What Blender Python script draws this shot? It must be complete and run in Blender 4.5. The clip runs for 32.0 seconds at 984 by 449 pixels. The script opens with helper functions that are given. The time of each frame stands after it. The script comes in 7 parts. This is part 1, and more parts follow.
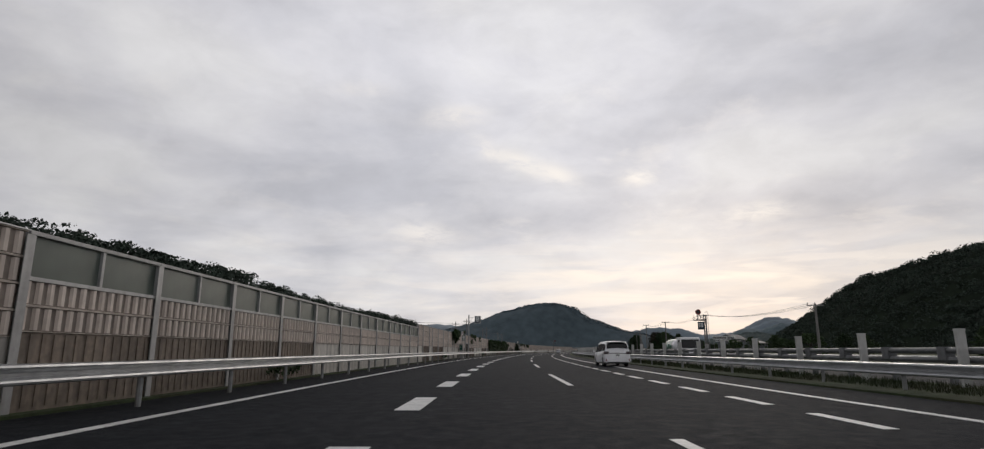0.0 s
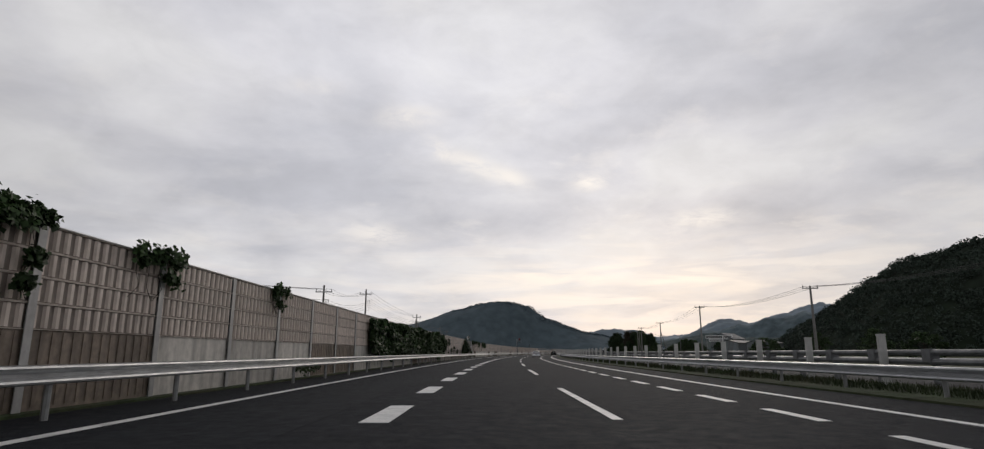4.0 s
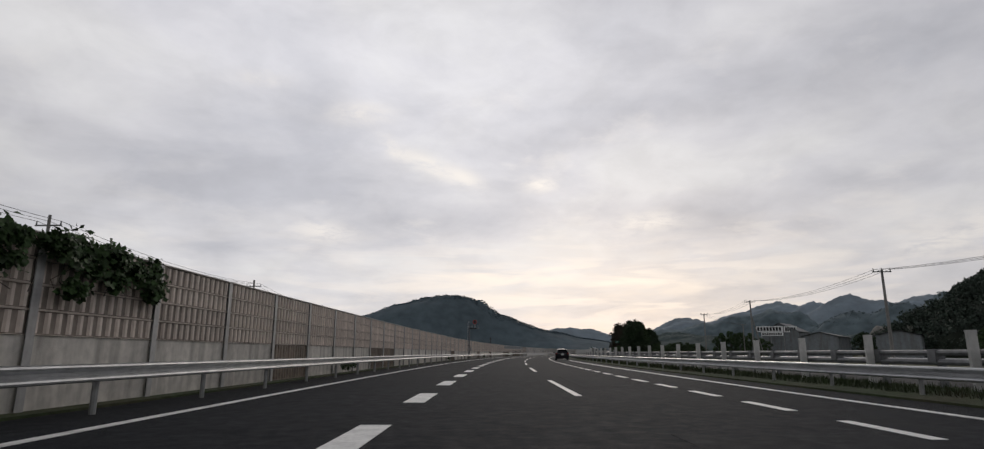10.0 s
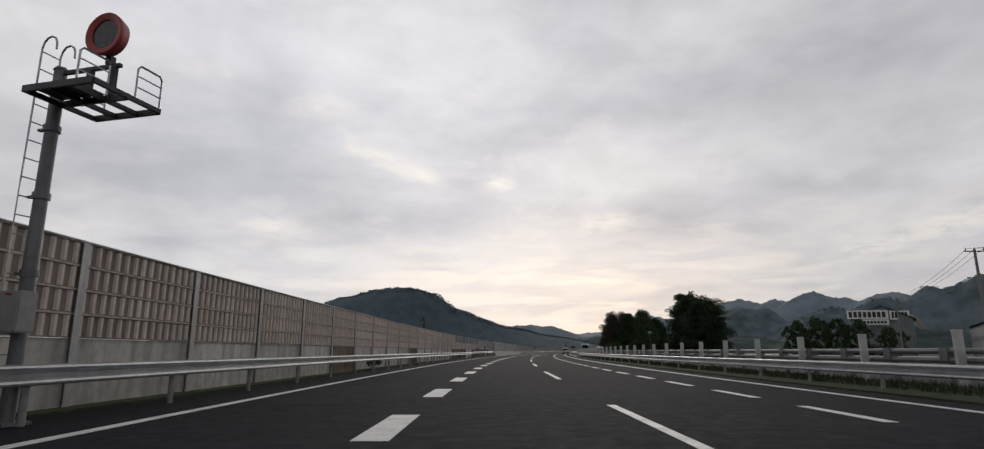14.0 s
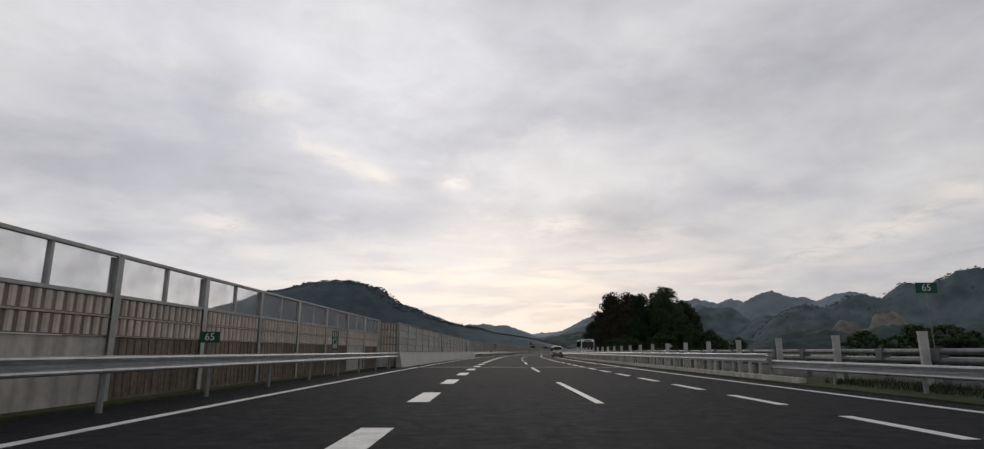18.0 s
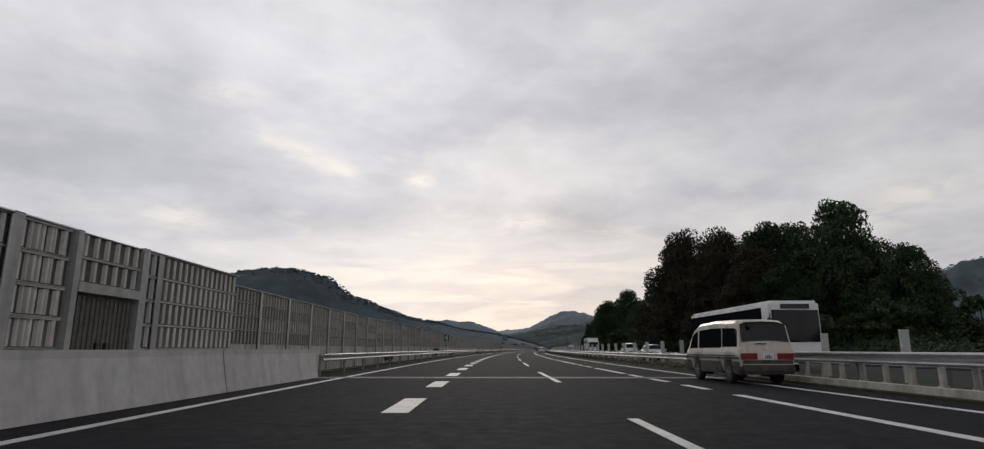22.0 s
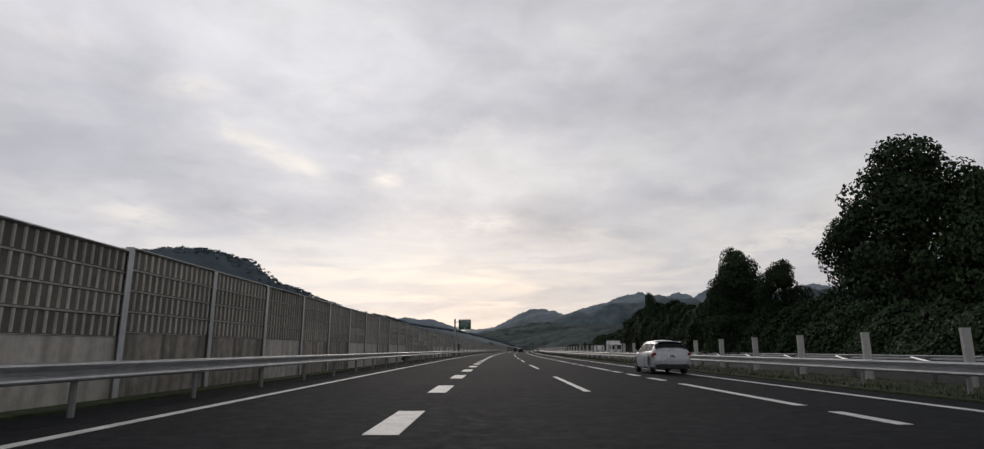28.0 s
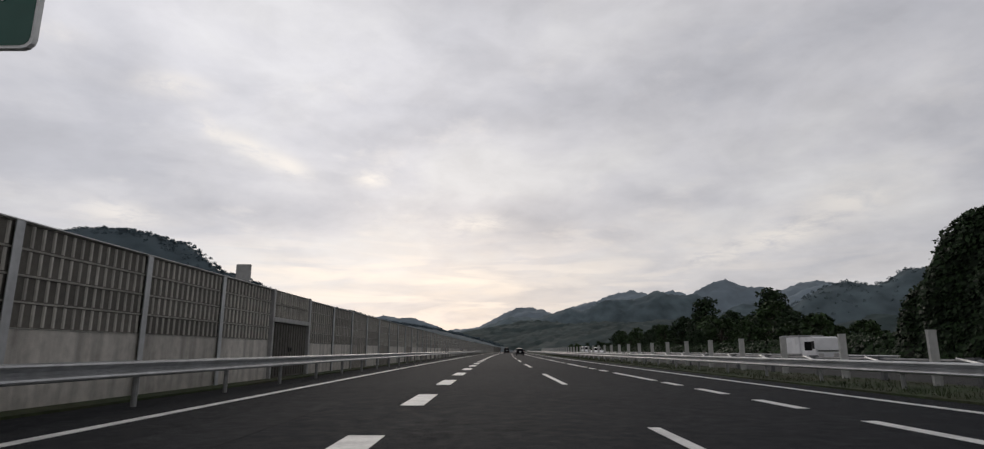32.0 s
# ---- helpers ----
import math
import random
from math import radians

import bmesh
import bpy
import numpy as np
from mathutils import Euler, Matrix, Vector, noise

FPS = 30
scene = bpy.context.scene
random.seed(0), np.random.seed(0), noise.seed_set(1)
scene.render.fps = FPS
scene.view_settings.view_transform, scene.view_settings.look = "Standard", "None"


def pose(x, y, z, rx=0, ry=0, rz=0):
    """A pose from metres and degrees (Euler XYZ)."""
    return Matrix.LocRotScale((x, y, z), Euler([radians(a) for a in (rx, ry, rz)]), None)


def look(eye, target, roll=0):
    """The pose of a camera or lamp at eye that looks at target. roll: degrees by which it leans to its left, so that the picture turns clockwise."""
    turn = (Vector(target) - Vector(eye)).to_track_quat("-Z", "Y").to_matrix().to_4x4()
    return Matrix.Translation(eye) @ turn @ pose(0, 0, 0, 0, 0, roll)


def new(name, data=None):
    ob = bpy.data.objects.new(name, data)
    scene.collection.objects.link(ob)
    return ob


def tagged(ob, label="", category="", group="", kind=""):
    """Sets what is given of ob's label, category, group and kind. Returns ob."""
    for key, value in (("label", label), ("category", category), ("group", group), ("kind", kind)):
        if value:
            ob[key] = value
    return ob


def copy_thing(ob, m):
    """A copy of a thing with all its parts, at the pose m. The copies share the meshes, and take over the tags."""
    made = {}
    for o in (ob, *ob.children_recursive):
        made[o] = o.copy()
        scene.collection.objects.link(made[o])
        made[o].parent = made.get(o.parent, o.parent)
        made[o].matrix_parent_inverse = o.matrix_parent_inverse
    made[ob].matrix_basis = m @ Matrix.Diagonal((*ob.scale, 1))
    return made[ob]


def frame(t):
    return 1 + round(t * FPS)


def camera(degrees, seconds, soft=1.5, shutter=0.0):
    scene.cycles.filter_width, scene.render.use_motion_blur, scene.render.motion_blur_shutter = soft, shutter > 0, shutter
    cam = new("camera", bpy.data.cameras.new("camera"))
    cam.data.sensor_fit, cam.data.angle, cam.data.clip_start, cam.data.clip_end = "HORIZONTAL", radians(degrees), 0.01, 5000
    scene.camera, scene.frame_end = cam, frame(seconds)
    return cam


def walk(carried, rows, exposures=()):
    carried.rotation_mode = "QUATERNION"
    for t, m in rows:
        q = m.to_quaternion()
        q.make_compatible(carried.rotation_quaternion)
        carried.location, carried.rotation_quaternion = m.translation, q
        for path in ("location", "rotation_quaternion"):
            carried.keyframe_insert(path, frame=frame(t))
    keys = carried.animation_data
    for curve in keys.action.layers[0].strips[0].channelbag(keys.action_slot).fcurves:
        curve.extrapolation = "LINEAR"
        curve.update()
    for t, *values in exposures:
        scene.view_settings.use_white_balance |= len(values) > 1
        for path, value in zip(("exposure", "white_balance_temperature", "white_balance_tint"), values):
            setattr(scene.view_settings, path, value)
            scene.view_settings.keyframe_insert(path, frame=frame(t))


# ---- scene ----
# ---------- the line of the road: stations along the driven lane, offsets to its right ----------
SPEED = 22.5
STATION = np.arange(-300.0, 2800.5, 1.0)
BEND = np.interp(STATION / SPEED, [-10, 0, 3, 5, 8, 10, 13.5, 17, 20, 24, 28, 32, 44, 200],
                 np.radians([1.08, 1.08, 1.04, 0.793, 0.821, 0.838, 1.136, 1.097, 0.622, 0.824, 0.341, 0.357, 0.0, 0.0]) / SPEED)
TURN = np.concatenate([[0], np.cumsum((BEND[1:] + BEND[:-1]) / 2)])
TURN -= np.interp(0, STATION, TURN)
MID = (TURN[1:] + TURN[:-1]) / 2
LINE_X = np.concatenate([[0], np.cumsum(np.sin(MID))])
LINE_Y = np.concatenate([[0], np.cumsum(np.cos(MID))])
LINE_X -= np.interp(0, STATION, LINE_X)
LINE_Y -= np.interp(0, STATION, LINE_Y)


def bearing(s):
    return np.interp(s, STATION, TURN)


def spot(s, d, z=0.0):
    """The place at station s, d metres to the right of the driven line."""
    th = bearing(s)
    return (float(np.interp(s, STATION, LINE_X) + d * np.cos(th)), float(np.interp(s, STATION, LINE_Y) - d * np.sin(th)), z)


def at(s, d, z=0.0, turn=0.0):
    """The pose at a station: local y runs along the road, local x to its right."""
    return Matrix.Translation(spot(s, d, z)) @ Matrix.Rotation(-float(bearing(s)) + radians(turn), 4, "Z")


# ---------- camera ----------
EYE = 1.05
cam = camera(78.5, 32.0, soft=1.2)
# seconds, metres to the right of the driven line, degrees turned to the left of the road, degrees tilted up
DRIVE = ((0, 0.11, 0.20, 11.81), (1, 0.11, 0.09, 11.86), (2, 0.21, -0.18, 11.89), (3, 0.31, -0.22, 11.92), (4, 0.29, -0.26, 12.00), (5, 0.26, -0.28, 11.98), (6, 0.24, -0.28, 12.02),
         (7, 0.21, -0.39, 11.99), (8, 0.22, -0.44, 12.08), (9, 0.22, -0.34, 11.99), (10, 0.23, -0.04, 12.02), (11, 0.15, 0.04, 12.09), (12, 0.07, -0.12, 11.98), (13, -0.01, 0.01, 11.88),
         (14, -0.02, 0.00, 11.87), (15, 0.04, -0.28, 11.88), (16, 0.10, -0.31, 11.87), (17, 0.16, -0.07, 11.88), (18, 0.10, -0.13, 11.91), (19, 0.03, 0.00, 12.00), (20, -0.03, 0.01, 11.93),
         (21, 0.02, -0.39, 11.75), (22, 0.06, -0.56, 11.69), (23, 0.11, -0.29, 11.74), (24, 0.09, -0.03, 11.72), (25, 0.07, 0.16, 11.68), (26, 0.03, 0.20, 11.72), (27, -0.04, 0.04, 11.69),
         (28, -0.09, 0.03, 11.74), (29, -0.04, -0.04, 11.81), (30, 0.02, -0.03, 11.76), (31, 0.08, -0.07, 11.67), (32, 0.08, 0.04, 11.80))
walk(cam, [(t, pose(*spot(t * SPEED, side, EYE), 90 + tilt, 0, -math.degrees(bearing(t * SPEED)) + turn)) for t, side, turn, tilt in DRIVE])

# ---------- sky and light ----------
GLOW = radians(21)
world = bpy.data.worlds.new("sky")
scene.world = world
world.use_nodes = True
wn, wl = world.node_tree.nodes, world.node_tree.links
wn.clear()


def wmath(op, a, b=None):
    n = wn.new("ShaderNodeMath")
    n.operation = op
    for i, v in enumerate((a, b)):
        if v is None:
            continue
        if isinstance(v, (int, float)):
            n.inputs[i].default_value = v
        else:
            wl.new(v, n.inputs[i])
    return n.outputs[0]


def wramp(value, *stops):
    n = wn.new("ShaderNodeValToRGB")
    e = n.color_ramp.elements
    while len(e) < len(stops):
        e.new(0.5)
    for k, (p, c) in zip(e, stops):
        k.position, k.color = p, (*c, 1) if not isinstance(c, (int, float)) else (c, c, c, 1)
    wl.new(value, n.inputs[0])
    return n.outputs[0]


def wmix(f, a, b, blend="MIX"):
    n = wn.new("ShaderNodeMix")
    n.data_type, n.blend_type = "RGBA", blend
    for sock, v in ((n.inputs[0], f), (n.inputs[6], a), (n.inputs[7], b)):
        if isinstance(v, (int, float)):
            sock.default_value = v
        elif isinstance(v, tuple):
            sock.default_value = (*v, 1)
        else:
            wl.new(v, sock)
    return n.outputs[2]


geo = wn.new("ShaderNodeTexCoord")
sep = wn.new("ShaderNodeSeparateXYZ")
wl.new(geo.outputs["Generated"], sep.inputs[0])
up = wmath("MAXIMUM", sep.outputs[2], 0.0)
den = wmath("ADD", up, 0.16)
com = wn.new("ShaderNodeCombineXYZ")
wl.new(wmath("DIVIDE", sep.outputs[0], den), com.inputs[0])
wl.new(wmath("DIVIDE", sep.outputs[1], den), com.inputs[1])


def wnoise(scale, detail, rough, shift, distort=0.0):
    mp = wn.new("ShaderNodeMapping")
    mp.inputs["Location"].default_value = shift
    wl.new(com.outputs[0], mp.inputs[0])
    n = wn.new("ShaderNodeTexNoise")
    n.inputs["Scale"].default_value, n.inputs["Detail"].default_value = scale, detail
    n.inputs["Roughness"].default_value, n.inputs["Distortion"].default_value = rough, distort
    wl.new(mp.outputs[0], n.inputs["Vector"])
    return n.outputs["Fac"]


big = wnoise(0.9, 6, 0.55, (3.1, 1.7, 0), 0.2)
mid_cloud = wnoise(1.8, 7, 0.52, (7.4, 2.2, 4), 0.3)
fine_cloud = wnoise(3.2, 8, 0.6, (1.4, 9.2, 2), 0.15)
both = wmath("ADD", wmath("MULTIPLY", big, 0.55), wmath("MULTIPLY", mid_cloud, 0.45))
cloud = wramp(both, (0.38, (0.515, 0.515, 0.555)), (0.5, (0.632, 0.624, 0.654)), (0.60, (0.725, 0.715, 0.725)))
# small soft cells over the whole cover
cmap = wn.new("ShaderNodeMapping")
cmap.inputs["Scale"].default_value = (1.0, 1.0, 1.9)
wl.new(geo.outputs["Generated"], cmap.inputs[0])
cells = wn.new("ShaderNodeTexNoise")
cells.inputs["Scale"].default_value, cells.inputs["Detail"].default_value, cells.inputs["Roughness"].default_value, cells.inputs["Distortion"].default_value = 9.0, 7, 0.58, 0.35
wl.new(cmap.outputs[0], cells.inputs["Vector"])
cloud = wmix(1.0, cloud, wramp(cells.outputs["Fac"], (0.32, 0.93), (0.5, 1.0), (0.68, 1.06)), "MULTIPLY")
# thin places in the cover, brighter and warmer towards the low sun
gdot = wmath("ADD", wmath("MULTIPLY", sep.outputs[0], math.sin(GLOW)), wmath("MULTIPLY", sep.outputs[1], math.cos(GLOW)))
toward = wmath("POWER", wmath("MAXIMUM", gdot, 0.0), 10.0)
thin = wramp(fine_cloud, (0.57, 0.0), (0.68, 1.0))
thin = wmath("MULTIPLY", thin, wmath("ADD", wmath("MULTIPLY", toward, 0.22), 0.10))
cloud = wmix(thin, cloud, (0.92, 0.86, 0.80))


def wdot(v):
    n = wn.new("ShaderNodeVectorMath")
    n.operation = "DOT_PRODUCT"
    wl.new(geo.outputs["Generated"], n.inputs[0])
    n.inputs[1].default_value = v
    return n.outputs["Value"]


def cloud_spot(az, el, wide, tall, lean=0.0):
    """A soft oval in the sky at a bearing and height, its half sizes and lean in degrees: 1 in its middle, 0 outside."""
    a, e, r = radians(az), radians(el), radians(lean)
    side = Vector((math.cos(a), -math.sin(a), 0))
    rise = Vector((-math.sin(a) * math.sin(e), -math.cos(a) * math.sin(e), math.cos(e)))
    u, v = side * math.cos(r) + rise * math.sin(r), rise * math.cos(r) - side * math.sin(r)
    q = wmath("ADD", wmath("POWER", wmath("ABSOLUTE", wmath("DIVIDE", wdot(u), math.sin(radians(wide)))), 2.0), wmath("POWER", wmath("ABSOLUTE", wmath("DIVIDE", wdot(v), math.sin(radians(tall)))), 2.0))
    front = wmath("GREATER_THAN", wdot((math.sin(a) * math.cos(e), math.cos(a) * math.cos(e), math.sin(e))), 0.3)
    return wmath("MULTIPLY", wmath("POWER", 2.718, wmath("MULTIPLY", q, -1.0)), front)


# broad swells of thinner and thicker cover
for az, el, wide, tall, gain in ((-9, 28, 17, 10, 0.17), (16, 24, 14, 9, 0.07), (-42, 15, 13, 13, -0.2), (45, 20, 16, 14, -0.03), (-24, 15, 9, 5, -0.06), (2, 14, 8, 3, -0.05), (20, 19, 6, 3, -0.04)):
    swell = wmath("ADD", 1.0, wmath("MULTIPLY", cloud_spot(az, el, wide, tall), gain))
    cloud = wmix(1.0, cloud, swell, "MULTIPLY")
# torn bright gaps in the cover
ragged = wramp(wnoise(7.0, 9, 0.62, (4.3, 0.7, 1), 0.4), (0.36, 0.12), (0.56, 1.0))
for az, el, wide, tall, lean, gain in ((-3.6, 21.9, 2.6, 0.9, 4, 0.85), (-13, 24, 2.4, 0.8, 8, 0.4), (-0.6, 18.9, 1.6, 0.8, -35, 0.8), (2.8, 17.6, 2.4, 0.8, -25, 0.9), (6.2, 16.5, 1.9, 0.8, -20, 0.9), (14, 15.8, 1.6, 0.8, 0, 0.95),
                                       (-7, 10.9, 3.0, 1.0, -5, 0.7), (24, 11.9, 3.2, 0.9, 2, 0.75), (51.5, 9.7, 4.5, 1.3, 10, 0.85), (46, 8.3, 3, 0.9, 6, 0.6), (57, 12, 3, 1.2, 0, 0.7), (-22, 9.5, 3, 0.8, 0, 0.3), (33, 7.2, 4, 0.9, 0, 0.5)):
    cloud = wmix(wmath("MULTIPLY", wmath("MULTIPLY", cloud_spot(az, el, wide, tall, lean), gain), ragged), cloud, (0.90, 0.845, 0.79))
low = wramp(up, (0.0, 1.0), (0.10, 0.75), (0.26, 0.0))
warm = wmath("MULTIPLY", wmath("MULTIPLY", low, toward), wmath("MULTIPLY", wramp(mid_cloud, (0.36, 0.3), (0.60, 1.0)), wramp(fine_cloud, (0.40, 0.45), (0.60, 1.0))))
cloud = wmix(warm, cloud, (0.735, 0.665, 0.62))
# long thin streaks of brighter cloud low over the horizon
smap = wn.new("ShaderNodeMapping")
smap.inputs["Scale"].default_value = (3.2, 3.2, 26)
wl.new(geo.outputs["Generated"], smap.inputs[0])
sno = wn.new("ShaderNodeTexNoise")
sno.inputs["Scale"].default_value, sno.inputs["Detail"].default_value, sno.inputs["Distortion"].default_value = 1.6, 7, 0.6
wl.new(smap.outputs[0], sno.inputs["Vector"])
band = wramp(up, (0.03, 0.0), (0.07, 1.0), (0.13, 0.9), (0.21, 0.0))
streaks = wmath("MULTIPLY", wmath("MULTIPLY", wramp(sno.outputs["Fac"], (0.50, 0.0), (0.60, 1.0)), band), wmath("ADD", wmath("MULTIPLY", toward, 0.42), 0.10))
cloud = wmix(streaks, cloud, (0.93, 0.84, 0.76))
for az, el, wide, tall, lean, gain in ((10, 7.1, 8, 1.0, -2, 0.85), (21, 6.4, 6, 1.0, -3, 0.9), (29, 5.6, 5, 0.7, 0, 0.6), (14, 5.2, 9, 0.6, 2, 0.5), (2, 6.0, 4, 0.6, 0, 0.4)):
    cloud = wmix(wmath("MULTIPLY", wmath("MULTIPLY", cloud_spot(az, el, wide, tall, lean), gain), wramp(sno.outputs["Fac"], (0.40, 0.15), (0.58, 1.0))), cloud, (0.94, 0.84, 0.745))
sky = wn.new("ShaderNodeTexSky")
sky.sky_type, sky.sun_disc = "NISHITA", False
sky.sun_elevation, sky.sun_rotation = radians(9), GLOW
# unseen sky overhead and away from the low sun dimmed to darken the ground
thick = wramp(sep.outputs[2], (0.0, 1.0), (0.5, 1.0), (0.85, 0.38))
rear = wramp(wmath("ADD", wmath("MULTIPLY", gdot, 0.5), 0.5), (0.15, 0.8), (0.72, 1.0))
ahead = wmath("ADD", 0.95, wmath("MULTIPLY", wmath("POWER", wmath("MAXIMUM", gdot, 0.0), 5.0), 0.13))
# the cover thickens towards the south-east, away from the glow
aside = wmath("ADD", wmath("MULTIPLY", sep.outputs[0], math.sin(radians(62))), wmath("MULTIPLY", sep.outputs[1], math.cos(radians(62))))
thick = wmath("MULTIPLY", thick, wramp(aside, (0.66, 1.0), (0.86, 0.90), (1.0, 0.84)))
cloud = wmix(1.0, cloud, wmath("MULTIPLY", ahead, wmath("MULTIPLY", thick, rear)), "MULTIPLY")
under = wmix(1.0, cloud, wmix(1.0, sky.outputs[0], (0.004, 0.004, 0.0045), "MULTIPLY"), "ADD")
bg = wn.new("ShaderNodeBackground")
bg.inputs[1].default_value = 1.0
wl.new(under, bg.inputs[0])
out = wn.new("ShaderNodeOutputWorld")
wl.new(bg.outputs[0], out.inputs[0])

sun_data = bpy.data.lights.new("sun", "SUN")
sun_data.energy, sun_data.angle, sun_data.color = 0.5, radians(25), (1.0, 0.9, 0.8)
sun = new("sun", sun_data)
sun.matrix_world = look((300 * math.sin(GLOW), 300 * math.cos(GLOW), 110), (0, 0, 0))


# ---------- materials ----------
def material(name, base, rough=0.7, metal=0.0, vary=0.18, grain=6.0, stain=0.0, stain_colour=(0.1, 0.09, 0.08), stain_scale=0.6,
             bump=0.0, bump_scale=40.0, by_object=0.0, streak=False, glow=None, island=0.0, coat=0.0, spec=0.5):
    m = bpy.data.materials.new(name)
    m.use_nodes = True
    nt = m.node_tree
    n, l = nt.nodes, nt.links
    b = n["Principled BSDF"]
    b.inputs["Roughness"].default_value, b.inputs["Metallic"].default_value = rough, metal
    b.inputs["Coat Weight"].default_value, b.inputs["Specular IOR Level"].default_value = coat, spec
    if glow:
        b.inputs["Emission Color"].default_value, b.inputs["Emission Strength"].default_value = (*glow[:3], 1), glow[3]
    tc = n.new("ShaderNodeTexCoord")

    def tex(scale, detail=5.0, squash=None):
        src = tc.outputs["Object"]
        if squash:
            mp = n.new("ShaderNodeMapping")
            mp.inputs["Scale"].default_value = squash
            l.new(src, mp.inputs[0])
            src = mp.outputs[0]
        t = n.new("ShaderNodeTexNoise")
        t.inputs["Scale"].default_value, t.inputs["Detail"].default_value = scale, detail
        l.new(src, t.inputs["Vector"])
        return t.outputs["Fac"]

    def mul(colour, factor):
        x = n.new("ShaderNodeMix")
        x.data_type, x.blend_type = "RGBA", "MULTIPLY"
        x.inputs[0].default_value = 1
        l.new(colour, x.inputs[6])
        l.new(factor, x.inputs[7])
        return x.outputs[2]

    def span(fac, lo, hi, a=0.3, c=0.7):
        r = n.new("ShaderNodeMapRange")
        r.inputs[1].default_value, r.inputs[2].default_value, r.inputs[3].default_value, r.inputs[4].default_value = a, c, lo, hi
        l.new(fac, r.inputs[0])
        return r.outputs[0]

    rgb = n.new("ShaderNodeRGB")
    rgb.outputs[0].default_value = (*base, 1)
    col = rgb.outputs[0]
    if vary:
        col = mul(col, span(tex(grain), 1 - vary, 1 + vary))
        col = mul(col, span(tex(grain * 0.13, 3), 1 - vary * 0.6, 1 + vary * 0.6))
    if by_object or island:
        if by_object:
            src = n.new("ShaderNodeObjectInfo").outputs["Random"]
        else:
            src = n.new("ShaderNodeNewGeometry").outputs["Random Per Island"]
        a = by_object or island
        col = mul(col, span(src, 1 - a, 1 + a, 0, 1))
    if stain:
        s = span(tex(stain_scale, 6, (3, 3, 0.35) if streak else None), 0, stain, 0.45, 0.68)
        x = n.new("ShaderNodeMix")
        x.data_type = "RGBA"
        l.new(s, x.inputs[0])
        l.new(col, x.inputs[6])
        x.inputs[7].default_value = (*stain_colour, 1)
        col = x.outputs[2]
    l.new(col, b.inputs["Base Color"])
    if bump:
        bp = n.new("ShaderNodeBump")
        bp.inputs["Strength"].default_value, bp.inputs["Distance"].default_value = bump, 0.02
        l.new(tex(bump_scale, 4), bp.inputs["Height"])
        l.new(bp.outputs[0], b.inputs["Normal"])
    if vary:
        l.new(span(tex(grain * 0.4, 3), max(rough - 0.1, 0.02), min(rough + 0.1, 1)), b.inputs["Roughness"])
    return m


M_ASPHALT = material("asphalt", (0.0182, 0.0205, 0.0245), 0.82, vary=0.22, grain=9, stain=0.35, stain_colour=(0.029, 0.0315, 0.036), stain_scale=0.12, bump=0.5, bump_scale=160, spec=0.05)
M_PATCH = material("repaired_asphalt", (0.023, 0.0255, 0.0295), 0.84, vary=0.22, grain=9, stain=0.3, stain_colour=(0.035, 0.035, 0.036), stain_scale=0.15, bump=0.5, bump_scale=150, spec=0.05)
M_ASPHALT_OLD = material("worn_asphalt", (0.033, 0.033, 0.034), 0.85, vary=0.25, grain=7, stain=0.4, stain_colour=(0.05, 0.05, 0.05), stain_scale=0.2, bump=0.5, bump_scale=140, spec=0.2)
M_PAINT = material("road_paint", (0.72, 0.72, 0.70), 0.6, vary=0.12, grain=14, stain=0.5, stain_colour=(0.3, 0.3, 0.3), stain_scale=1.6)
M_CONCRETE = material("concrete", (0.50, 0.475, 0.43), 0.85, vary=0.14, grain=5, stain=0.5, stain_colour=(0.13, 0.12, 0.105), stain_scale=0.8, streak=True, bump=0.3, by_object=0.12)
M_CONCRETE_DARK = material("weathered_concrete", (0.085, 0.078, 0.068), 0.92, vary=0.3, grain=3, stain=0.7, stain_colour=(0.045, 0.04, 0.035), stain_scale=0.9, streak=True, bump=0.4)
M_CONCRETE_DIRTY = material("dirty_concrete", (0.27, 0.25, 0.22), 0.9, vary=0.25, grain=4, stain=0.8, stain_colour=(0.08, 0.072, 0.06), stain_scale=0.9, streak=True, bump=0.3, by_object=0.2)
M_BARRIER = material("barrier_concrete", (0.5, 0.49, 0.47), 0.8, vary=0.1, grain=4, stain=0.5, stain_colour=(0.25, 0.24, 0.22), stain_scale=0.7, streak=True, bump=0.25)
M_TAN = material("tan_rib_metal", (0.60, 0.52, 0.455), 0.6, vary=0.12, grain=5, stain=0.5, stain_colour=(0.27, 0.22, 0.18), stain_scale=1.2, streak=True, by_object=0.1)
# louvre sheet darker than the ribs: recess shade is put into its colour too
M_TAN_BACK = material("tan_louvre_shaded", (0.235, 0.197, 0.168), 0.75, vary=0.15, grain=8, stain=0.5, stain_colour=(0.1, 0.08, 0.065), stain_scale=1.0, by_object=0.14, bump=0.6, bump_scale=60)
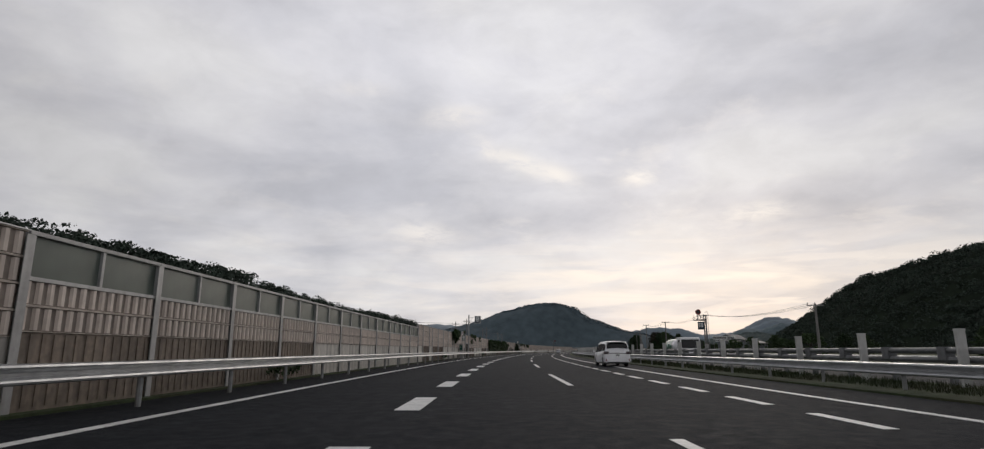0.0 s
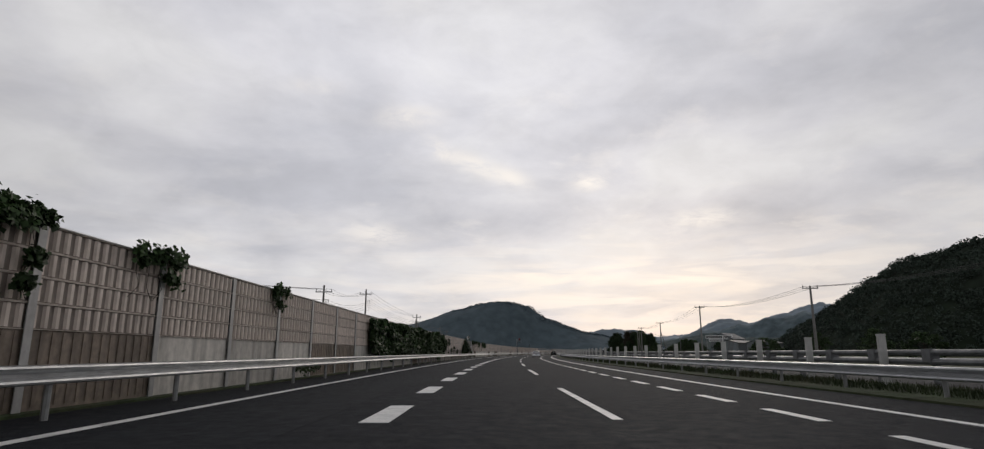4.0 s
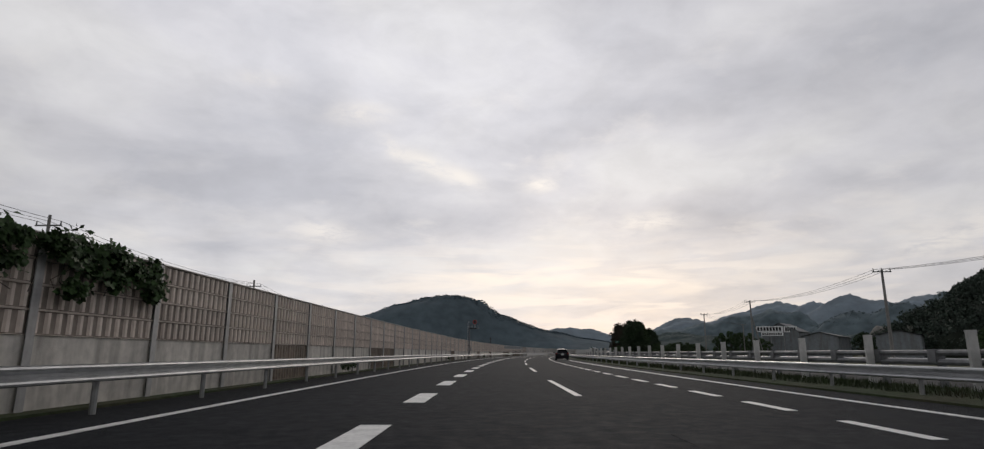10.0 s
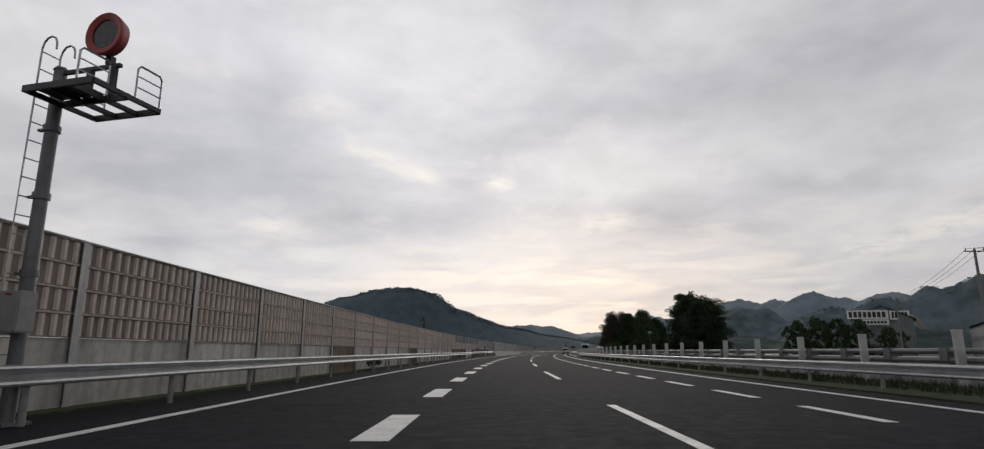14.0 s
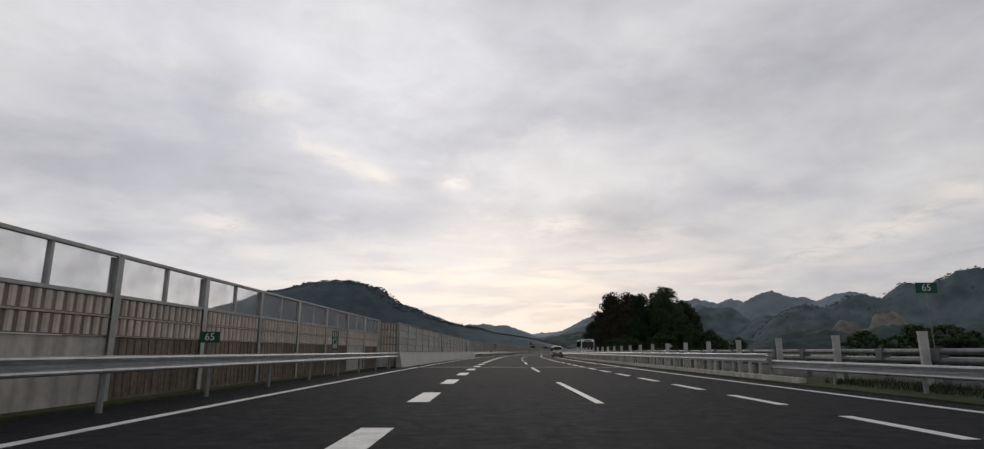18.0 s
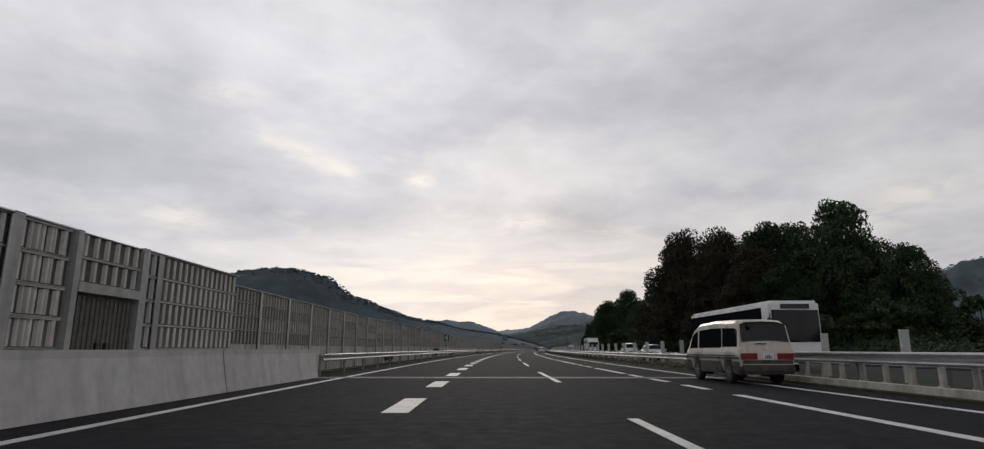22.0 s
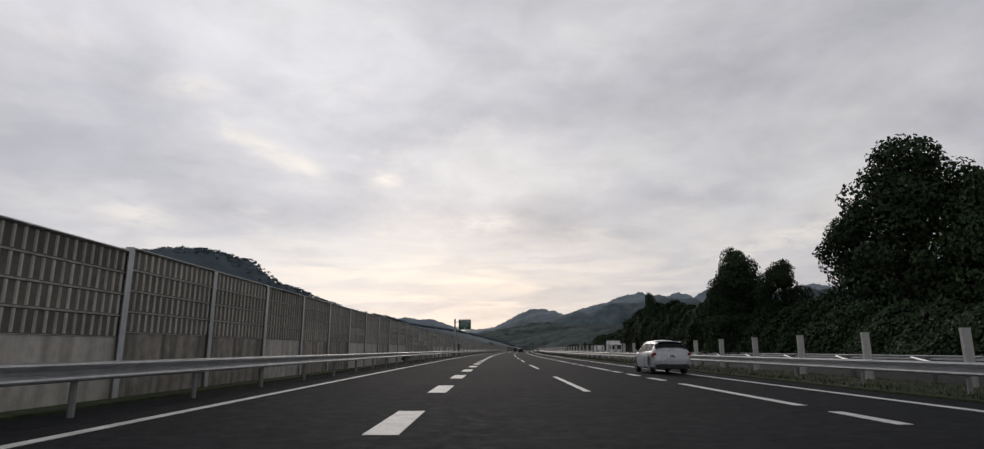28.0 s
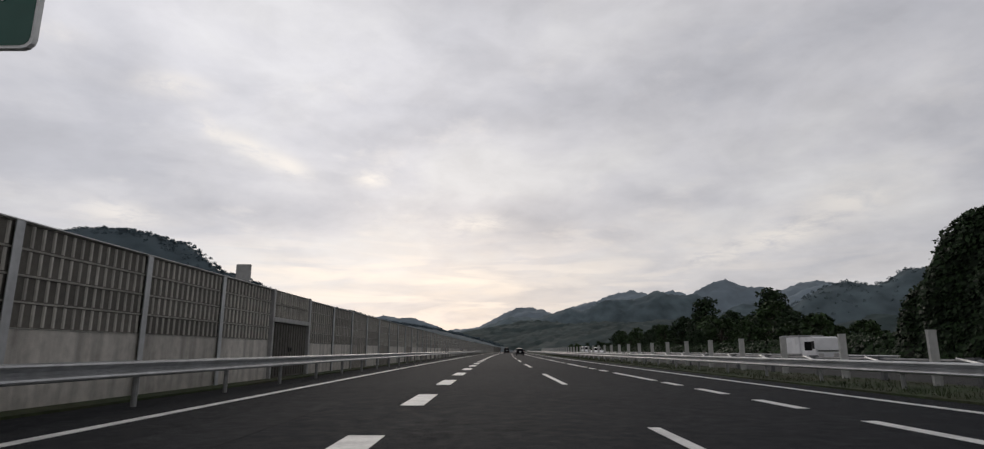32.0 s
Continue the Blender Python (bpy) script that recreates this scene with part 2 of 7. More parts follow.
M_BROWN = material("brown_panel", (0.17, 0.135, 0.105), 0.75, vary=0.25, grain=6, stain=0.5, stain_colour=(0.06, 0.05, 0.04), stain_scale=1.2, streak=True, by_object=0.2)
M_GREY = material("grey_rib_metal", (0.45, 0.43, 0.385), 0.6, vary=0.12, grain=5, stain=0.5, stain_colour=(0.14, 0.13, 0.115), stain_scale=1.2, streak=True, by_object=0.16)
# back sheet of grey and silver bays, darkened for the shade between ribs
M_GREY_BACK = material("grey_louvre_shaded", (0.118, 0.110, 0.094), 0.75, vary=0.18, grain=8, stain=0.5, stain_colour=(0.06, 0.055, 0.05), stain_scale=1.0, by_object=0.3, bump=0.6, bump_scale=60)
M_SILVER = material("silver_rib_metal", (0.60, 0.575, 0.54), 0.55, vary=0.1, grain=5, stain=0.4, stain_colour=(0.2, 0.19, 0.17), stain_scale=1.2, streak=True, by_object=0.08)
M_POST = material("galvanised_post", (0.38, 0.38, 0.375), 0.55, 0.25, vary=0.12, grain=7, stain=0.35, stain_colour=(0.16, 0.15, 0.14), stain_scale=1.3, streak=True, by_object=0.12)
M_POST_PALE = material("pale_galvanised_post", (0.46, 0.475, 0.485), 0.5, 0.25, vary=0.1, grain=7, stain=0.25, stain_colour=(0.22, 0.21, 0.2), stain_scale=1.3, streak=True, by_object=0.1)
M_STEEL = material("galvanised_steel", (0.37, 0.38, 0.39), 0.38, 0.7, vary=0.12, grain=5, stain=0.35, stain_colour=(0.2, 0.2, 0.2), stain_scale=0.8)
M_RAIL_DARK = material("dull_rail_steel", (0.15, 0.155, 0.16), 0.55, 0.3, vary=0.15, grain=6, stain=0.4, stain_colour=(0.06, 0.06, 0.06), stain_scale=1.1)
M_STEEL_DARK = material("weathered_steel", (0.26, 0.265, 0.26), 0.55, 0.35, vary=0.15, grain=6, stain=0.4, stain_colour=(0.09, 0.085, 0.08), stain_scale=1.1)
M_SLAB = material("pale_marker_board", (0.47, 0.47, 0.45), 0.7, vary=0.12, grain=5, stain=0.5, stain_colour=(0.2, 0.2, 0.18), stain_scale=1.3, streak=True, by_object=0.1)
M_POLE = material("pole_concrete", (0.20, 0.195, 0.185), 0.8, vary=0.15, grain=4, stain=0.3, stain_scale=1.0)
M_DARK_METAL = material("dark_metal", (0.045, 0.045, 0.047), 0.5, 0.4, vary=0.15, grain=8)
M_GRASS = material("grass", (0.034, 0.049, 0.021), 0.95, vary=0.35, grain=3, stain=0.6, stain_colour=(0.065, 0.058, 0.036), stain_scale=0.35, bump=0.8, bump_scale=30, island=0.3, spec=0.2)
M_GROUND = material("field", (0.07, 0.075, 0.045), 0.95, vary=0.3, grain=0.4, stain=0.5, stain_colour=(0.10, 0.09, 0.06), stain_scale=0.03, bump=0.6, bump_scale=4, spec=0.2)
M_LEAF = material("leaves", (0.036, 0.062, 0.023), 0.62, vary=0.25, grain=0.8, island=0.45, spec=0.2)
M_LEAF_DARK = material("dark_leaves", (0.024, 0.042, 0.019), 0.7, vary=0.25, grain=0.6, island=0.45, spec=0.2)
M_LEAF_RUST = material("reddish_leaves", (0.034, 0.03, 0.018), 0.7, vary=0.3, grain=0.6, island=0.45, spec=0.2)
# lifted and blued slightly: haze on the hill is put into the leaf colour
M_LEAF_HILL = material("hazed_hill_leaves", (0.040, 0.056, 0.043), 0.8, vary=0.25, grain=0.3, island=0.32, spec=0.2)
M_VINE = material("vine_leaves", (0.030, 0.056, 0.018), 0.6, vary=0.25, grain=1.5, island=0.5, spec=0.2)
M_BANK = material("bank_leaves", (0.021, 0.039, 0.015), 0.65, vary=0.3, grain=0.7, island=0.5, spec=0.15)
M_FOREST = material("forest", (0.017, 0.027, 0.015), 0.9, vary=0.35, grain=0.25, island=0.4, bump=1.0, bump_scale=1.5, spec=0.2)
# forest and leaves ahead are lightened and blued: distance haze put into the colour
M_FAR = material("hazed_far_forest", (0.084, 0.112, 0.128), 0.95, vary=0.2, grain=0.06, bump=1.0, bump_scale=0.3, spec=0.2)
M_FAR_LEAF = material("hazed_far_leaves", (0.105, 0.140, 0.160), 0.9, vary=0.15, grain=0.05, island=0.14, spec=0.1)
# valley and ridge woods: distance haze is put into these colours, palest farthest
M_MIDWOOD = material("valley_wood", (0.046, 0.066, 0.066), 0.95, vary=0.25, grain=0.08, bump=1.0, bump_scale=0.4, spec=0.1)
M_FARTHER = material("hazed_distant_forest", (0.185, 0.228, 0.262), 0.95, vary=0.16, grain=0.03, spec=0.2)
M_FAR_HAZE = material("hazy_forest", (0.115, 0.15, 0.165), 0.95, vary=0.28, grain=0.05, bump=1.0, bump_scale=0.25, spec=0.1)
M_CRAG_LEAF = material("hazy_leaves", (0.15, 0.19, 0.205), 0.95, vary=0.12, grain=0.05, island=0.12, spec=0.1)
M_HAZE = material("palest_hazed_forest", (0.26, 0.30, 0.335), 0.95, vary=0.1, grain=0.02, spec=0.1)
M_BARE = material("bare_soil", (0.15, 0.145, 0.13), 0.95, vary=0.3, grain=0.15, bump=0.8, bump_scale=0.8)
M_BARK = material("bark", (0.055, 0.045, 0.035), 0.9, vary=0.3, grain=8, bump=0.6, bump_scale=20)
M_WIRE = material("cable", (0.03, 0.03, 0.03), 0.6, vary=0)
M_GREEN = material("green_sign_face", (0.008, 0.085, 0.06), 0.45, vary=0.08, grain=3)
M_WHITE = material("white_sign_paint", (0.75, 0.76, 0.75), 0.5, vary=0.06, grain=4)
M_BLUE = material("dark_blue_sign_face", (0.012, 0.03, 0.045), 0.45, vary=0.08, grain=3)
M_RED = material("red_sign_paint", (0.30, 0.035, 0.03), 0.5, vary=0.12, grain=5)
M_LENS = material("dark_display", (0.02, 0.02, 0.022), 0.3, vary=0.1, grain=30)


def glass_material(name, tint, mix, rough):
    m = bpy.data.materials.new(name)
    m.use_nodes = True
    n, l = m.node_tree.nodes, m.node_tree.links
    b = n["Principled BSDF"]
    b.inputs["Base Color"].default_value, b.inputs["Roughness"].default_value = (*tint, 1), rough
    tr = n.new("ShaderNodeBsdfTransparent")
    tr.inputs[0].default_value = (*[min(1, c * 1.2 + 0.45) for c in tint], 1)
    mx = n.new("ShaderNodeMixShader")
    ns = n.new("ShaderNodeTexNoise")
    ns.inputs["Scale"].default_value = 1.3
    tc = n.new("ShaderNodeTexCoord")
    l.new(tc.outputs["Object"], ns.inputs["Vector"])
    mr = n.new("ShaderNodeMapRange")
    mr.inputs[1].default_value, mr.inputs[2].default_value, mr.inputs[3].default_value, mr.inputs[4].default_value = 0.3, 0.7, mix - 0.08, mix + 0.08
    l.new(ns.outputs["Fac"], mr.inputs[0])
    l.new(mr.outputs[0], mx.inputs[0])
    l.new(tr.outputs[0], mx.inputs[1])
    l.new(b.outputs[0], mx.inputs[2])
    l.new(mx.outputs[0], n["Material Output"].inputs[0])
    return m


M_PANE = glass_material("clear_acrylic", (0.5, 0.5, 0.5), 0.22, 0.15)
M_PANE_GREEN = glass_material("dusty_green_acrylic", (0.125, 0.15, 0.13), 0.66, 0.35)


# ---------- mesh helpers ----------
class Build:
    """Gathers boxes, tubes and faces into one mesh."""

    def __init__(self):
        self.v, self.f, self.m = [], [], []

    def face(self, pts, mat=0):
        k = len(self.v)
        self.v += [tuple(p) for p in pts]
        self.f.append(tuple(range(k, k + len(pts))))
        self.m.append(mat)
        return self

    def box(self, x0, x1, y0, y1, z0, z1, mat=0, m=None):
        k = len(self.v)
        c = [(x, y, z) for x in (x0, x1) for y in (y0, y1) for z in (z0, z1)]
        if m is not None:
            c = [tuple(m @ Vector(p)) for p in c]
        self.v += c
        for q in ((0, 1, 3, 2), (4, 6, 7, 5), (0, 4, 5, 1), (2, 3, 7, 6), (0, 2, 6, 4), (1, 5, 7, 3)):
            self.f.append(tuple(k + i for i in q))
            self.m.append(mat)
        return self

    def tube(self, a, b, r0, r1=None, n=10, mat=0, caps=True):
        a, b = Vector(a), Vector(b)
        r1 = r0 if r1 is None else r1
        q = (b - a).to_track_quat("Z", "Y").to_matrix()
        k = len(self.v)
        for c, r in ((a, r0), (b, r1)):
            for i in range(n):
                w = 2 * math.pi * i / n
                self.v.append(tuple(c + q @ Vector((r * math.cos(w), r * math.sin(w), 0))))
        for i in range(n):
            j = (i + 1) % n
            self.f.append((k + i, k + j, k + n + j, k + n + i))
            self.m.append(mat)
        if caps:
            self.f += [tuple(k + n - 1 - i for i in range(n)), tuple(k + n + i for i in range(n))]
            self.m += [mat, mat]
        return self

    def chain(self, pts, r, n=6, mat=0):
        """One bent tube through the points."""
        pts = [Vector(q) for q in pts]
        rings = []
        for i, c in enumerate(pts):
            way = pts[min(i + 1, len(pts) - 1)] - pts[max(i - 1, 0)]
            q = way.to_track_quat("Z", "Y").to_matrix()
            rings.append([c + q @ Vector((r * math.cos(2 * math.pi * k / n), r * math.sin(2 * math.pi * k / n), 0)) for k in range(n)])
        return self.sweep(rings, mat)

    def prism(self, outline, x0, x1, mat=0):
        """A (y, z) outline carried from x0 to x1."""
        k, n = len(self.v), len(outline)
        self.v += [(x0, y, z) for y, z in outline] + [(x1, y, z) for y, z in outline]
        self.f += [tuple(range(k + n - 1, k - 1, -1)), tuple(range(k + n, k + 2 * n))]
        self.m += [mat, mat]
        for i in range(n):
            j = (i + 1) % n
            self.f.append((k + i, k + j, k + n + j, k + n + i))
            self.m.append(mat)
        return self

    def sweep(self, rings, mat=0, closed=True):
        """Skins rings of points of the same length."""
        k, n = len(self.v), len(rings[0])
        for r in rings:
            self.v += [tuple(p) for p in r]
        for a in range(len(rings) - 1):
            for i in range(n if closed else n - 1):
                j = (i + 1) % n
                self.f.append((k + a * n + i, k + a * n + j, k + (a + 1) * n + j, k + (a + 1) * n + i))
                self.m.append(mat)
        return self

    def mesh(self, name, *mats, smooth=False):
        me = bpy.data.meshes.new(name)
        me.from_pydata(self.v, [], self.f)
        for m in mats:
            me.materials.append(m)
        if len(mats) > 1:
            me.polygons.foreach_set("material_index", self.m)
        if smooth:
            me.polygons.foreach_set("use_smooth", [True] * len(self.f))
        me.update()
        return me


def fix_normals(me):
    bm = bmesh.new()
    bm.from_mesh(me)
    bmesh.ops.recalc_face_normals(bm, faces=bm.faces)
    bm.to_mesh(me)
    bm.free()
    return me


def thing(name, label, category, m=None, kind="", group="", data=None):
    ob = tagged(new(name, data), label, category, group, kind)
    if m is not None:
        ob.matrix_basis = m
    return ob


def part(name, me, parent, m=None, label=""):
    ob = new(name, me)
    ob.parent = parent
    if m is not None:
        ob.matrix_basis = m
    if label:
        ob["label"] = label
    return ob


def fast_mesh(name, verts, quads, mat):
    """A mesh of quads from arrays."""
    me = bpy.data.meshes.new(name)
    me.vertices.add(len(verts))
    me.vertices.foreach_set("co", verts.astype(np.float32).ravel())
    me.loops.add(quads.size)
    me.loops.foreach_set("vertex_index", quads.astype(np.int32).ravel())
    me.polygons.add(len(quads))
    me.polygons.foreach_set("loop_start", np.arange(0, quads.size, 4, dtype=np.int32))
    me.materials.append(mat)
    me.update(calc_edges=True)
    return me


RNG = np.random.default_rng(7)


def leaf_quads(centres, outward, size, rng, aspect=0.62):
    """One bent leaf quad for each centre, turned about its outward direction."""
    n = len(centres)
    out = outward + rng.normal(0, 0.55, (n, 3))
    out /= np.linalg.norm(out, axis=1, keepdims=True) + 1e-9
    ref = rng.normal(0, 1, (n, 3))
    u = np.cross(out, ref)
    u /= np.linalg.norm(u, axis=1, keepdims=True) + 1e-9
    w = np.cross(out, u)
    s = size * rng.uniform(0.6, 1.35, (n, 1))
    a = centres - u * s * 0.5
    b = centres + w * s * aspect * 0.5 + out * s * 0.06
    c = centres + u * s * 0.5 - out * s * 0.12
    d = centres - w * s * aspect * 0.5 + out * s * 0.06
    v = np.stack([a, b, c, d], 1).reshape(-1, 3)
    return v, np.arange(4 * n).reshape(n, 4)


def clump(centre, radii, count, rng):
    """Leaf places and outward directions over a lumpy ball."""
    g = rng.normal(0, 1, (count, 3))
    g /= np.linalg.norm(g, axis=1, keepdims=True)
    r = 1 - np.abs(rng.normal(0, 0.16, (count, 1)))
    return np.asarray(centre) + g * r * np.asarray(radii), g
# ---------- ground, carriageways and markings ----------
def soft_box(name, x0, x1, y0, y1, z0, z1, mat, r=0.03):
    me = Build().box(x0, x1, y0, y1, z0, z1).mesh(name, mat)
    bm = bmesh.new()
    bm.from_mesh(me)
    bmesh.ops.bevel(bm, geom=bm.edges[:], offset=r, segments=2, affect="EDGES")
    bm.to_mesh(me)
    bm.free()
    return me


def ribbon(name, offsets, s0, s1, mat, step=5.0, uneven=0.0):
    """A strip along the road; offsets are (d, z) pairs across it."""
    b = Build()
    ss = np.arange(s0, s1 + step * 0.5, step)
    rows = []
    for s in ss:
        rows.append([spot(s, d + (random.uniform(-uneven, uneven) if uneven else 0), z) for d, z in offsets])
    b.sweep(rows, closed=False)
    return b.mesh(name, mat)


gb = Build()
edges = [-4600, -2500, -1200, -500, -200, 0, 200, 400, 600, 800, 1000, 1300, 1700, 2400, 3400, 4600]
for i in range(len(edges) - 1):
    for j in range(len(edges) - 1):
        gb.face([(edges[i], edges[j], -0.35), (edges[i + 1], edges[j], -0.35), (edges[i + 1], edges[j + 1], -0.35), (edges[i], edges[j + 1], -0.35)])
thing("ground", "flat green and brown valley floor beside the motorway", "ground", kind="structure", data=gb.mesh("ground", M_GROUND))
S0, S1 = -60, 1900
thing("road", "dark grey asphalt motorway carriageway with four lanes", "road", kind="structure",
      data=ribbon("road", [(-7.6, -0.36), (-7.6, -0.02), (-5.4, 0.0), (2.1, 0.0), (9.6, 0.0), (9.6, -0.36)], S0, S1, M_ASPHALT))
thing("road_opposite", "dark asphalt carriageway of the opposite direction", "road", kind="structure",
      data=ribbon("road_opposite", [(13.2, -0.36), (13.2, 0.02), (24.2, 0.02), (24.2, -0.36)], S0, S1, M_ASPHALT_OLD))
thing("verge", "narrow grass and gravel strip behind the guard rail", "verge", kind="structure",
      data=ribbon("verge", [(-8.5, 0.05), (-7.6, 0.03), (-7.6, -0.3)], S0, S1, M_GRASS))
med = thing("median", "rough grassy median strip between the carriageways", "median", kind="structure",
            data=ribbon("median", [(9.6, -0.3), (9.6, 0.05), (10.4, 0.07), (11.6, 0.12), (13.2, 0.10), (13.2, -0.3)], S0, S1, M_GRASS))
kerb_b = Build()
for s in np.arange(425, 521, 4.0):
    kerb_b.box(-0.12, 0.12, 0, 3.98, -0.3, 0.22, m=at(s, 9.95))
thing("kerb", "low pale concrete kerb under the bridge rail", "kerb", kind="structure", data=kerb_b.mesh("kerb", M_CONCRETE))

LEFT_EDGE, BLOCKS, DASHES = -5.45, -1.5, 2.3


def stripe_mesh(length, width):
    return Build().box(-width / 2, width / 2, 0, length, 0.0, 0.006).mesh("dash", M_PAINT)


def painted_line(label, d, width, marks, limit):
    """Marks are (station, length); d is an offset or a (stations, offsets) pair."""
    ob = thing("lane_line", label, "road marking", kind="structure")
    cache, rest = {}, Build()
    for s, length in marks:
        off = float(np.interp(s, *d)) if isinstance(d, tuple) else d
        if s < limit:
            part("dash", cache.setdefault(length, stripe_mesh(length, width)), ob, at(s, off, 0.004))
        else:
            rest.box(-width / 2, width / 2, 0, length, 0.0, 0.006, m=at(s, off, 0.004))
    part("far_dashes", rest.mesh("far_dashes", M_PAINT), ob)["kind"] = "stuff"


def spaced(counts, stations, first, last, lengths):
    """Marks laid out by a table of counted marks and their stations."""
    return [(float(np.interp(k, counts, stations)), lengths) for k in range(first, last)]


painted_line("short thick white block marking beside the lane", BLOCKS, 0.46,
             spaced((-10, 0, 6, 20, 29, 40, 51, 60, 70, 75, 84, 94, 174), (-24.6, 46.9, 92.7, 188.9, 252.5, 329.5, 410.8, 477.3, 547.8, 585, 653, 724.9, 1300), -10, 174, 3.0), 790)
painted_line("broken white lane line of long dashes", DASHES, 0.17,
             spaced((-4, 0, 3, 7, 10, 14, 18, 22, 25, 27, 31, 35, 65), (-41, 39, 100, 178.9, 240.5, 318.8, 398.2, 477, 534, 569.5, 645.9, 720.1, 1300), -4, 65, 8.6), 1300)
RIGHT_LINE = ((0, 150, 330, 450, 700), (5.45, 5.5, 5.95, 5.9, 5.75))
painted_line("short broken white line beside the fast lane", RIGHT_LINE, 0.22, [(s, 2.1) for s in np.arange(-18, 300, 3.8)] + [(s, 2.7) for s in np.arange(300, 500, 4.9)], 790)
painted_line("broken white line of long and short dashes beside the fast lane", RIGHT_LINE, 0.24, [(s + o, n) for s in np.arange(502, 1300, 20.0) for o, n in ((0, 7.5), (9.5, 2.0), (13.3, 2.0), (17.0, 1.8))], 790)


def edge_strip(label, stations, offsets):
    """A solid line whose offset changes slowly along the road."""
    b = Build()
    rows = []
    for s in np.arange(S0, S1 + 1, 5.0):
        d = float(np.interp(s, stations, offsets))
        rows.append([spot(s, d - 0.1, 0.0), spot(s, d - 0.1, 0.008), spot(s, d + 0.1, 0.008), spot(s, d + 0.1, 0.0)])
    b.sweep(rows, closed=False)
    thing("edge_line", label, "road marking", kind="structure", data=b.mesh("edge_line", M_PAINT))


edge_strip("solid white edge line along the hard shoulder", [0, 100], [LEFT_EDGE, LEFT_EDGE])
edge_strip("solid white edge line along the median", [60, 160, 260, 420, 480, 740], [7.4, 7.6, 8.3, 8.7, 8.4, 8.4])
jb = Build()
for s in (447.0, 518.0):
    jb.box(-7.4, 9.5, 0, 0.9, 0.0, 0.005, m=at(s, 0))
    jb.box(-7.4, 9.5, 0.38, 0.52, 0.005, 0.02, 1, m=at(s, 0))
thing("expansion_joint", "pale concrete strip with a steel joint across the bridge end", "road joint", kind="structure", data=jb.mesh("expansion_joint", M_CONCRETE, M_DARK_METAL))
repairs = thing("asphalt_repairs", "slightly paler repaired strips in the asphalt", "road patch", kind="structure")
prnd = random.Random(4)
for s in np.arange(-20, 780, 26.0):
    d = prnd.choice([-3.6, 0.2, 3.8, 7.1])
    w = prnd.uniform(0.5, 1.3)
    part("patch", Build().box(-w, w, 0, prnd.uniform(6, 20), 0.0, 0.003).mesh("patch", M_PATCH), repairs, at(s + prnd.uniform(0, 15), d))

# ---------- noise barriers ----------
BAY = 4.0


def ribbed_panel(length, height, ribs, rib_w, mats, deep=0.055):
    """One horizontal panel of the barrier: louvred sheet, frame and upright ribs; it faces the road (local +x)."""
    b = Build()
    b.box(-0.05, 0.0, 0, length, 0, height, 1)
    b.box(-0.055, deep + 0.004, 0, length, height - 0.016, height, 0)
    b.box(-0.055, deep + 0.004, 0, length, 0, 0.010, 0)
    step = length / ribs
    for i in range(ribs):
        y = (i + 0.5) * step - rib_w / 2
        b.face([(0, y, 0.03), (deep, y + rib_w * 0.22, 0.03), (deep, y + rib_w * 0.22, height - 0.035), (0, y, height - 0.035)])
        b.face([(deep, y + rib_w * 0.22, 0.03), (deep, y + rib_w * 0.78, 0.03), (deep, y + rib_w * 0.78, height - 0.035), (deep, y + rib_w * 0.22, height - 0.035)])
        b.face([(deep, y + rib_w * 0.78, 0.03), (0, y + rib_w, 0.03), (0, y + rib_w, height - 0.035), (deep, y + rib_w * 0.78, height - 0.035)])
    return b.mesh("panel", *mats)


def post_mesh(height, mat, wide=0.2):
    b = Build()
    b.box(0.07, 0.085, -wide / 2, wide / 2, 0, height)
    b.box(-0.1, -0.085, -wide / 2, wide / 2, 0, height)
    b.box(-0.085, 0.07, -0.006, 0.006, 0, height)
    return b.mesh("post", mat)


def base_mesh(length, height, mat, ribbed=False):
    b = Build()
    b.box(-0.09, 0.01, 0, length, 0, height)
    if ribbed:
        for i in range(14):
            b.box(0.01, 0.03, (i + 0.3) * length / 14, (i + 0.62) * length / 14, 0.1, height - 0.03)
    return b.mesh("base_slab", mat)


def pane_mesh(length, height, mat):
    return Build().box(-0.03, -0.015, 0, length, 0, height).mesh("pane", mat)


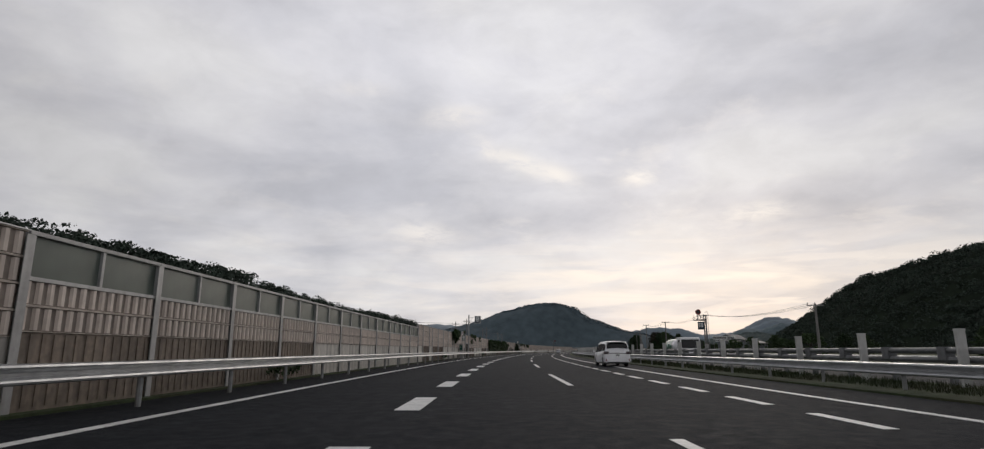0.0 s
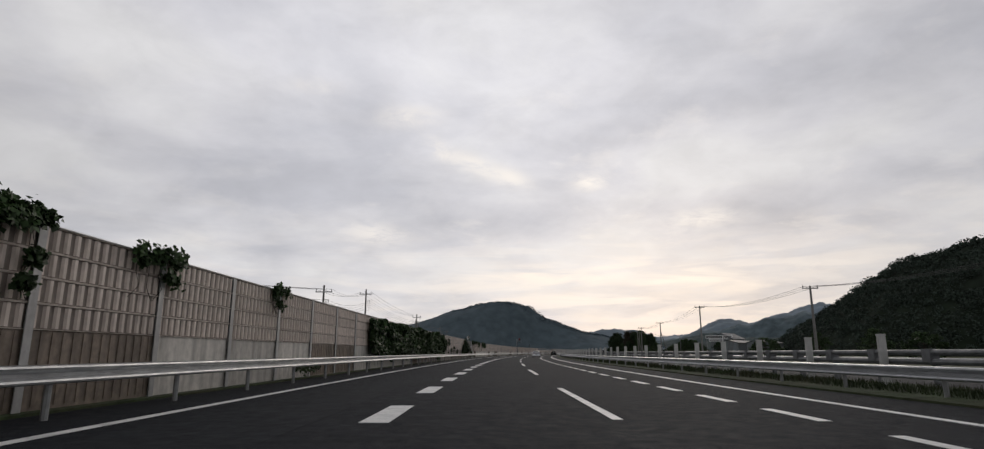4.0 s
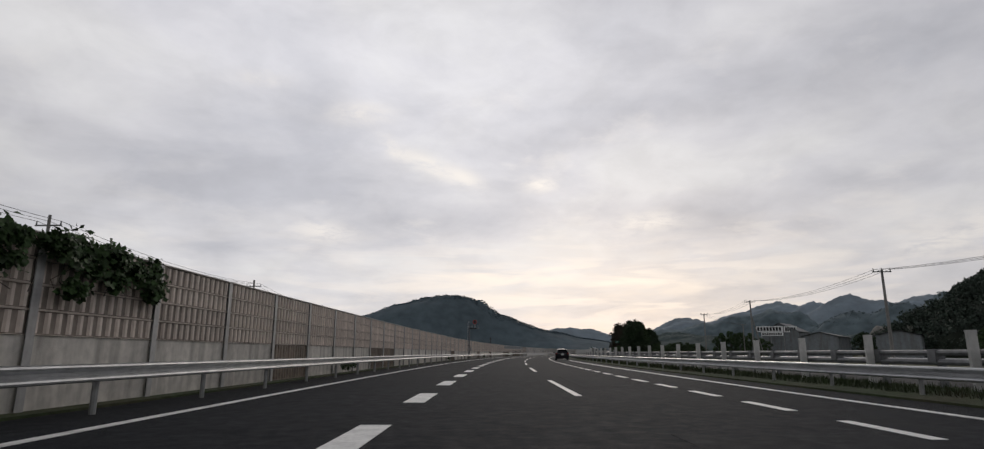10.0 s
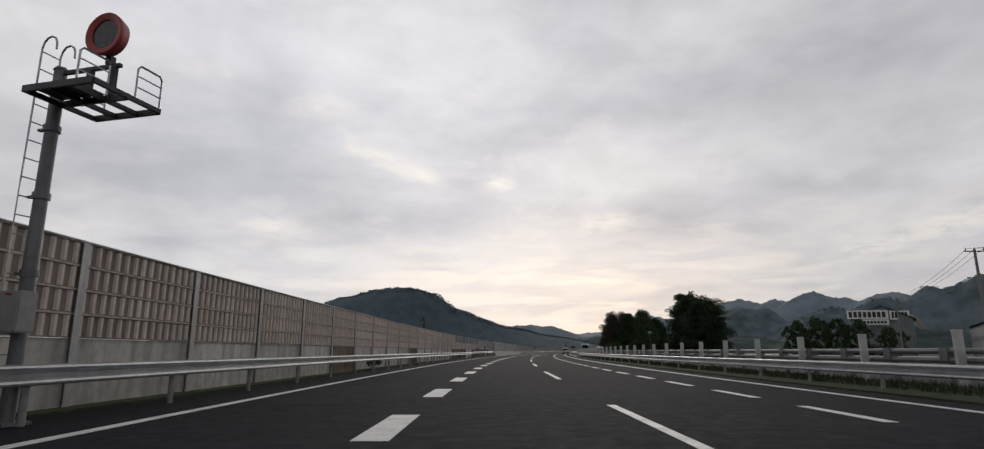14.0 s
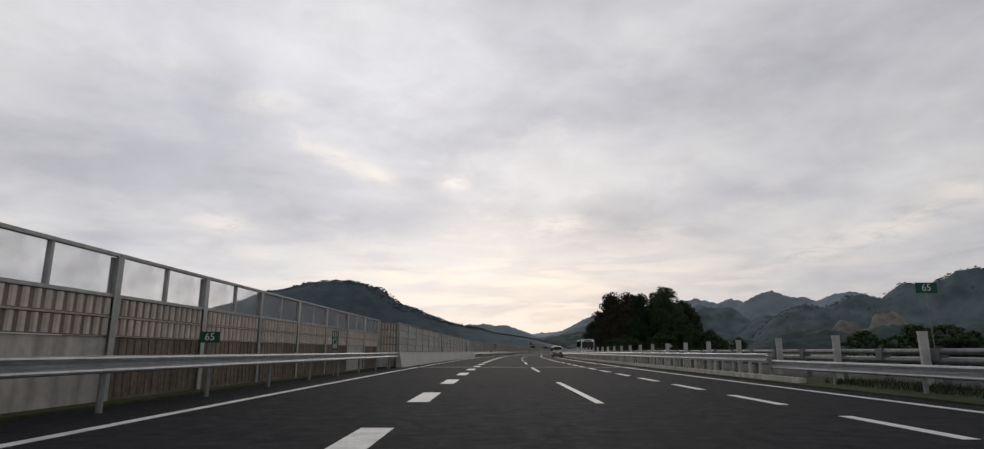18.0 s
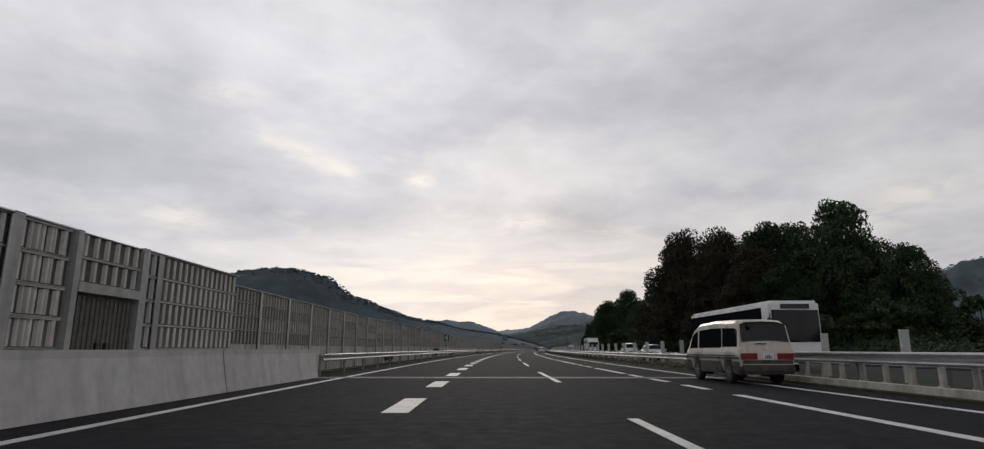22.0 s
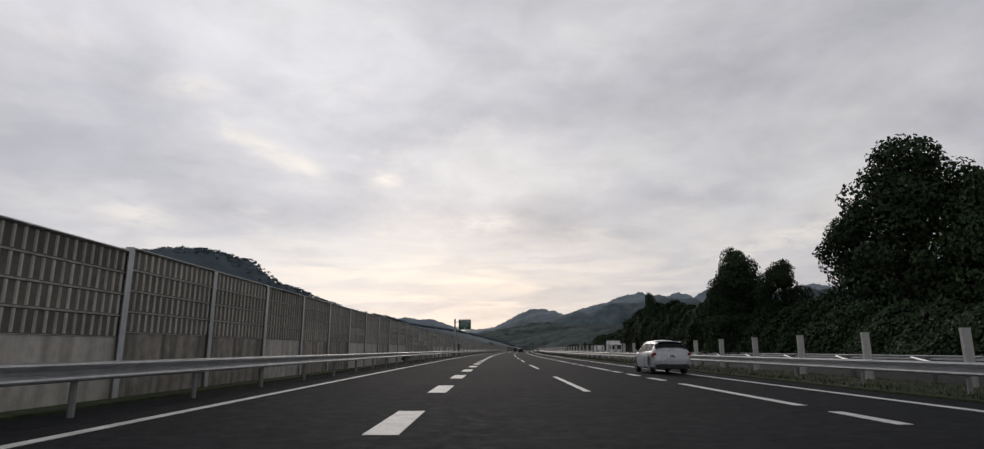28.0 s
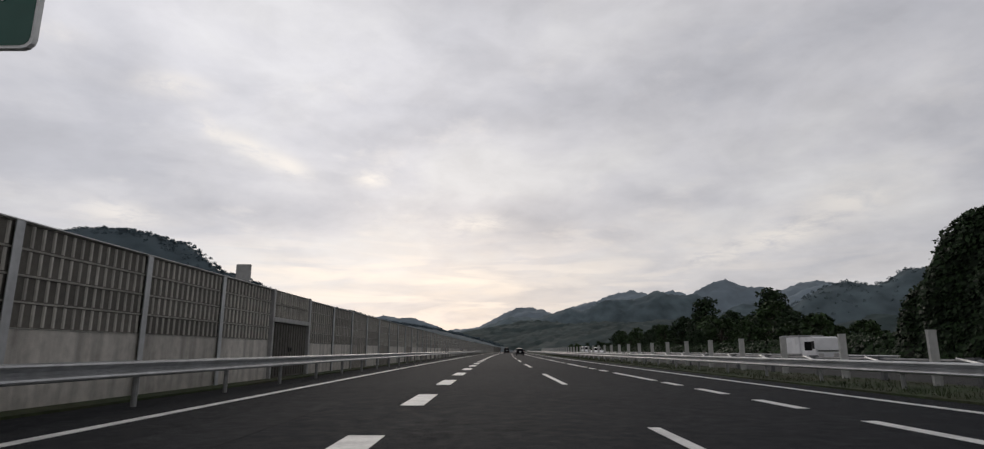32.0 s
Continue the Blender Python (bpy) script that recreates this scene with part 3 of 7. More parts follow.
def barrier(label, d, s0, bays, base_top, rows, row_h, mats, post_mat, post_h, ribs=14, rib_w=0.15, glass=None, skip=(), bases=(M_CONCRETE,), seed=1, base_pattern=None, bay=4.0, spans=None, deep=0.045):
    """A run of barrier bays: posts, ribbed panels, base slabs, and panes above them where glass is given."""
    rnd = random.Random(seed)
    ob = thing("noise_barrier", label, "noise barrier", kind="structure")
    post = post_mesh(post_h - 0.03, post_mat)
    kit = {}
    s_next = s0
    for i, bay in enumerate([w for n, w in (spans or [(bays, bay)]) for k in range(n)]):
        if bay not in kit:
            kit[bay] = (ribbed_panel(bay - 0.03, row_h - 0.006, max(1, round(ribs * bay / 4.0)), rib_w, mats, deep),
                        [base_mesh(bay - 0.02, base_top - 0.006, b, b is M_BROWN) for b in bases],
                        None if glass else Build().box(-0.075, 0.075, 0.0, bay - 0.004, 0, 0.022).mesh("cap", M_CAP))
        panel, base, cap = kit[bay]
        s, s_next = s_next, s_next + bay
        m = at(s + bay / 2, d) @ Matrix.Translation((0, -bay / 2, 0))
        part("post", post, ob, m)
        if i in skip:
            continue
        mm = m @ Matrix.Translation((0, 0.012, 0))
        part("base_slab", base[base_pattern(i, rnd) if base_pattern else 0], ob, mm)
        for r in range(rows):
            part("panel", panel, ob, mm @ Matrix.Translation((0, 0, base_top + r * row_h)))
        if cap:
            part("cap", cap, ob, m @ Matrix.Translation((0, 0.002, base_top + rows * row_h)))
        if glass:
            z0, z1, gm, fm = glass
            pane = glass_cache.setdefault((z1 - z0, gm.name), pane_mesh(BAY / 2 - 0.08, z1 - z0 - 0.06, gm))
            rail = glass_cache.setdefault(("rail", fm.name), Build().box(-0.06, 0.06, 0, BAY, 0, 0.07).mesh("top_rail", fm))
            mull = glass_cache.setdefault(("mull", z1 - z0, fm.name), Build().box(-0.05, 0.045, -0.04, 0.04, 0, z1 - z0).mesh("mullion", fm))
            for k in (0, 1):
                p = part("pane", pane, ob, m @ Matrix.Translation((0, k * BAY / 2 + 0.04, z0 + 0.03)))
                p.visible_shadow = False
            part("mullion", mull, ob, m @ Matrix.Translation((0, BAY / 2, z0)))
            part("top_rail", rail, ob, m @ Matrix.Translation((0, 0, z1 - 0.02)))
            part("top_rail", rail, ob, m @ Matrix.Translation((0, 0, z0 - 0.04)))
    return ob


glass_cache = {}
WALL_A, WALL_B, WALL_C = -7.9, -8.05, -8.2
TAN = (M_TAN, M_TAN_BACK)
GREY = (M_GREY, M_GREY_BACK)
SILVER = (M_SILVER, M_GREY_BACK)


def some_brown(i, rnd):
    return 1 if rnd.random() < 0.35 else 0


M_CAP = material("pale_flashing", (0.55, 0.55, 0.54), 0.45, 0.2, vary=0.1, grain=5, by_object=0.1)
barrier("tan ribbed metal noise barrier on a concrete base", WALL_A, -50.0, 15, 1.27, 4, 0.445, TAN, M_POST, 3.06, seed=2, bases=(M_CONCRETE, M_CONCRETE_DIRTY), base_pattern=some_brown)
barrier("tan ribbed noise barrier with a dusty green translucent top", WALL_A, 10.0, 11, 1.36, 2, 0.445, TAN, M_POST, 3.02, seed=3, glass=(2.26, 3.02, M_PANE_GREEN, M_POST),
        bases=(M_CONCRETE, M_BROWN), base_pattern=lambda i, r: 1 if i < 4 else 0)
barrier("tall tan ribbed metal noise barrier on a concrete base", WALL_A, 54.0, 0, 1.45, 4, 0.472, TAN, M_POST, 3.34, seed=4, bases=(M_CONCRETE, M_BROWN), base_pattern=lambda i, r: 1 if 8 < i < 14 or r.random() < 0.2 else 0, skip=(11,),
        spans=((1, 2.6), (1, 3.9), (1, 2.0), (4, 4.05), (1, 1.8), (3, 4.03), (1, 4.0), (13, 4.08)))
barrier("tan ribbed barrier with narrow bays and ribbed lower panels", WALL_A, 149.63, 0, 1.45, 4, 0.472, TAN, M_POST, 3.34, seed=44, bases=(M_TAN_BACK, M_BROWN), spans=((24, 2.057),))
barrier("narrow bay of the tan barrier beside the old wall", WALL_A, 199.0, 1, 1.45, 4, 0.472, TAN, M_POST, 3.34, bay=2.0)
barrier("long tan ribbed metal noise barrier on a concrete base", WALL_B, 211.1, 0, 1.36, 4, 0.456, TAN, M_POST, 3.19, seed=5, ribs=13, rib_w=0.13, bases=(M_CONCRETE, M_BROWN), base_pattern=lambda i, r: 1 if i in (2, 10, 14, 15) else 0, spans=((2, 2.55), (8, 3.9125), (14, 4.0714)))
barrier("tan ribbed metal noise barrier beside the signal mast", WALL_B, 304.5, 0, 1.29, 4, 0.46, TAN, M_POST, 3.14, seed=15, ribs=13, rib_w=0.13, bases=(M_CONCRETE, M_BROWN), base_pattern=lambda i, r: 1 if i in (1, 9, 14, 22, 23) else 0, spans=((8, 4.4), (10, 4.28), (1, 3.5), (2, 2.2), (1, 3.8), (1, 3.7)))
barrier("tan ribbed noise barrier with a clear glazed top", WALL_B, 397.9, 12, 1.36, 2, 0.42, TAN, M_POST, 3.08, seed=6, glass=(2.22, 3.08, M_PANE, M_POST), bases=(M_BROWN, M_CONCRETE), base_pattern=some_brown)
barrier("silver ribbed noise barrier standing on the bridge parapet", -6.95, 447.7, 16, 1.06, 4, 0.49, SILVER, M_POST, 3.03, seed=7, rib_w=0.085, deep=0.03, ribs=15, bases=(M_BARRIER,), skip=(6, 14))
for gap_s, gap_w in ((471.7, 2.0), (503.7, 1.3), (507.1, 0.6)):
    barrier("part bay of the silver barrier beside a service door", -6.95, gap_s, 1, 1.06, 4, 0.49, SILVER, M_POST, 3.03, rib_w=0.085, deep=0.03, ribs=15, bases=(M_BARRIER,), bay=gap_w)
barrier("grey ribbed noise barrier with narrow bays past the bridge", WALL_C, 513.7, 8, 1.22, 4, 0.46, GREY, M_POST_PALE, 3.08, seed=18, deep=0.03, rib_w=0.09, ribs=13, bay=3.0)
barrier("short bay of the grey ribbed barrier", WALL_C, 537.7, 1, 1.22, 4, 0.46, GREY, M_POST_PALE, 3.08, seed=19, deep=0.03, rib_w=0.09, ribs=13, bay=2.4)
barrier("weathered grey ribbed noise barrier on a concrete base", WALL_C, 540.1, 0, 1.31, 4, 0.468, GREY, M_POST_PALE, 3.2, seed=8, rib_w=0.075, deep=0.026, ribs=15, spans=((3, 4.1), (1, 3.7), (2, 4.2), (19, 4.142)))
barrier("taller weathered grey ribbed noise barrier on a concrete base", WALL_C, 643.2, 0, 1.42, 4, 0.462, GREY, M_POST_PALE, 3.29, seed=28, bases=(M_CONCRETE, M_CONCRETE_DIRTY), base_pattern=lambda i, r: 1 if r.random() < 0.3 else 0,
        rib_w=0.075, deep=0.026, ribs=15, spans=((13, 4.108), (8, 4.2), (2, 4.05)))
barrier("short bay of the grey barrier before a service door", WALL_C, 738.3, 1, 1.42, 4, 0.462, GREY, M_POST_PALE, 3.29, seed=20, rib_w=0.075, deep=0.026, ribs=15, bay=4.1)
barrier("grey noise barrier running on along the motorway", WALL_C, 747.0, 75, 1.36, 4, 0.462, GREY, M_POST_PALE, 3.23, seed=9, bases=(M_CONCRETE, M_CONCRETE_DIRTY), base_pattern=some_brown, rib_w=0.075, deep=0.026, ribs=12)
# far bays are plain boxes in the darkened back colour
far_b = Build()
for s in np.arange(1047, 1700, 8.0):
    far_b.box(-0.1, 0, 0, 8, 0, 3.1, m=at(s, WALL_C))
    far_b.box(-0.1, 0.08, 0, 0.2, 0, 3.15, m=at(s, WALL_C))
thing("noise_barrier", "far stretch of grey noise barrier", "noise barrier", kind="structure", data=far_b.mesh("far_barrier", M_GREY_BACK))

# short return where the barrier steps out to the bridge
rb = thing("noise_barrier", "short tan barrier stepping out to the bridge parapet", "noise barrier", kind="structure")
a, c = Vector(spot(446.0, WALL_B)), Vector(spot(447.9, -6.95))
ang = math.atan2(-(c - a).x, (c - a).y)
step_m = Matrix.Translation(a) @ Matrix.Rotation(ang, 4, "Z")
L = (c - a).length
sp = ribbed_panel(L - 0.02, 0.44, 7, 0.15, TAN)
for r in range(4):
    part("panel", sp, rb, step_m @ Matrix.Translation((0, 0, 1.06 + r * 0.49)))
part("base_slab", base_mesh(L, 1.05, M_BARRIER), rb, step_m)
part("post", post_mesh(3.1, M_POST, 0.3), rb, step_m)


def wall_door(label, s, d, width, height, top, over, leaf_mat, over_mat):
    """A service door in the barrier: frame, lintel, leaves and the wall above."""
    ob = thing("service_door", label, "door", at(s, d), kind="structure")
    part("frame", Build().box(-0.12, 0.1, 0, 0.14, 0, top).box(-0.12, 0.1, width - 0.14, width, 0, top).box(-0.12, 0.12, 0.14, width - 0.14, height, height + 0.16).mesh("frame", M_POST), ob)
    w = (width - 0.28) / 2
    for k in range(2):
        b = Build().box(-0.06, -0.01, 0.0, w - 0.02, 0.05, height)
        for i in range(7):
            b.box(-0.01, 0.015, (i + 0.25) * w / 7, (i + 0.6) * w / 7, 0.12, height - 0.06)
        leaf = part("door_leaf", b.mesh("door_leaf", leaf_mat), ob, Matrix.Translation((0, 0.14 + k * w, 0)))
        part("handle", Build().box(-0.01, 0.06, -0.02, 0.02, 0, 0.16).mesh("handle", M_DARK_METAL), leaf, Matrix.Translation((0, w - 0.15 if k == 0 else 0.12, 1.0)))
    if over:
        rows = max(1, round((top - height - 0.16) / 0.46))
        hh = (top - height - 0.17) / rows
        for r in range(rows):
            part("panel", over(hh), ob, Matrix.Translation((0, 0.15, height + 0.165 + r * hh)))
    else:
        part("upper_wall", Build().box(-0.1, 0.02, 0.14, width - 0.14, height + 0.16, top).mesh("upper_wall", over_mat), ob)
    return ob


wall_door("grey double service door in the tan barrier", 92.55, WALL_A + 0.03, 3.8, 2.05, 3.34, lambda h: ribbed_panel(3.5, h - 0.01, 13, 0.15, TAN), M_GREY_BACK, None)
wall_door("rusty service door under a dark weathered concrete lintel", 205.4, WALL_A + 0.03, 4.6, 2.05, 3.2, None, M_TAN_BACK, M_CONCRETE_DARK)
dk = Build().box(-0.25, 0.05, 0, 4.3, 0, 3.22)
for k in range(4):
    dk.box(0.05, 0.056, 0.3 + k * 1.2, 0.33 + k * 1.2, 0.1, 3.0)
thing("old_wall", "dark weathered concrete wall section", "wall", at(201.05, WALL_A), kind="structure", data=dk.mesh("old_wall", M_CONCRETE_DARK))
wall_door("grey service door in the bridge barrier", 473.7, -6.92, 2.1, 2.0, 3.03, lambda h: ribbed_panel(1.82, h - 0.01, 6, 0.1, SILVER), M_GREY_BACK, None)
wall_door("grey service door near the bridge end", 505.0, -6.92, 2.1, 2.0, 3.03, lambda h: ribbed_panel(1.82, h - 0.01, 6, 0.1, SILVER), M_GREY_BACK, None)
wall_door("grey service door in the weathered barrier", 742.4, WALL_C + 0.03, 4.5, 2.1, 3.29, lambda h: ribbed_panel(4.2, h - 0.01, 16, 0.085, GREY), M_GREY_BACK, None)

fill = thing("noise_barrier", "narrow silver barrier panels beside the bridge doors", "noise barrier", kind="structure")
for s, w in ((473.95, 1.7), (503.75, 1.2), (507.15, 0.5)):
    strip = ribbed_panel(w, 0.46, max(2, round(w / 0.3)), 0.1, SILVER)
    for r in range(4):
        part("panel", strip, fill, at(s, -6.95, 1.06 + r * 0.49))
    part("post", post_mesh(3.05, M_POST), fill, at(s, -6.95))
# bridge parapet
par = thing("bridge_parapet", "pale concrete bridge parapet in long cast sections", "parapet", kind="structure")
sec = Build().prism([(0, 0), (0.42, 0), (0.36, 0.25), (0.24, 0.9), (0.24, 1.04), (0, 1.04)], 0, 7.96).mesh("section", M_BARRIER)
fix_normals(sec)
for s in np.arange(446.5, 512, 8.0):
    part("section", sec, par, at(s + 4, -6.84) @ Matrix.Translation((0, -4, 0)) @ Matrix(((0, 1, 0, 0), (1, 0, 0, 0), (0, 0, 1, 0), (0, 0, 0, 1))))


# ---------- guard rails ----------
def beam_profile(depth=0.085, height=0.31):
    pts = [(0, 0), (0.9, 0.06), (1, 0.16), (0.9, 0.26), (0.15, 0.42), (0.15, 0.58), (0.9, 0.74), (1, 0.84), (0.9, 0.94), (0, 1)]
    return [(x * depth, z * height) for x, z in pts]


def beam_mesh(length, side, thick=0.004):
    b = Build()
    pr = beam_profile()
    ring = [(side * x, z) for x, z in pr] + [(side * (x - 0.012), z) for x, z in reversed(pr)]
    b.sweep([[(x, y, z) for x, z in ring] for y in (0, length)])
    b.f += [tuple(range(len(ring))), tuple(range(len(ring), 2 * len(ring)))]
    b.m += [0, 0]
    return fix_normals(b.mesh("beam", M_STEEL))


def guard_rail(label, d, s0, s1, top, side, step=4.0):
    """Corrugated beams on round posts; side is +1 where the beam faces the right."""
    ob = thing("guard_rail", label, "guard rail", kind="structure")
    beam = beam_mesh(step + 0.05, side)
    post = Build().tube((-side * 0.09, 0, -0.1), (-side * 0.09, 0, top - 0.03), 0.057, n=8).mesh("post", M_STEEL_DARK)
    block = Build().box(min(0, -side * 0.08), max(0, -side * 0.08), -0.06, 0.06, top - 0.27, top - 0.09).mesh("bracket", M_STEEL_DARK)
    for s in np.arange(s0, s1, step):
        m = at(s + step / 2, d) @ Matrix.Translation((0, -step / 2, 0))
        part("beam", beam, ob, m @ Matrix.Translation((0, 0, top - 0.31)))
        part("post", post, ob, m)
        part("bracket", block, ob, m)
    return ob


guard_rail("galvanised corrugated guard rail along the hard shoulder", -6.75, -48, 408, 0.86, 1)
guard_rail("higher galvanised guard rail before the bridge", -6.75, 408, 445, 0.98, 1)
guard_rail("galvanised corrugated guard rail beside the grey barrier", -6.75, 520, 900, 0.86, 1)
guard_rail("galvanised corrugated guard rail along the median", 10.35, -48, 428, 0.74, -1)
guard_rail("tall galvanised guard rail along the bridge edge", 10.2, 428, 520, 0.98, -1)
guard_rail("galvanised corrugated guard rail over bare soil", 10.5, 520, 1100, 0.78, -1)
bp = thing("bridge_rail", "close rail posts under the bridge guard rail", "railing", kind="structure")
bpost = Build().box(-0.05, 0.05, -0.06, 0.06, 0.2, 0.66).box(-0.07, 0.07, -0.09, 0.09, 0.2, 0.24).mesh("post", M_CONCRETE)
for s in np.arange(428, 520, 1.0):
    part("post", bpost, bp, at(s, 10.32))


def pipe_rail(label, d, s0, s1, heights, r, step=2.5):
    ob = thing("median_rail", label, "railing", kind="structure")
    tube = Build().tube((0, 0, 0), (0, step * 2 + 0.03, 0), r, n=8).mesh("rail", M_RAIL_DARK)
    post = Build().box(-0.05, 0.09, -0.08, 0.08, 0, heights[-1] + 0.02).box(-0.23, -0.03, -0.16, 0.16, heights[-1] - 0.26, heights[-1] + 0.1).mesh("post", M_RAIL_DARK)
    for i, s in enumerate(np.arange(s0, s1, step)):
        m = at(s + step, d) @ Matrix.Translation((0, -step, 0))
        part("post", post, ob, at(s, d))
        if i % 2 == 0:
            for z in heights:
                part("rail", tube, ob, m @ Matrix.Translation((-0.12, 0, z)))
    return ob


guard_rail("galvanised guard rail along the far edge of the opposite carriageway", 24.5, -48, 900, 0.75, -1, step=8.0)
pipe_rail("weathered three-pipe rail along the opposite carriageway", 12.4, -48, 500, (0.55, 0.8, 1.05), 0.082)
pipe_rail("low pipe rail along the opposite carriageway", 12.6, 500, 1050, (0.55, 0.76), 0.055, 4.0)
brace_ob = thing("rail_brace", "slanting galvanised braces of the median rail", "railing", kind="structure")
brace = Build().tube((-0.55, 0, 0.62), (0.0, 2.2, 0.82), 0.045, n=6).mesh("brace", M_STEEL)
for s in np.arange(522, 900, 4.0):
    part("brace", brace, brace_ob, at(s, 12.2))

slab_mesh = Build().box(-0.05, 0.05, -0.115, 0.115, 0, 1.60).box(-0.06, 0.06, -0.12, 0.12, 1.55, 1.605).mesh("marker_board", M_SLAB)
BOARD_COUNT = (-19, 0, 25, 35, 45, 58, 66, 82, 92, 103, 107, 112, 117, 122, 137, 148, 200)
BOARD_STATION = (-41.3, 42.5, 152.8, 195.6, 240.3, 296.4, 331.2, 399.9, 444.5, 494.1, 512.7, 534.2, 557.6, 580.1, 645.8, 693.2, 920)
boards = [float(np.interp(k, BOARD_COUNT, BOARD_STATION)) for k in range(-19, 201)]
slab = thing("marker_board", "upright pale concrete board beside the median rail", "marker board", at(boards[0], 12.05) @ Matrix.Rotation(radians(90), 4, "Z"), group="median marker boards", data=slab_mesh)
for s in boards[1:]:
    copy_thing(slab, at(s, 12.05) @ Matrix.Rotation(radians(90 + random.uniform(-4, 4)), 4, "Z"))
# ---------- hills ----------
def hill(name, label, ridge, mat, res, rough=0.12, bumps=0.0, seed=0, soft=0, base=-2.0):
    """A wooded hill over a chain of (x, y, height, radius along, radius across) lobes, as a height field with a bumpy crown of trees."""
    pts = np.array(ridge, dtype=float)
    rmax = pts[:, 3].max() * 1.05
    x0, x1 = pts[:, 0].min() - rmax, pts[:, 0].max() + rmax
    y0, y1 = pts[:, 1].min() - rmax, pts[:, 1].max() + rmax
    nx, ny = int((x1 - x0) / res) + 1, int((y1 - y0) / res) + 1
    gx, gy = np.meshgrid(np.linspace(x0, x1, nx), np.linspace(y0, y1, ny))
    h = np.zeros_like(gx)
    for cx, cy, top, rad, pw in pts:
        r = np.hypot(gx - cx, gy - cy) / rad
        h = np.maximum(h, top * np.clip(1 - r ** pw, 0, None))
    for k in range(soft):
        h[1:-1] = (h[:-2] + 2 * h[1:-1] + h[2:]) / 4
        h[:, 1:-1] = (h[:, :-2] + 2 * h[:, 1:-1] + h[:, 2:]) / 4
    rg = np.random.default_rng(seed)
    for k in range(4):
        fr = 2 * np.pi / (rmax * (0.9 / 2 ** k))
        a1, a2, p1, p2 = rg.uniform(0, 6.28, 4)
        h = h * (1 + rough / 1.6 ** k * np.sin(fr * (gx * np.cos(a1) + gy * np.sin(a1)) + p1) * np.sin(fr * (gx * np.sin(a2) - gy * np.cos(a2)) + p2))
    if bumps:
        jit = rg.uniform(0, 1, h.shape)
        h = h + np.where(h > 0.5, (jit - 0.5) * bumps, 0)
    v = np.stack([gx, gy, np.where(h > 0.3, h, base)], 2).reshape(-1, 3)
    idx = np.arange(nx * ny).reshape(ny, nx)
    q = np.stack([idx[:-1, :-1], idx[:-1, 1:], idx[1:, 1:], idx[1:, :-1]], 2).reshape(-1, 4)
    keep = (v[q][:, :, 2].max(1) > base + 0.1)
    me = fast_mesh(name, v, q[keep], mat)
    thing(name, label, "hill", kind="structure", data=me)
    return gx, gy, h


def height_at(field, x, y):
    gx, gy, h = field
    i = np.clip(((y - gy[0, 0]) / (gy[-1, 0] - gy[0, 0]) * (gy.shape[0] - 1)).astype(int), 0, gy.shape[0] - 1)
    j = np.clip(((x - gx[0, 0]) / (gx[0, -1] - gx[0, 0]) * (gx.shape[1] - 1)).astype(int), 0, gx.shape[1] - 1)
    return h[i, j]


def canopy(name, label, field, count, size, leaves, leaf, mat, seed, keep=None):
    """A cover of tree crowns on a hill: many small leaf clumps joined in one mesh."""
    rg = np.random.default_rng(seed)
    gx, gy, h = field
    xs, ys = rg.uniform(gx[0, 0], gx[0, -1], count * 6), rg.uniform(gy[0, 0], gy[-1, 0], count * 6)
    hs = height_at(field, xs, ys)
    ok = hs > 0.6
    if keep is not None:
        ok &= keep(xs, ys)
    xs, ys, hs = xs[ok][:count], ys[ok][:count], hs[ok][:count]
    n = len(xs)
    g = rg.normal(0, 1, (n, leaves, 3))
    g /= np.linalg.norm(g, axis=2, keepdims=True)
    g[:, :, 2] = np.abs(g[:, :, 2]) * 1.0 - 0.15
    rad = size * rg.uniform(0.6, 1.3, (n, 1, 1))
    r = 1 - np.abs(rg.normal(0, 0.15, (n, leaves, 1)))
    c = np.stack([xs, ys, hs + size * 0.25], 1)[:, None, :] + g * rad * r * np.array([1, 1, 1.05])
    v, q = leaf_quads(c.reshape(-1, 3), g.reshape(-1, 3), leaf, rg, 0.75)
    thing(name, label, "woodland", kind="stuff", data=fast_mesh(name, v, q, mat))


def across(x, y, toward, lobes):
    """Lobes (offset to the right, height, radius, power) strung across the line of sight at a bearing."""
    r = radians(toward)
    return [(x + o * math.cos(r), y - o * math.sin(r), h, rad, pw) for o, h, rad, pw in lobes]


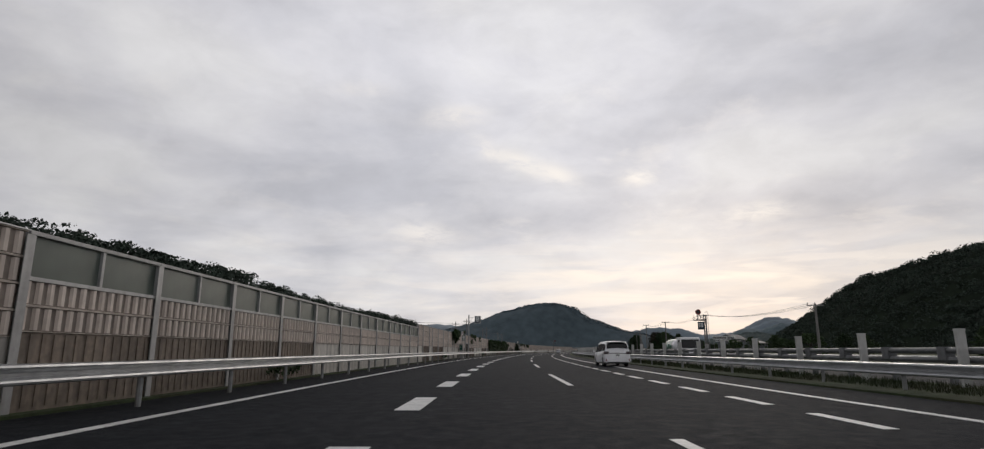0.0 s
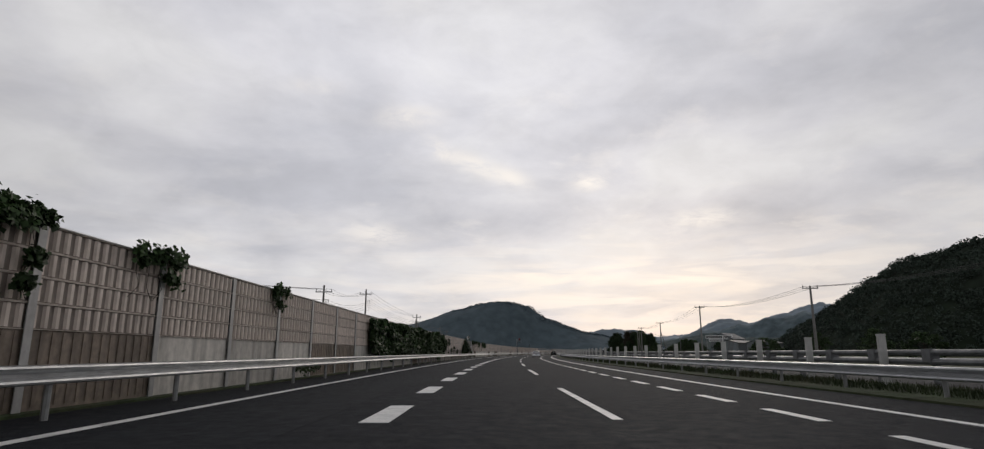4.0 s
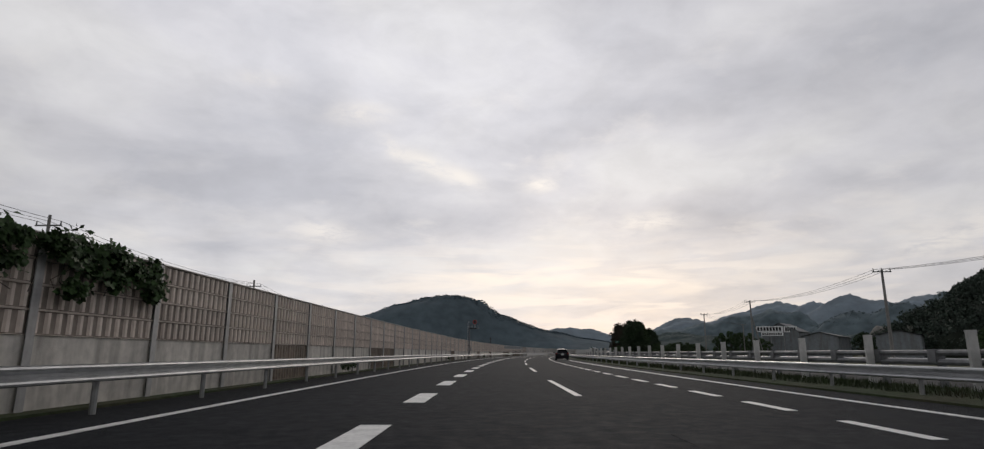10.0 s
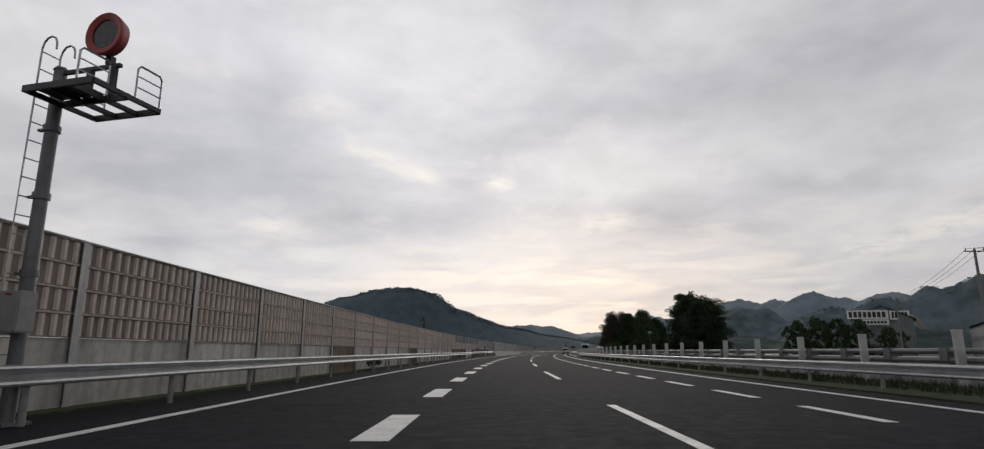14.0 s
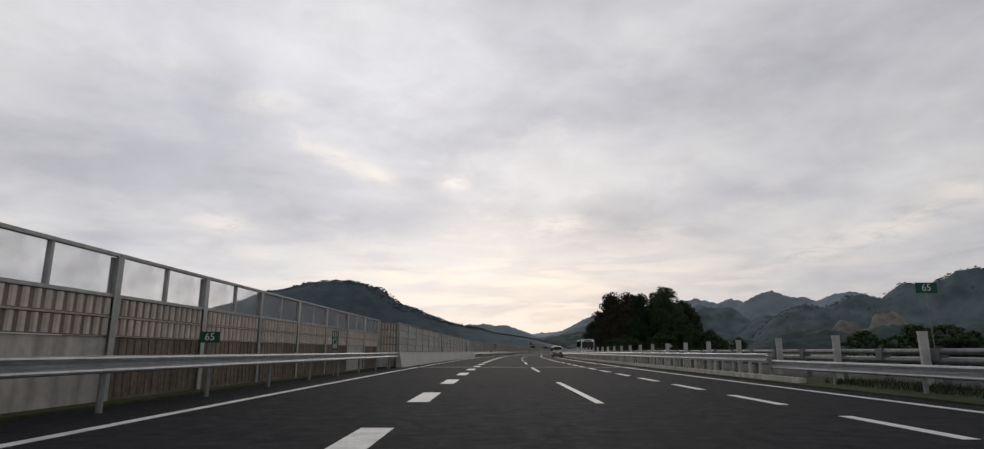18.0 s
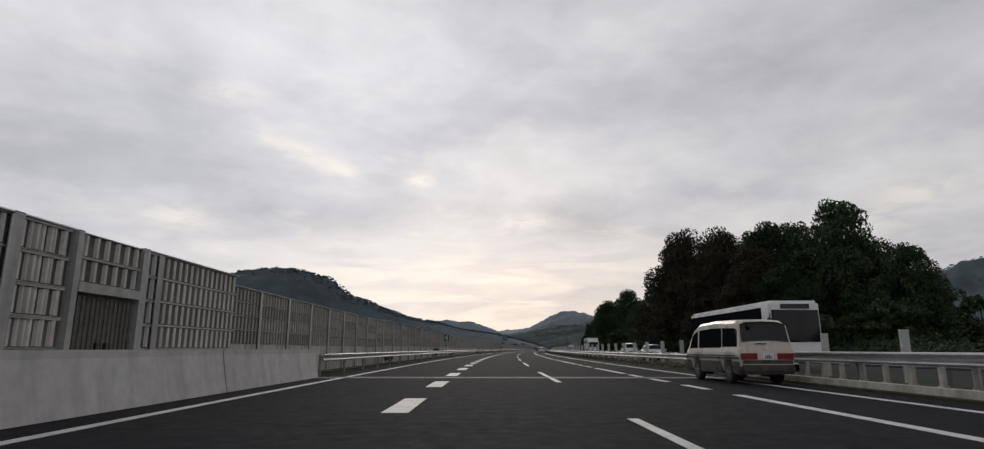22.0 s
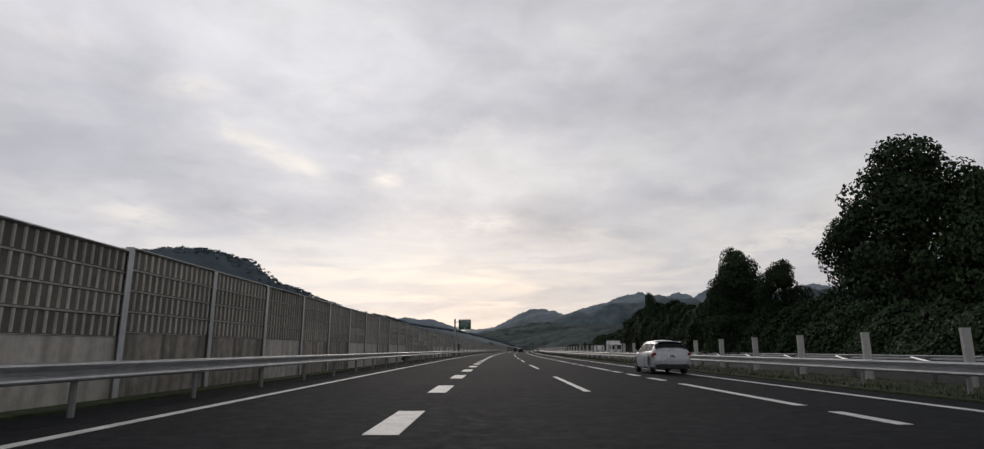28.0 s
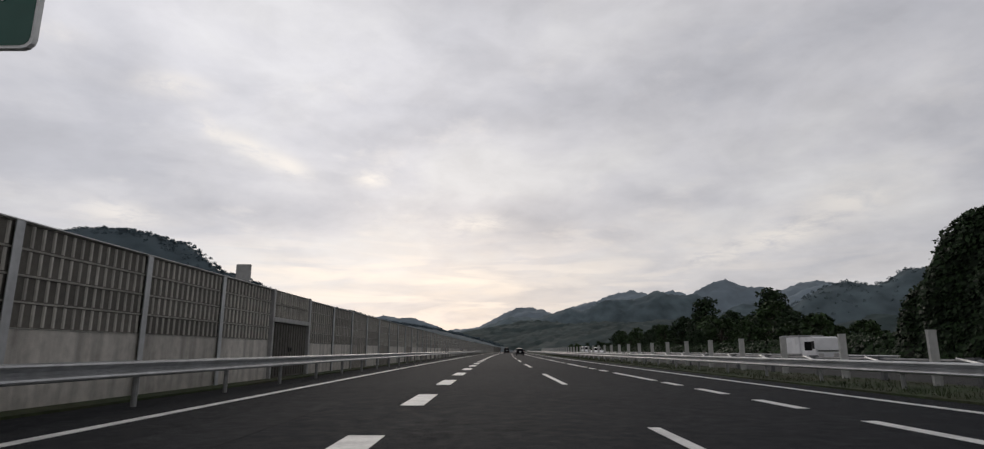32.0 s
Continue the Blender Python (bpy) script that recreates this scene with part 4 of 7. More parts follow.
# haze over the hill ahead is put into its forest and leaf colours
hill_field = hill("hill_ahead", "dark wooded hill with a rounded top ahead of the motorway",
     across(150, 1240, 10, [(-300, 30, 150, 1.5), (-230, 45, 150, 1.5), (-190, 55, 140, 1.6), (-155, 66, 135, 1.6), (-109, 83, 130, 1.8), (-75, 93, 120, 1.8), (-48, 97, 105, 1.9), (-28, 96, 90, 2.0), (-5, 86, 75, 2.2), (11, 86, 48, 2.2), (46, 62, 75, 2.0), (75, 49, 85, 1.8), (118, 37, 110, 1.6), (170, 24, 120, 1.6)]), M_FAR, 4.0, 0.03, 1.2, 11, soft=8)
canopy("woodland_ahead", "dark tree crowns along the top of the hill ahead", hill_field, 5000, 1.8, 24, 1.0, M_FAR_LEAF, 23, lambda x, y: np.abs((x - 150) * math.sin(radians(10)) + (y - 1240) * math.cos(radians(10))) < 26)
# haze on these far ridges is put into their forest colours
hill("hill_middle", "wooded hill farther down the valley, blued for haze", across(535, 2010, 19, [(-60, 57, 200, 1.5), (0, 78, 200, 1.6), (50, 74, 170, 1.6), (100, 51, 170, 1.5), (160, 26, 160, 1.5)]), M_FARTHER, 7.0, 0.06, 4.0, 12, soft=4)
hill("ridge_distant", "distant mountain ridge at the valley end, paled for haze", [(900, 2900, 74, 420, 1.4), (1150, 2850, 90, 420, 1.4), (640, 2950, 50, 400, 1.4), (1400, 2700, 120, 420, 1.4), (1650, 2400, 135, 420, 1.4), (1800, 2000, 150, 420, 1.4), (0, 2700, 80, 420, 1.4), (-250, 2600, 110, 420, 1.4)], M_HAZE, 18.0, 0.08, 5.0, 13, soft=2)
hill("ridge_right", "wooded ridge across the valley, blued for haze", [(1004, 2167, 119, 240, 1.5), (1146, 2090, 134, 220, 1.5), (1287, 2096, 176, 240, 1.5), (1340, 1960, 156, 220, 1.5), (1214, 1676, 152, 190, 1.5), (1266, 1620, 138, 180, 1.5), (1300, 1500, 140, 220, 1.5), (1130, 1345, 116, 190, 1.5), (1400, 1300, 150, 260, 1.5)], M_FARTHER, 9.0, 0.05, 4.5, 14, soft=3)
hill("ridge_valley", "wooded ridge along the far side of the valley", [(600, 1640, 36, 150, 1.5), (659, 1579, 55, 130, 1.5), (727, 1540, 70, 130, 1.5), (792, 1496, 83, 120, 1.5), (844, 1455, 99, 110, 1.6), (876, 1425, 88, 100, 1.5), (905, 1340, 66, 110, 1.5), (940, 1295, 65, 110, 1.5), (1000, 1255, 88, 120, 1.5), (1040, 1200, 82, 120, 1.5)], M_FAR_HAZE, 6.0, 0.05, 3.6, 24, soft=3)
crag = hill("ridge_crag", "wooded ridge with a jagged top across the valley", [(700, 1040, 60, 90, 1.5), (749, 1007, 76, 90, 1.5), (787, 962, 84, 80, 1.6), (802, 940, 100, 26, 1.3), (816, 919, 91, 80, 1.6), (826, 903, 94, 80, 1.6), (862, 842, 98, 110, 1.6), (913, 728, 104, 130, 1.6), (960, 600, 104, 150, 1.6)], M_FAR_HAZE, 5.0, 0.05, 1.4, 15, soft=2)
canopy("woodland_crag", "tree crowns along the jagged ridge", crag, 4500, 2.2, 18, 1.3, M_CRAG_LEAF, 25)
hill("bare_slope", "pale bare cut slope below the ridge", [(690, 914, 47, 40, 1.3), (664, 948, 38, 36, 1.3)], M_BARE, 5.0, 0.10, 2.0, 21, soft=1)
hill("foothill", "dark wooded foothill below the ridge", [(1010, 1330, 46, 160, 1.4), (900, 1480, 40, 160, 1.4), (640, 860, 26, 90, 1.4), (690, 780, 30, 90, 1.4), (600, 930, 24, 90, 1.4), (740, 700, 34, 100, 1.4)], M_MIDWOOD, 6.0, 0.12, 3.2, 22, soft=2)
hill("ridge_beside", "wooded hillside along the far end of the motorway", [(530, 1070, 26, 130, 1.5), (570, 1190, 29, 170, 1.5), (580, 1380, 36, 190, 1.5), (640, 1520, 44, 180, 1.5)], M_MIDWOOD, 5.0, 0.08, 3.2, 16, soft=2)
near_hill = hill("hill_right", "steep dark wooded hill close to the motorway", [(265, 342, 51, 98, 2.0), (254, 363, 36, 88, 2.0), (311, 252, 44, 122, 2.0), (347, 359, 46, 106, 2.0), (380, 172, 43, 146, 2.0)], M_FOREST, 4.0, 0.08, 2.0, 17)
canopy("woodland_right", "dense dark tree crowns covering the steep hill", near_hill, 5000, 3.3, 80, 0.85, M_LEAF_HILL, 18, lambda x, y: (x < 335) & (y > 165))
left_hill = hill("hill_left", "wooded ridge behind the barrier", [spot(s, -84)[:2] + (h, 46, 2.2) for s, h in ((20, 15), (50, 16), (80, 18.2), (100, 18.4), (115, 18.9), (128, 18.8), (138, 17.0), (150, 15.6), (163, 16.8), (180, 13.8), (200, 14.2), (220, 14.8), (240, 15.2), (262, 13), (290, 9))], M_FOREST, 3.0, 0.03, 0.8, 19)
canopy("woodland_left", "dark pines and broadleaf crowns on the ridge", left_hill, 2600, 2.0, 70, 0.55, M_LEAF_HILL, 20)


# ---------- trees ----------
def tree_meshes(seed, height, spread, clumps, per, leaf, mat, low=0.12):
    """Trunk with limbs, and a crown of leaf clumps with gaps, for one kind of tree."""
    rg = np.random.default_rng(seed)
    b = Build()
    b.tube((0, 0, -0.4), (0.1, 0.05, height * 0.35), 0.035 * height, 0.022 * height, 8)
    b.tube((0.1, 0.05, height * 0.35), (0.0, 0.2, height * 0.8), 0.022 * height, 0.008 * height, 7)
    vs, gs = [], []
    for k in range(clumps):
        w = rg.uniform(0, 2 * np.pi)
        z = rg.uniform(low, 0.95)
        env = (np.sin(np.pi * min(1, (z + 0.08) / 1.06) ** 0.8) ** 0.7)
        r = spread * env * np.sqrt(rg.uniform(0.15, 1)) * rg.uniform(0.75, 1.1)
        c = np.array([r * np.cos(w), r * np.sin(w), z * height])
        rad = height * rg.uniform(0.05, 0.125) * (0.7 if r > spread * 0.8 else 1)
        if k % 4 == 0:
            c = c * np.array([1.12, 1.12, 1.06])
            rad *= 0.6
        p, g = clump(c, (rad * 1.2, rad * 1.2, rad * 0.8), max(20, int(per * (rad / height / 0.09) ** 2)), rg)
        far = rg.uniform(0, 1, len(p)) < 0.08
        p[far] = np.asarray(c) + (p[far] - np.asarray(c)) * rg.uniform(1.02, 1.15, (int(far.sum()), 1))
        vs.append(p)
        gs.append(g)
        if k % 3 == 0:
            b.tube((0.05, 0.05, z * height * 0.6), tuple(c), 0.010 * height, 0.003 * height, 5, 0, False)
    v, q = leaf_quads(np.concatenate(vs), np.concatenate(gs), leaf, rg)
    return b.mesh("trunk", M_BARK), fast_mesh("crown", v, q, mat)


def open_tree(seed, height, spread, limbs, per, leaf, mat):
    """A full tree whose limbs rise from the trunk all the way up and end in leafy sprays, with small gaps between them."""
    rg = np.random.default_rng(seed)
    b = Build()
    b.tube((0, 0, -0.4), (0.1, 0.05, height * 0.4), 0.03 * height, 0.02 * height, 8)
    b.tube((0.1, 0.05, height * 0.4), (0.0, 0.1, height * 0.94), 0.02 * height, 0.004 * height, 7)
    vs, gs = [], []
    for k in range(limbs):
        z = 0.05 + 0.88 * (k + rg.uniform(0, 1)) / limbs
        w = k * 2.4 + rg.uniform(-0.5, 0.5)
        reach = spread * np.interp(z, [0, 0.15, 0.35, 0.6, 0.8, 0.93, 1.0], [0.78, 0.92, 1.0, 0.93, 0.66, 0.36, 0.12]) * rg.uniform(0.74, 1.06)
        rise = height * rg.uniform(0.02, 0.09)
        root, tip = np.array([0.05, 0.05, z * height * 0.92]), np.array([reach * np.cos(w), reach * np.sin(w), min(z * height + rise, height * 0.985)])
        b.tube(tuple(root), tuple(tip), 0.006 * height, 0.0015 * height, 5, 0, False)
        for j in range(6):
            f = 0.3 + 0.7 * (j + rg.uniform(0, 1)) / 6
            c = root + (tip - root) * f + rg.normal(0, 0.024 * height, 3)
            rad = height * rg.uniform(0.035, 0.07) * (1.25 - 0.45 * f)
            p, g = clump(c, (rad * 1.3, rad * 1.3, rad * 0.8), max(16, int(per * (rad / height / 0.05) ** 2)), rg)
            vs.append(p)
            gs.append(g)
    v, q = leaf_quads(np.concatenate(vs), np.concatenate(gs), leaf, rg)
    return b.mesh("trunk", M_BARK), fast_mesh("crown", v, q, mat)


def make_tree(label, meshes, m, group):
    ob = thing("tree", label, "tree", m, group=group)
    part("trunk", meshes[0], ob)
    part("crown", meshes[1], ob)
    return ob


KINDS = [tree_meshes(31, 12, 4.6, 130, 260, 0.27, M_LEAF_DARK), tree_meshes(32, 12, 5.4, 140, 260, 0.27, M_LEAF), tree_meshes(33, 12, 3.6, 115, 260, 0.26, M_LEAF_DARK),
         tree_meshes(34, 12, 4.8, 120, 260, 0.26, M_LEAF_RUST), tree_meshes(35, 6, 4.2, 110, 220, 0.24, M_LEAF, 0.02), open_tree(36, 12, 4.2, 92, 84, 0.24, M_LEAF_DARK)]
FAR_KINDS = [tree_meshes(131, 12, 4.6, 90, 34, 0.72, M_LEAF_DARK), tree_meshes(132, 12, 5.4, 95, 34, 0.72, M_LEAF), tree_meshes(133, 12, 3.6, 80, 34, 0.68, M_LEAF_DARK),
             tree_meshes(134, 12, 4.8, 85, 34, 0.7, M_LEAF_RUST), tree_meshes(135, 6, 4.2, 80, 30, 0.55, M_LEAF, 0.02), open_tree(136, 12, 4.2, 60, 16, 0.5, M_LEAF_DARK)]
TREE_WORDS = ["dark green broadleaf tree with a ragged crown", "spreading green broadleaf tree", "slender dark green tree", "broadleaf tree with brownish leaves", "low dense green bush", "tall dark broadleaf tree leafy down to the ground"]
BASE_H = [12, 12, 12, 12, 6, 12]


def plant(s, d, height, kind=0, wide=1.0, group="trees along the opposite carriageway"):
    sc = height / BASE_H[kind]
    m = at(s, d, -0.3, random.uniform(0, 360)) @ Matrix.Diagonal((sc * wide, sc * wide, sc, 1))
    ob = make_tree(TREE_WORDS[kind], (FAR_KINDS if d > 44 or d < -15 or s > 785 else KINDS)[kind], None, group)
    ob.location, ob.rotation_euler, ob.scale = m.translation, (0, 0, random.uniform(0, 6.28)), (sc * wide, sc * wide, sc)
    return ob


rt = random.Random(8)
# two trees and a clump before the bridge
plant(428.0, 30.1, 11.6, 5, 1.0)
plant(413.0, 29.4, 9.6, 5, 1.15)
plant(421, 31.5, 6.2, 4, 0.8)
for s, d, h, k, w in ((468, 45, 4.0, 4, 1.2), (475, 46, 4.3, 4, 1.1), (487, 47, 4.0, 4, 1.2), (473, 65, 8.8, 4, 0.6), (467, 67.5, 9.2, 4, 0.6), (461, 69.5, 8.6, 4, 0.65), (455, 71.5, 8.2, 4, 0.6), (447, 74, 6.2, 4, 0.8), (452, 40, 3.4, 4, 1.0), (462, 42, 3.0, 4, 1.2)):
    plant(s, d, h, k, w)
# the dense grove past the bridge
for s, d, h, k, w in ((547, 33, 5.6, 4, 1.0), (551, 38, 10.6, 1, 0.8), (554, 46, 6.4, 4, 0.8), (556, 29, 9.5, 0, 0.9), (560, 37, 16.8, 1, 0.72), (562, 28, 12.2, 3, 0.9), (566, 42.5, 13.8, 0, 0.9), (567, 32, 15.6, 0, 0.85), (570, 26.6, 13.4, 3, 0.85), (572, 37.5, 16.6, 1, 0.8),
                      (577, 30, 17.0, 3, 0.85), (579, 25.6, 17.2, 3, 0.75), (585, 32, 16.8, 1, 0.8), (586, 26, 16.4, 0, 0.8), (597, 26, 11.6, 3, 0.85), (564, 50, 5.2, 4, 0.8),
                      (548, 26.4, 4.5, 4, 1.1), (556, 26.2, 5, 4, 1.2), (564, 26.2, 5.4, 4, 1.2), (572, 26, 5, 4, 1.2), (580, 26.2, 5.2, 4, 1.2), (588, 27, 5.5, 4, 1.2), (596, 28, 5, 4, 1.2), (651, 24.6, 12.9, 0, 1.0), (650, 28, 8.0, 4, 1.0), (640, 26, 6, 4, 1.0), (678, 34.0, 18.3, 2, 0.98), (684, 32.6, 13.4, 0, 0.8), (672, 36, 14, 1, 0.9),
                      (697, 26.5, 11.0, 2, 1.1), (692, 29, 10, 0, 0.8), (700, 27, 8.0, 4, 0.8), (699, 27, 12.4, 1, 0.6), (702.5, 27, 10.5, 0, 0.5)):
    plant(s, d, h, k, w)


# ---------- banks overgrown with creepers ----------
def bank(name, label, rows, leaf, per_m2, mat, seed):
    """An overgrown slope: rows are (station, near foot offset, crest offset, crest height). Creepers hang over it in heavy folds."""
    rg = np.random.default_rng(seed)
    rows = np.array(rows, dtype=float)
    chance = rg.uniform(0, 1, (400, 40))

    def lump(a, b):
        """Smooth noise from 0 to 1 over a chance grid."""
        i, j = np.floor(a).astype(int), np.floor(b).astype(int)
        fa, fb = a - i, b - j
        fa, fb = fa * fa * (3 - 2 * fa), fb * fb * (3 - 2 * fb)
        g = lambda p, q: chance[p % 400, q % 40]
        return (g(i, j) * (1 - fa) + g(i + 1, j) * fa) * (1 - fb) + (g(i, j + 1) * (1 - fa) + g(i + 1, j + 1) * fa) * fb

    def surface(s, u):
        f, c, t = (np.interp(s, rows[:, 0], rows[:, k]) for k in (1, 2, 3))
        t = t * (1 + 0.10 * np.sin(s * 0.62 + seed) * np.sin(s * 0.23) + 0.06 * np.sin(s * 1.7 + 1))
        d = f + (c - f) * u
        z = t * np.interp(u, [0, 0.12, 0.35, 0.7, 1.0, 1.5, 2.2], [0.0, 0.2, 0.5, 0.84, 0.97, 0.95, 0.3])
        fold = 1.5 * lump(s / 3.4, u * 2.2) + 0.9 * lump(s / 1.3 + 40, u * 5.0) + 0.35 * lump(s / 0.6 + 90, u * 9.0)
        amp = np.clip(t / 8, 0.2, 1.1)
        return d - 1.0 * fold * amp * np.clip(1.3 - u, 0.2, 1), np.maximum(-0.3, z + 0.55 * fold * amp - 0.4 * amp)

    def world_xy(s, d):
        th = bearing(s)
        return np.interp(s, STATION, LINE_X) + d * np.cos(th), np.interp(s, STATION, LINE_Y) - d * np.sin(th)

    ss = np.arange(rows[0, 0], rows[-1, 0] + 0.5, 0.7)
    uu = np.concatenate([np.linspace(0, 1.1, 24), [1.4, 1.8, 2.2]])
    gs, gu = np.meshgrid(ss, uu, indexing="ij")
    d, z = surface(gs, gu)
    x, y = world_xy(gs, d)
    idx = np.arange(gs.size).reshape(gs.shape)
    q = np.stack([idx[:-1, :-1], idx[:-1, 1:], idx[1:, 1:], idx[1:, :-1]], 2).reshape(-1, 4)
    thing(name, label, "embankment", kind="structure", data=fast_mesh(name, np.stack([x, y, z], 2).reshape(-1, 3), q, M_FOREST))
    n = int((ss[-1] - ss[0]) * 11 * per_m2)
    s, u = rg.uniform(ss[0], ss[-1], n), rg.uniform(0, 1.2, n)
    d, z = surface(s, u)
    x, y = world_xy(s, d - np.abs(rg.normal(0, 0.12, n)))
    th = bearing(s)
    out_dir = np.stack([-np.cos(th), np.sin(th), np.full(n, 0.9)], 1)
    v, q = leaf_quads(np.stack([x, y, z + np.abs(rg.normal(0, 0.12, n))], 1), out_dir, leaf, rg, 0.8)
    thing(name + "_creepers", "dense creeper leaves covering the slope", "creepers", kind="stuff", data=fast_mesh(name, v, q, mat))


bank("bank_grove", "dark bank overgrown with creepers beside the opposite carriageway", [(520, 25.5, 30, 0.6), (585, 25.5, 33, 3.0), (594, 26, 34, 7.0), (606, 26, 34, 7.8), (616, 26, 34, 6.0), (632, 26, 34, 4.6), (655, 26, 33, 3.5), (670, 26, 34, 4)], 0.27, 85, M_BANK, 41)
bank("bank_vines", "tall bank smothered in green creepers", [(662, 25.5, 29, 3), (690, 25.5, 29, 5.4), (706, 25.2, 29, 6.0), (716, 25, 29, 6.6), (728, 24.8, 28.5, 7.6), (734, 24.8, 28.5, 8.0), (739, 24.8, 28.5, 8.5), (741.5, 25, 29, 7.7), (749, 25, 29, 8.6), (756, 25.5, 29, 8.8), (761, 26, 30, 2.0)], 0.27, 85, M_BANK, 42)
bank("bank_low", "low overgrown verge farther along the motorway", [(758, 26, 30, 2.0), (800, 27, 32, 1.6), (1000, 28, 40, 2.0)], 0.45, 22, M_BANK, 43)
plant(739, 26.6, 11.0, 2, 0.5)
plant(604, 34.5, 17.0, 5, 0.95)
plant(598, 37, 13.5, 0, 0.8)
for s, d, h, k in ((790, 36, 5.5, 4), (797, 37, 6.2, 0), (806, 39, 8.0, 1), (814, 42, 10.4, 2), (823, 37, 6.6, 4), (834, 39, 7.5, 1), (846, 42, 11.6, 2), (856, 40, 8.4, 0), (868, 39, 7.2, 1), (882, 41, 7.8, 0), (897, 42, 7.0, 2), (914, 42, 8.2, 1), (932, 44, 7.0, 0), (952, 44, 8.4, 1), (974, 46, 9.0, 0), (840, 52, 10.0, 1), (870, 56, 10.5, 0), (905, 58, 10.5, 1)):
    plant(s, d, h, k, 1.15, "trees farther along the motorway")
for i in range(46):
    s = 800 + i * 9 + rt.uniform(-3, 3)
    plant(s, 31 + rt.uniform(0, 16) + max(0, (s - 900) * 0.02), rt.uniform(3.2, 5.5), rt.choice([0, 1, 4, 2]), 1.1, "trees farther along the motorway")
for i in range(26):
    s = 610 + i * 13
    plant(s, 55 + rt.uniform(0, 20), rt.uniform(5, 8), rt.choice([0, 1, 4]), 1.2, "trees farther along the motorway")
for i in range(14):
    plant(30 + i * 26 + rt.uniform(-6, 6), 70 + rt.uniform(0, 14), rt.uniform(4, 7), rt.choice([0, 4, 1]), 1.2, "trees at the foot of the hill")
for i in range(12):
    plant(1000 + i * 40, -24 - rt.uniform(0, 10), rt.uniform(5, 8), rt.choice([0, 1, 2]), 1.2, "trees behind the far barrier")
# ---------- creepers on the barrier ----------
CHANCE = np.random.default_rng(77).uniform(0, 1, (97, 89))


def patchy(a, b):
    """Smooth noise from 0 to 1."""
    i, j = np.floor(a).astype(int), np.floor(b).astype(int)
    fa, fb = a - i, b - j
    fa, fb = fa * fa * (3 - 2 * fa), fb * fb * (3 - 2 * fb)
    g = lambda p, q: CHANCE[p % 97, q % 89]
    return (g(i, j) * (1 - fa) + g(i + 1, j) * fa) * (1 - fb) + (g(i, j + 1) * (1 - fa) + g(i + 1, j + 1) * fa) * fb


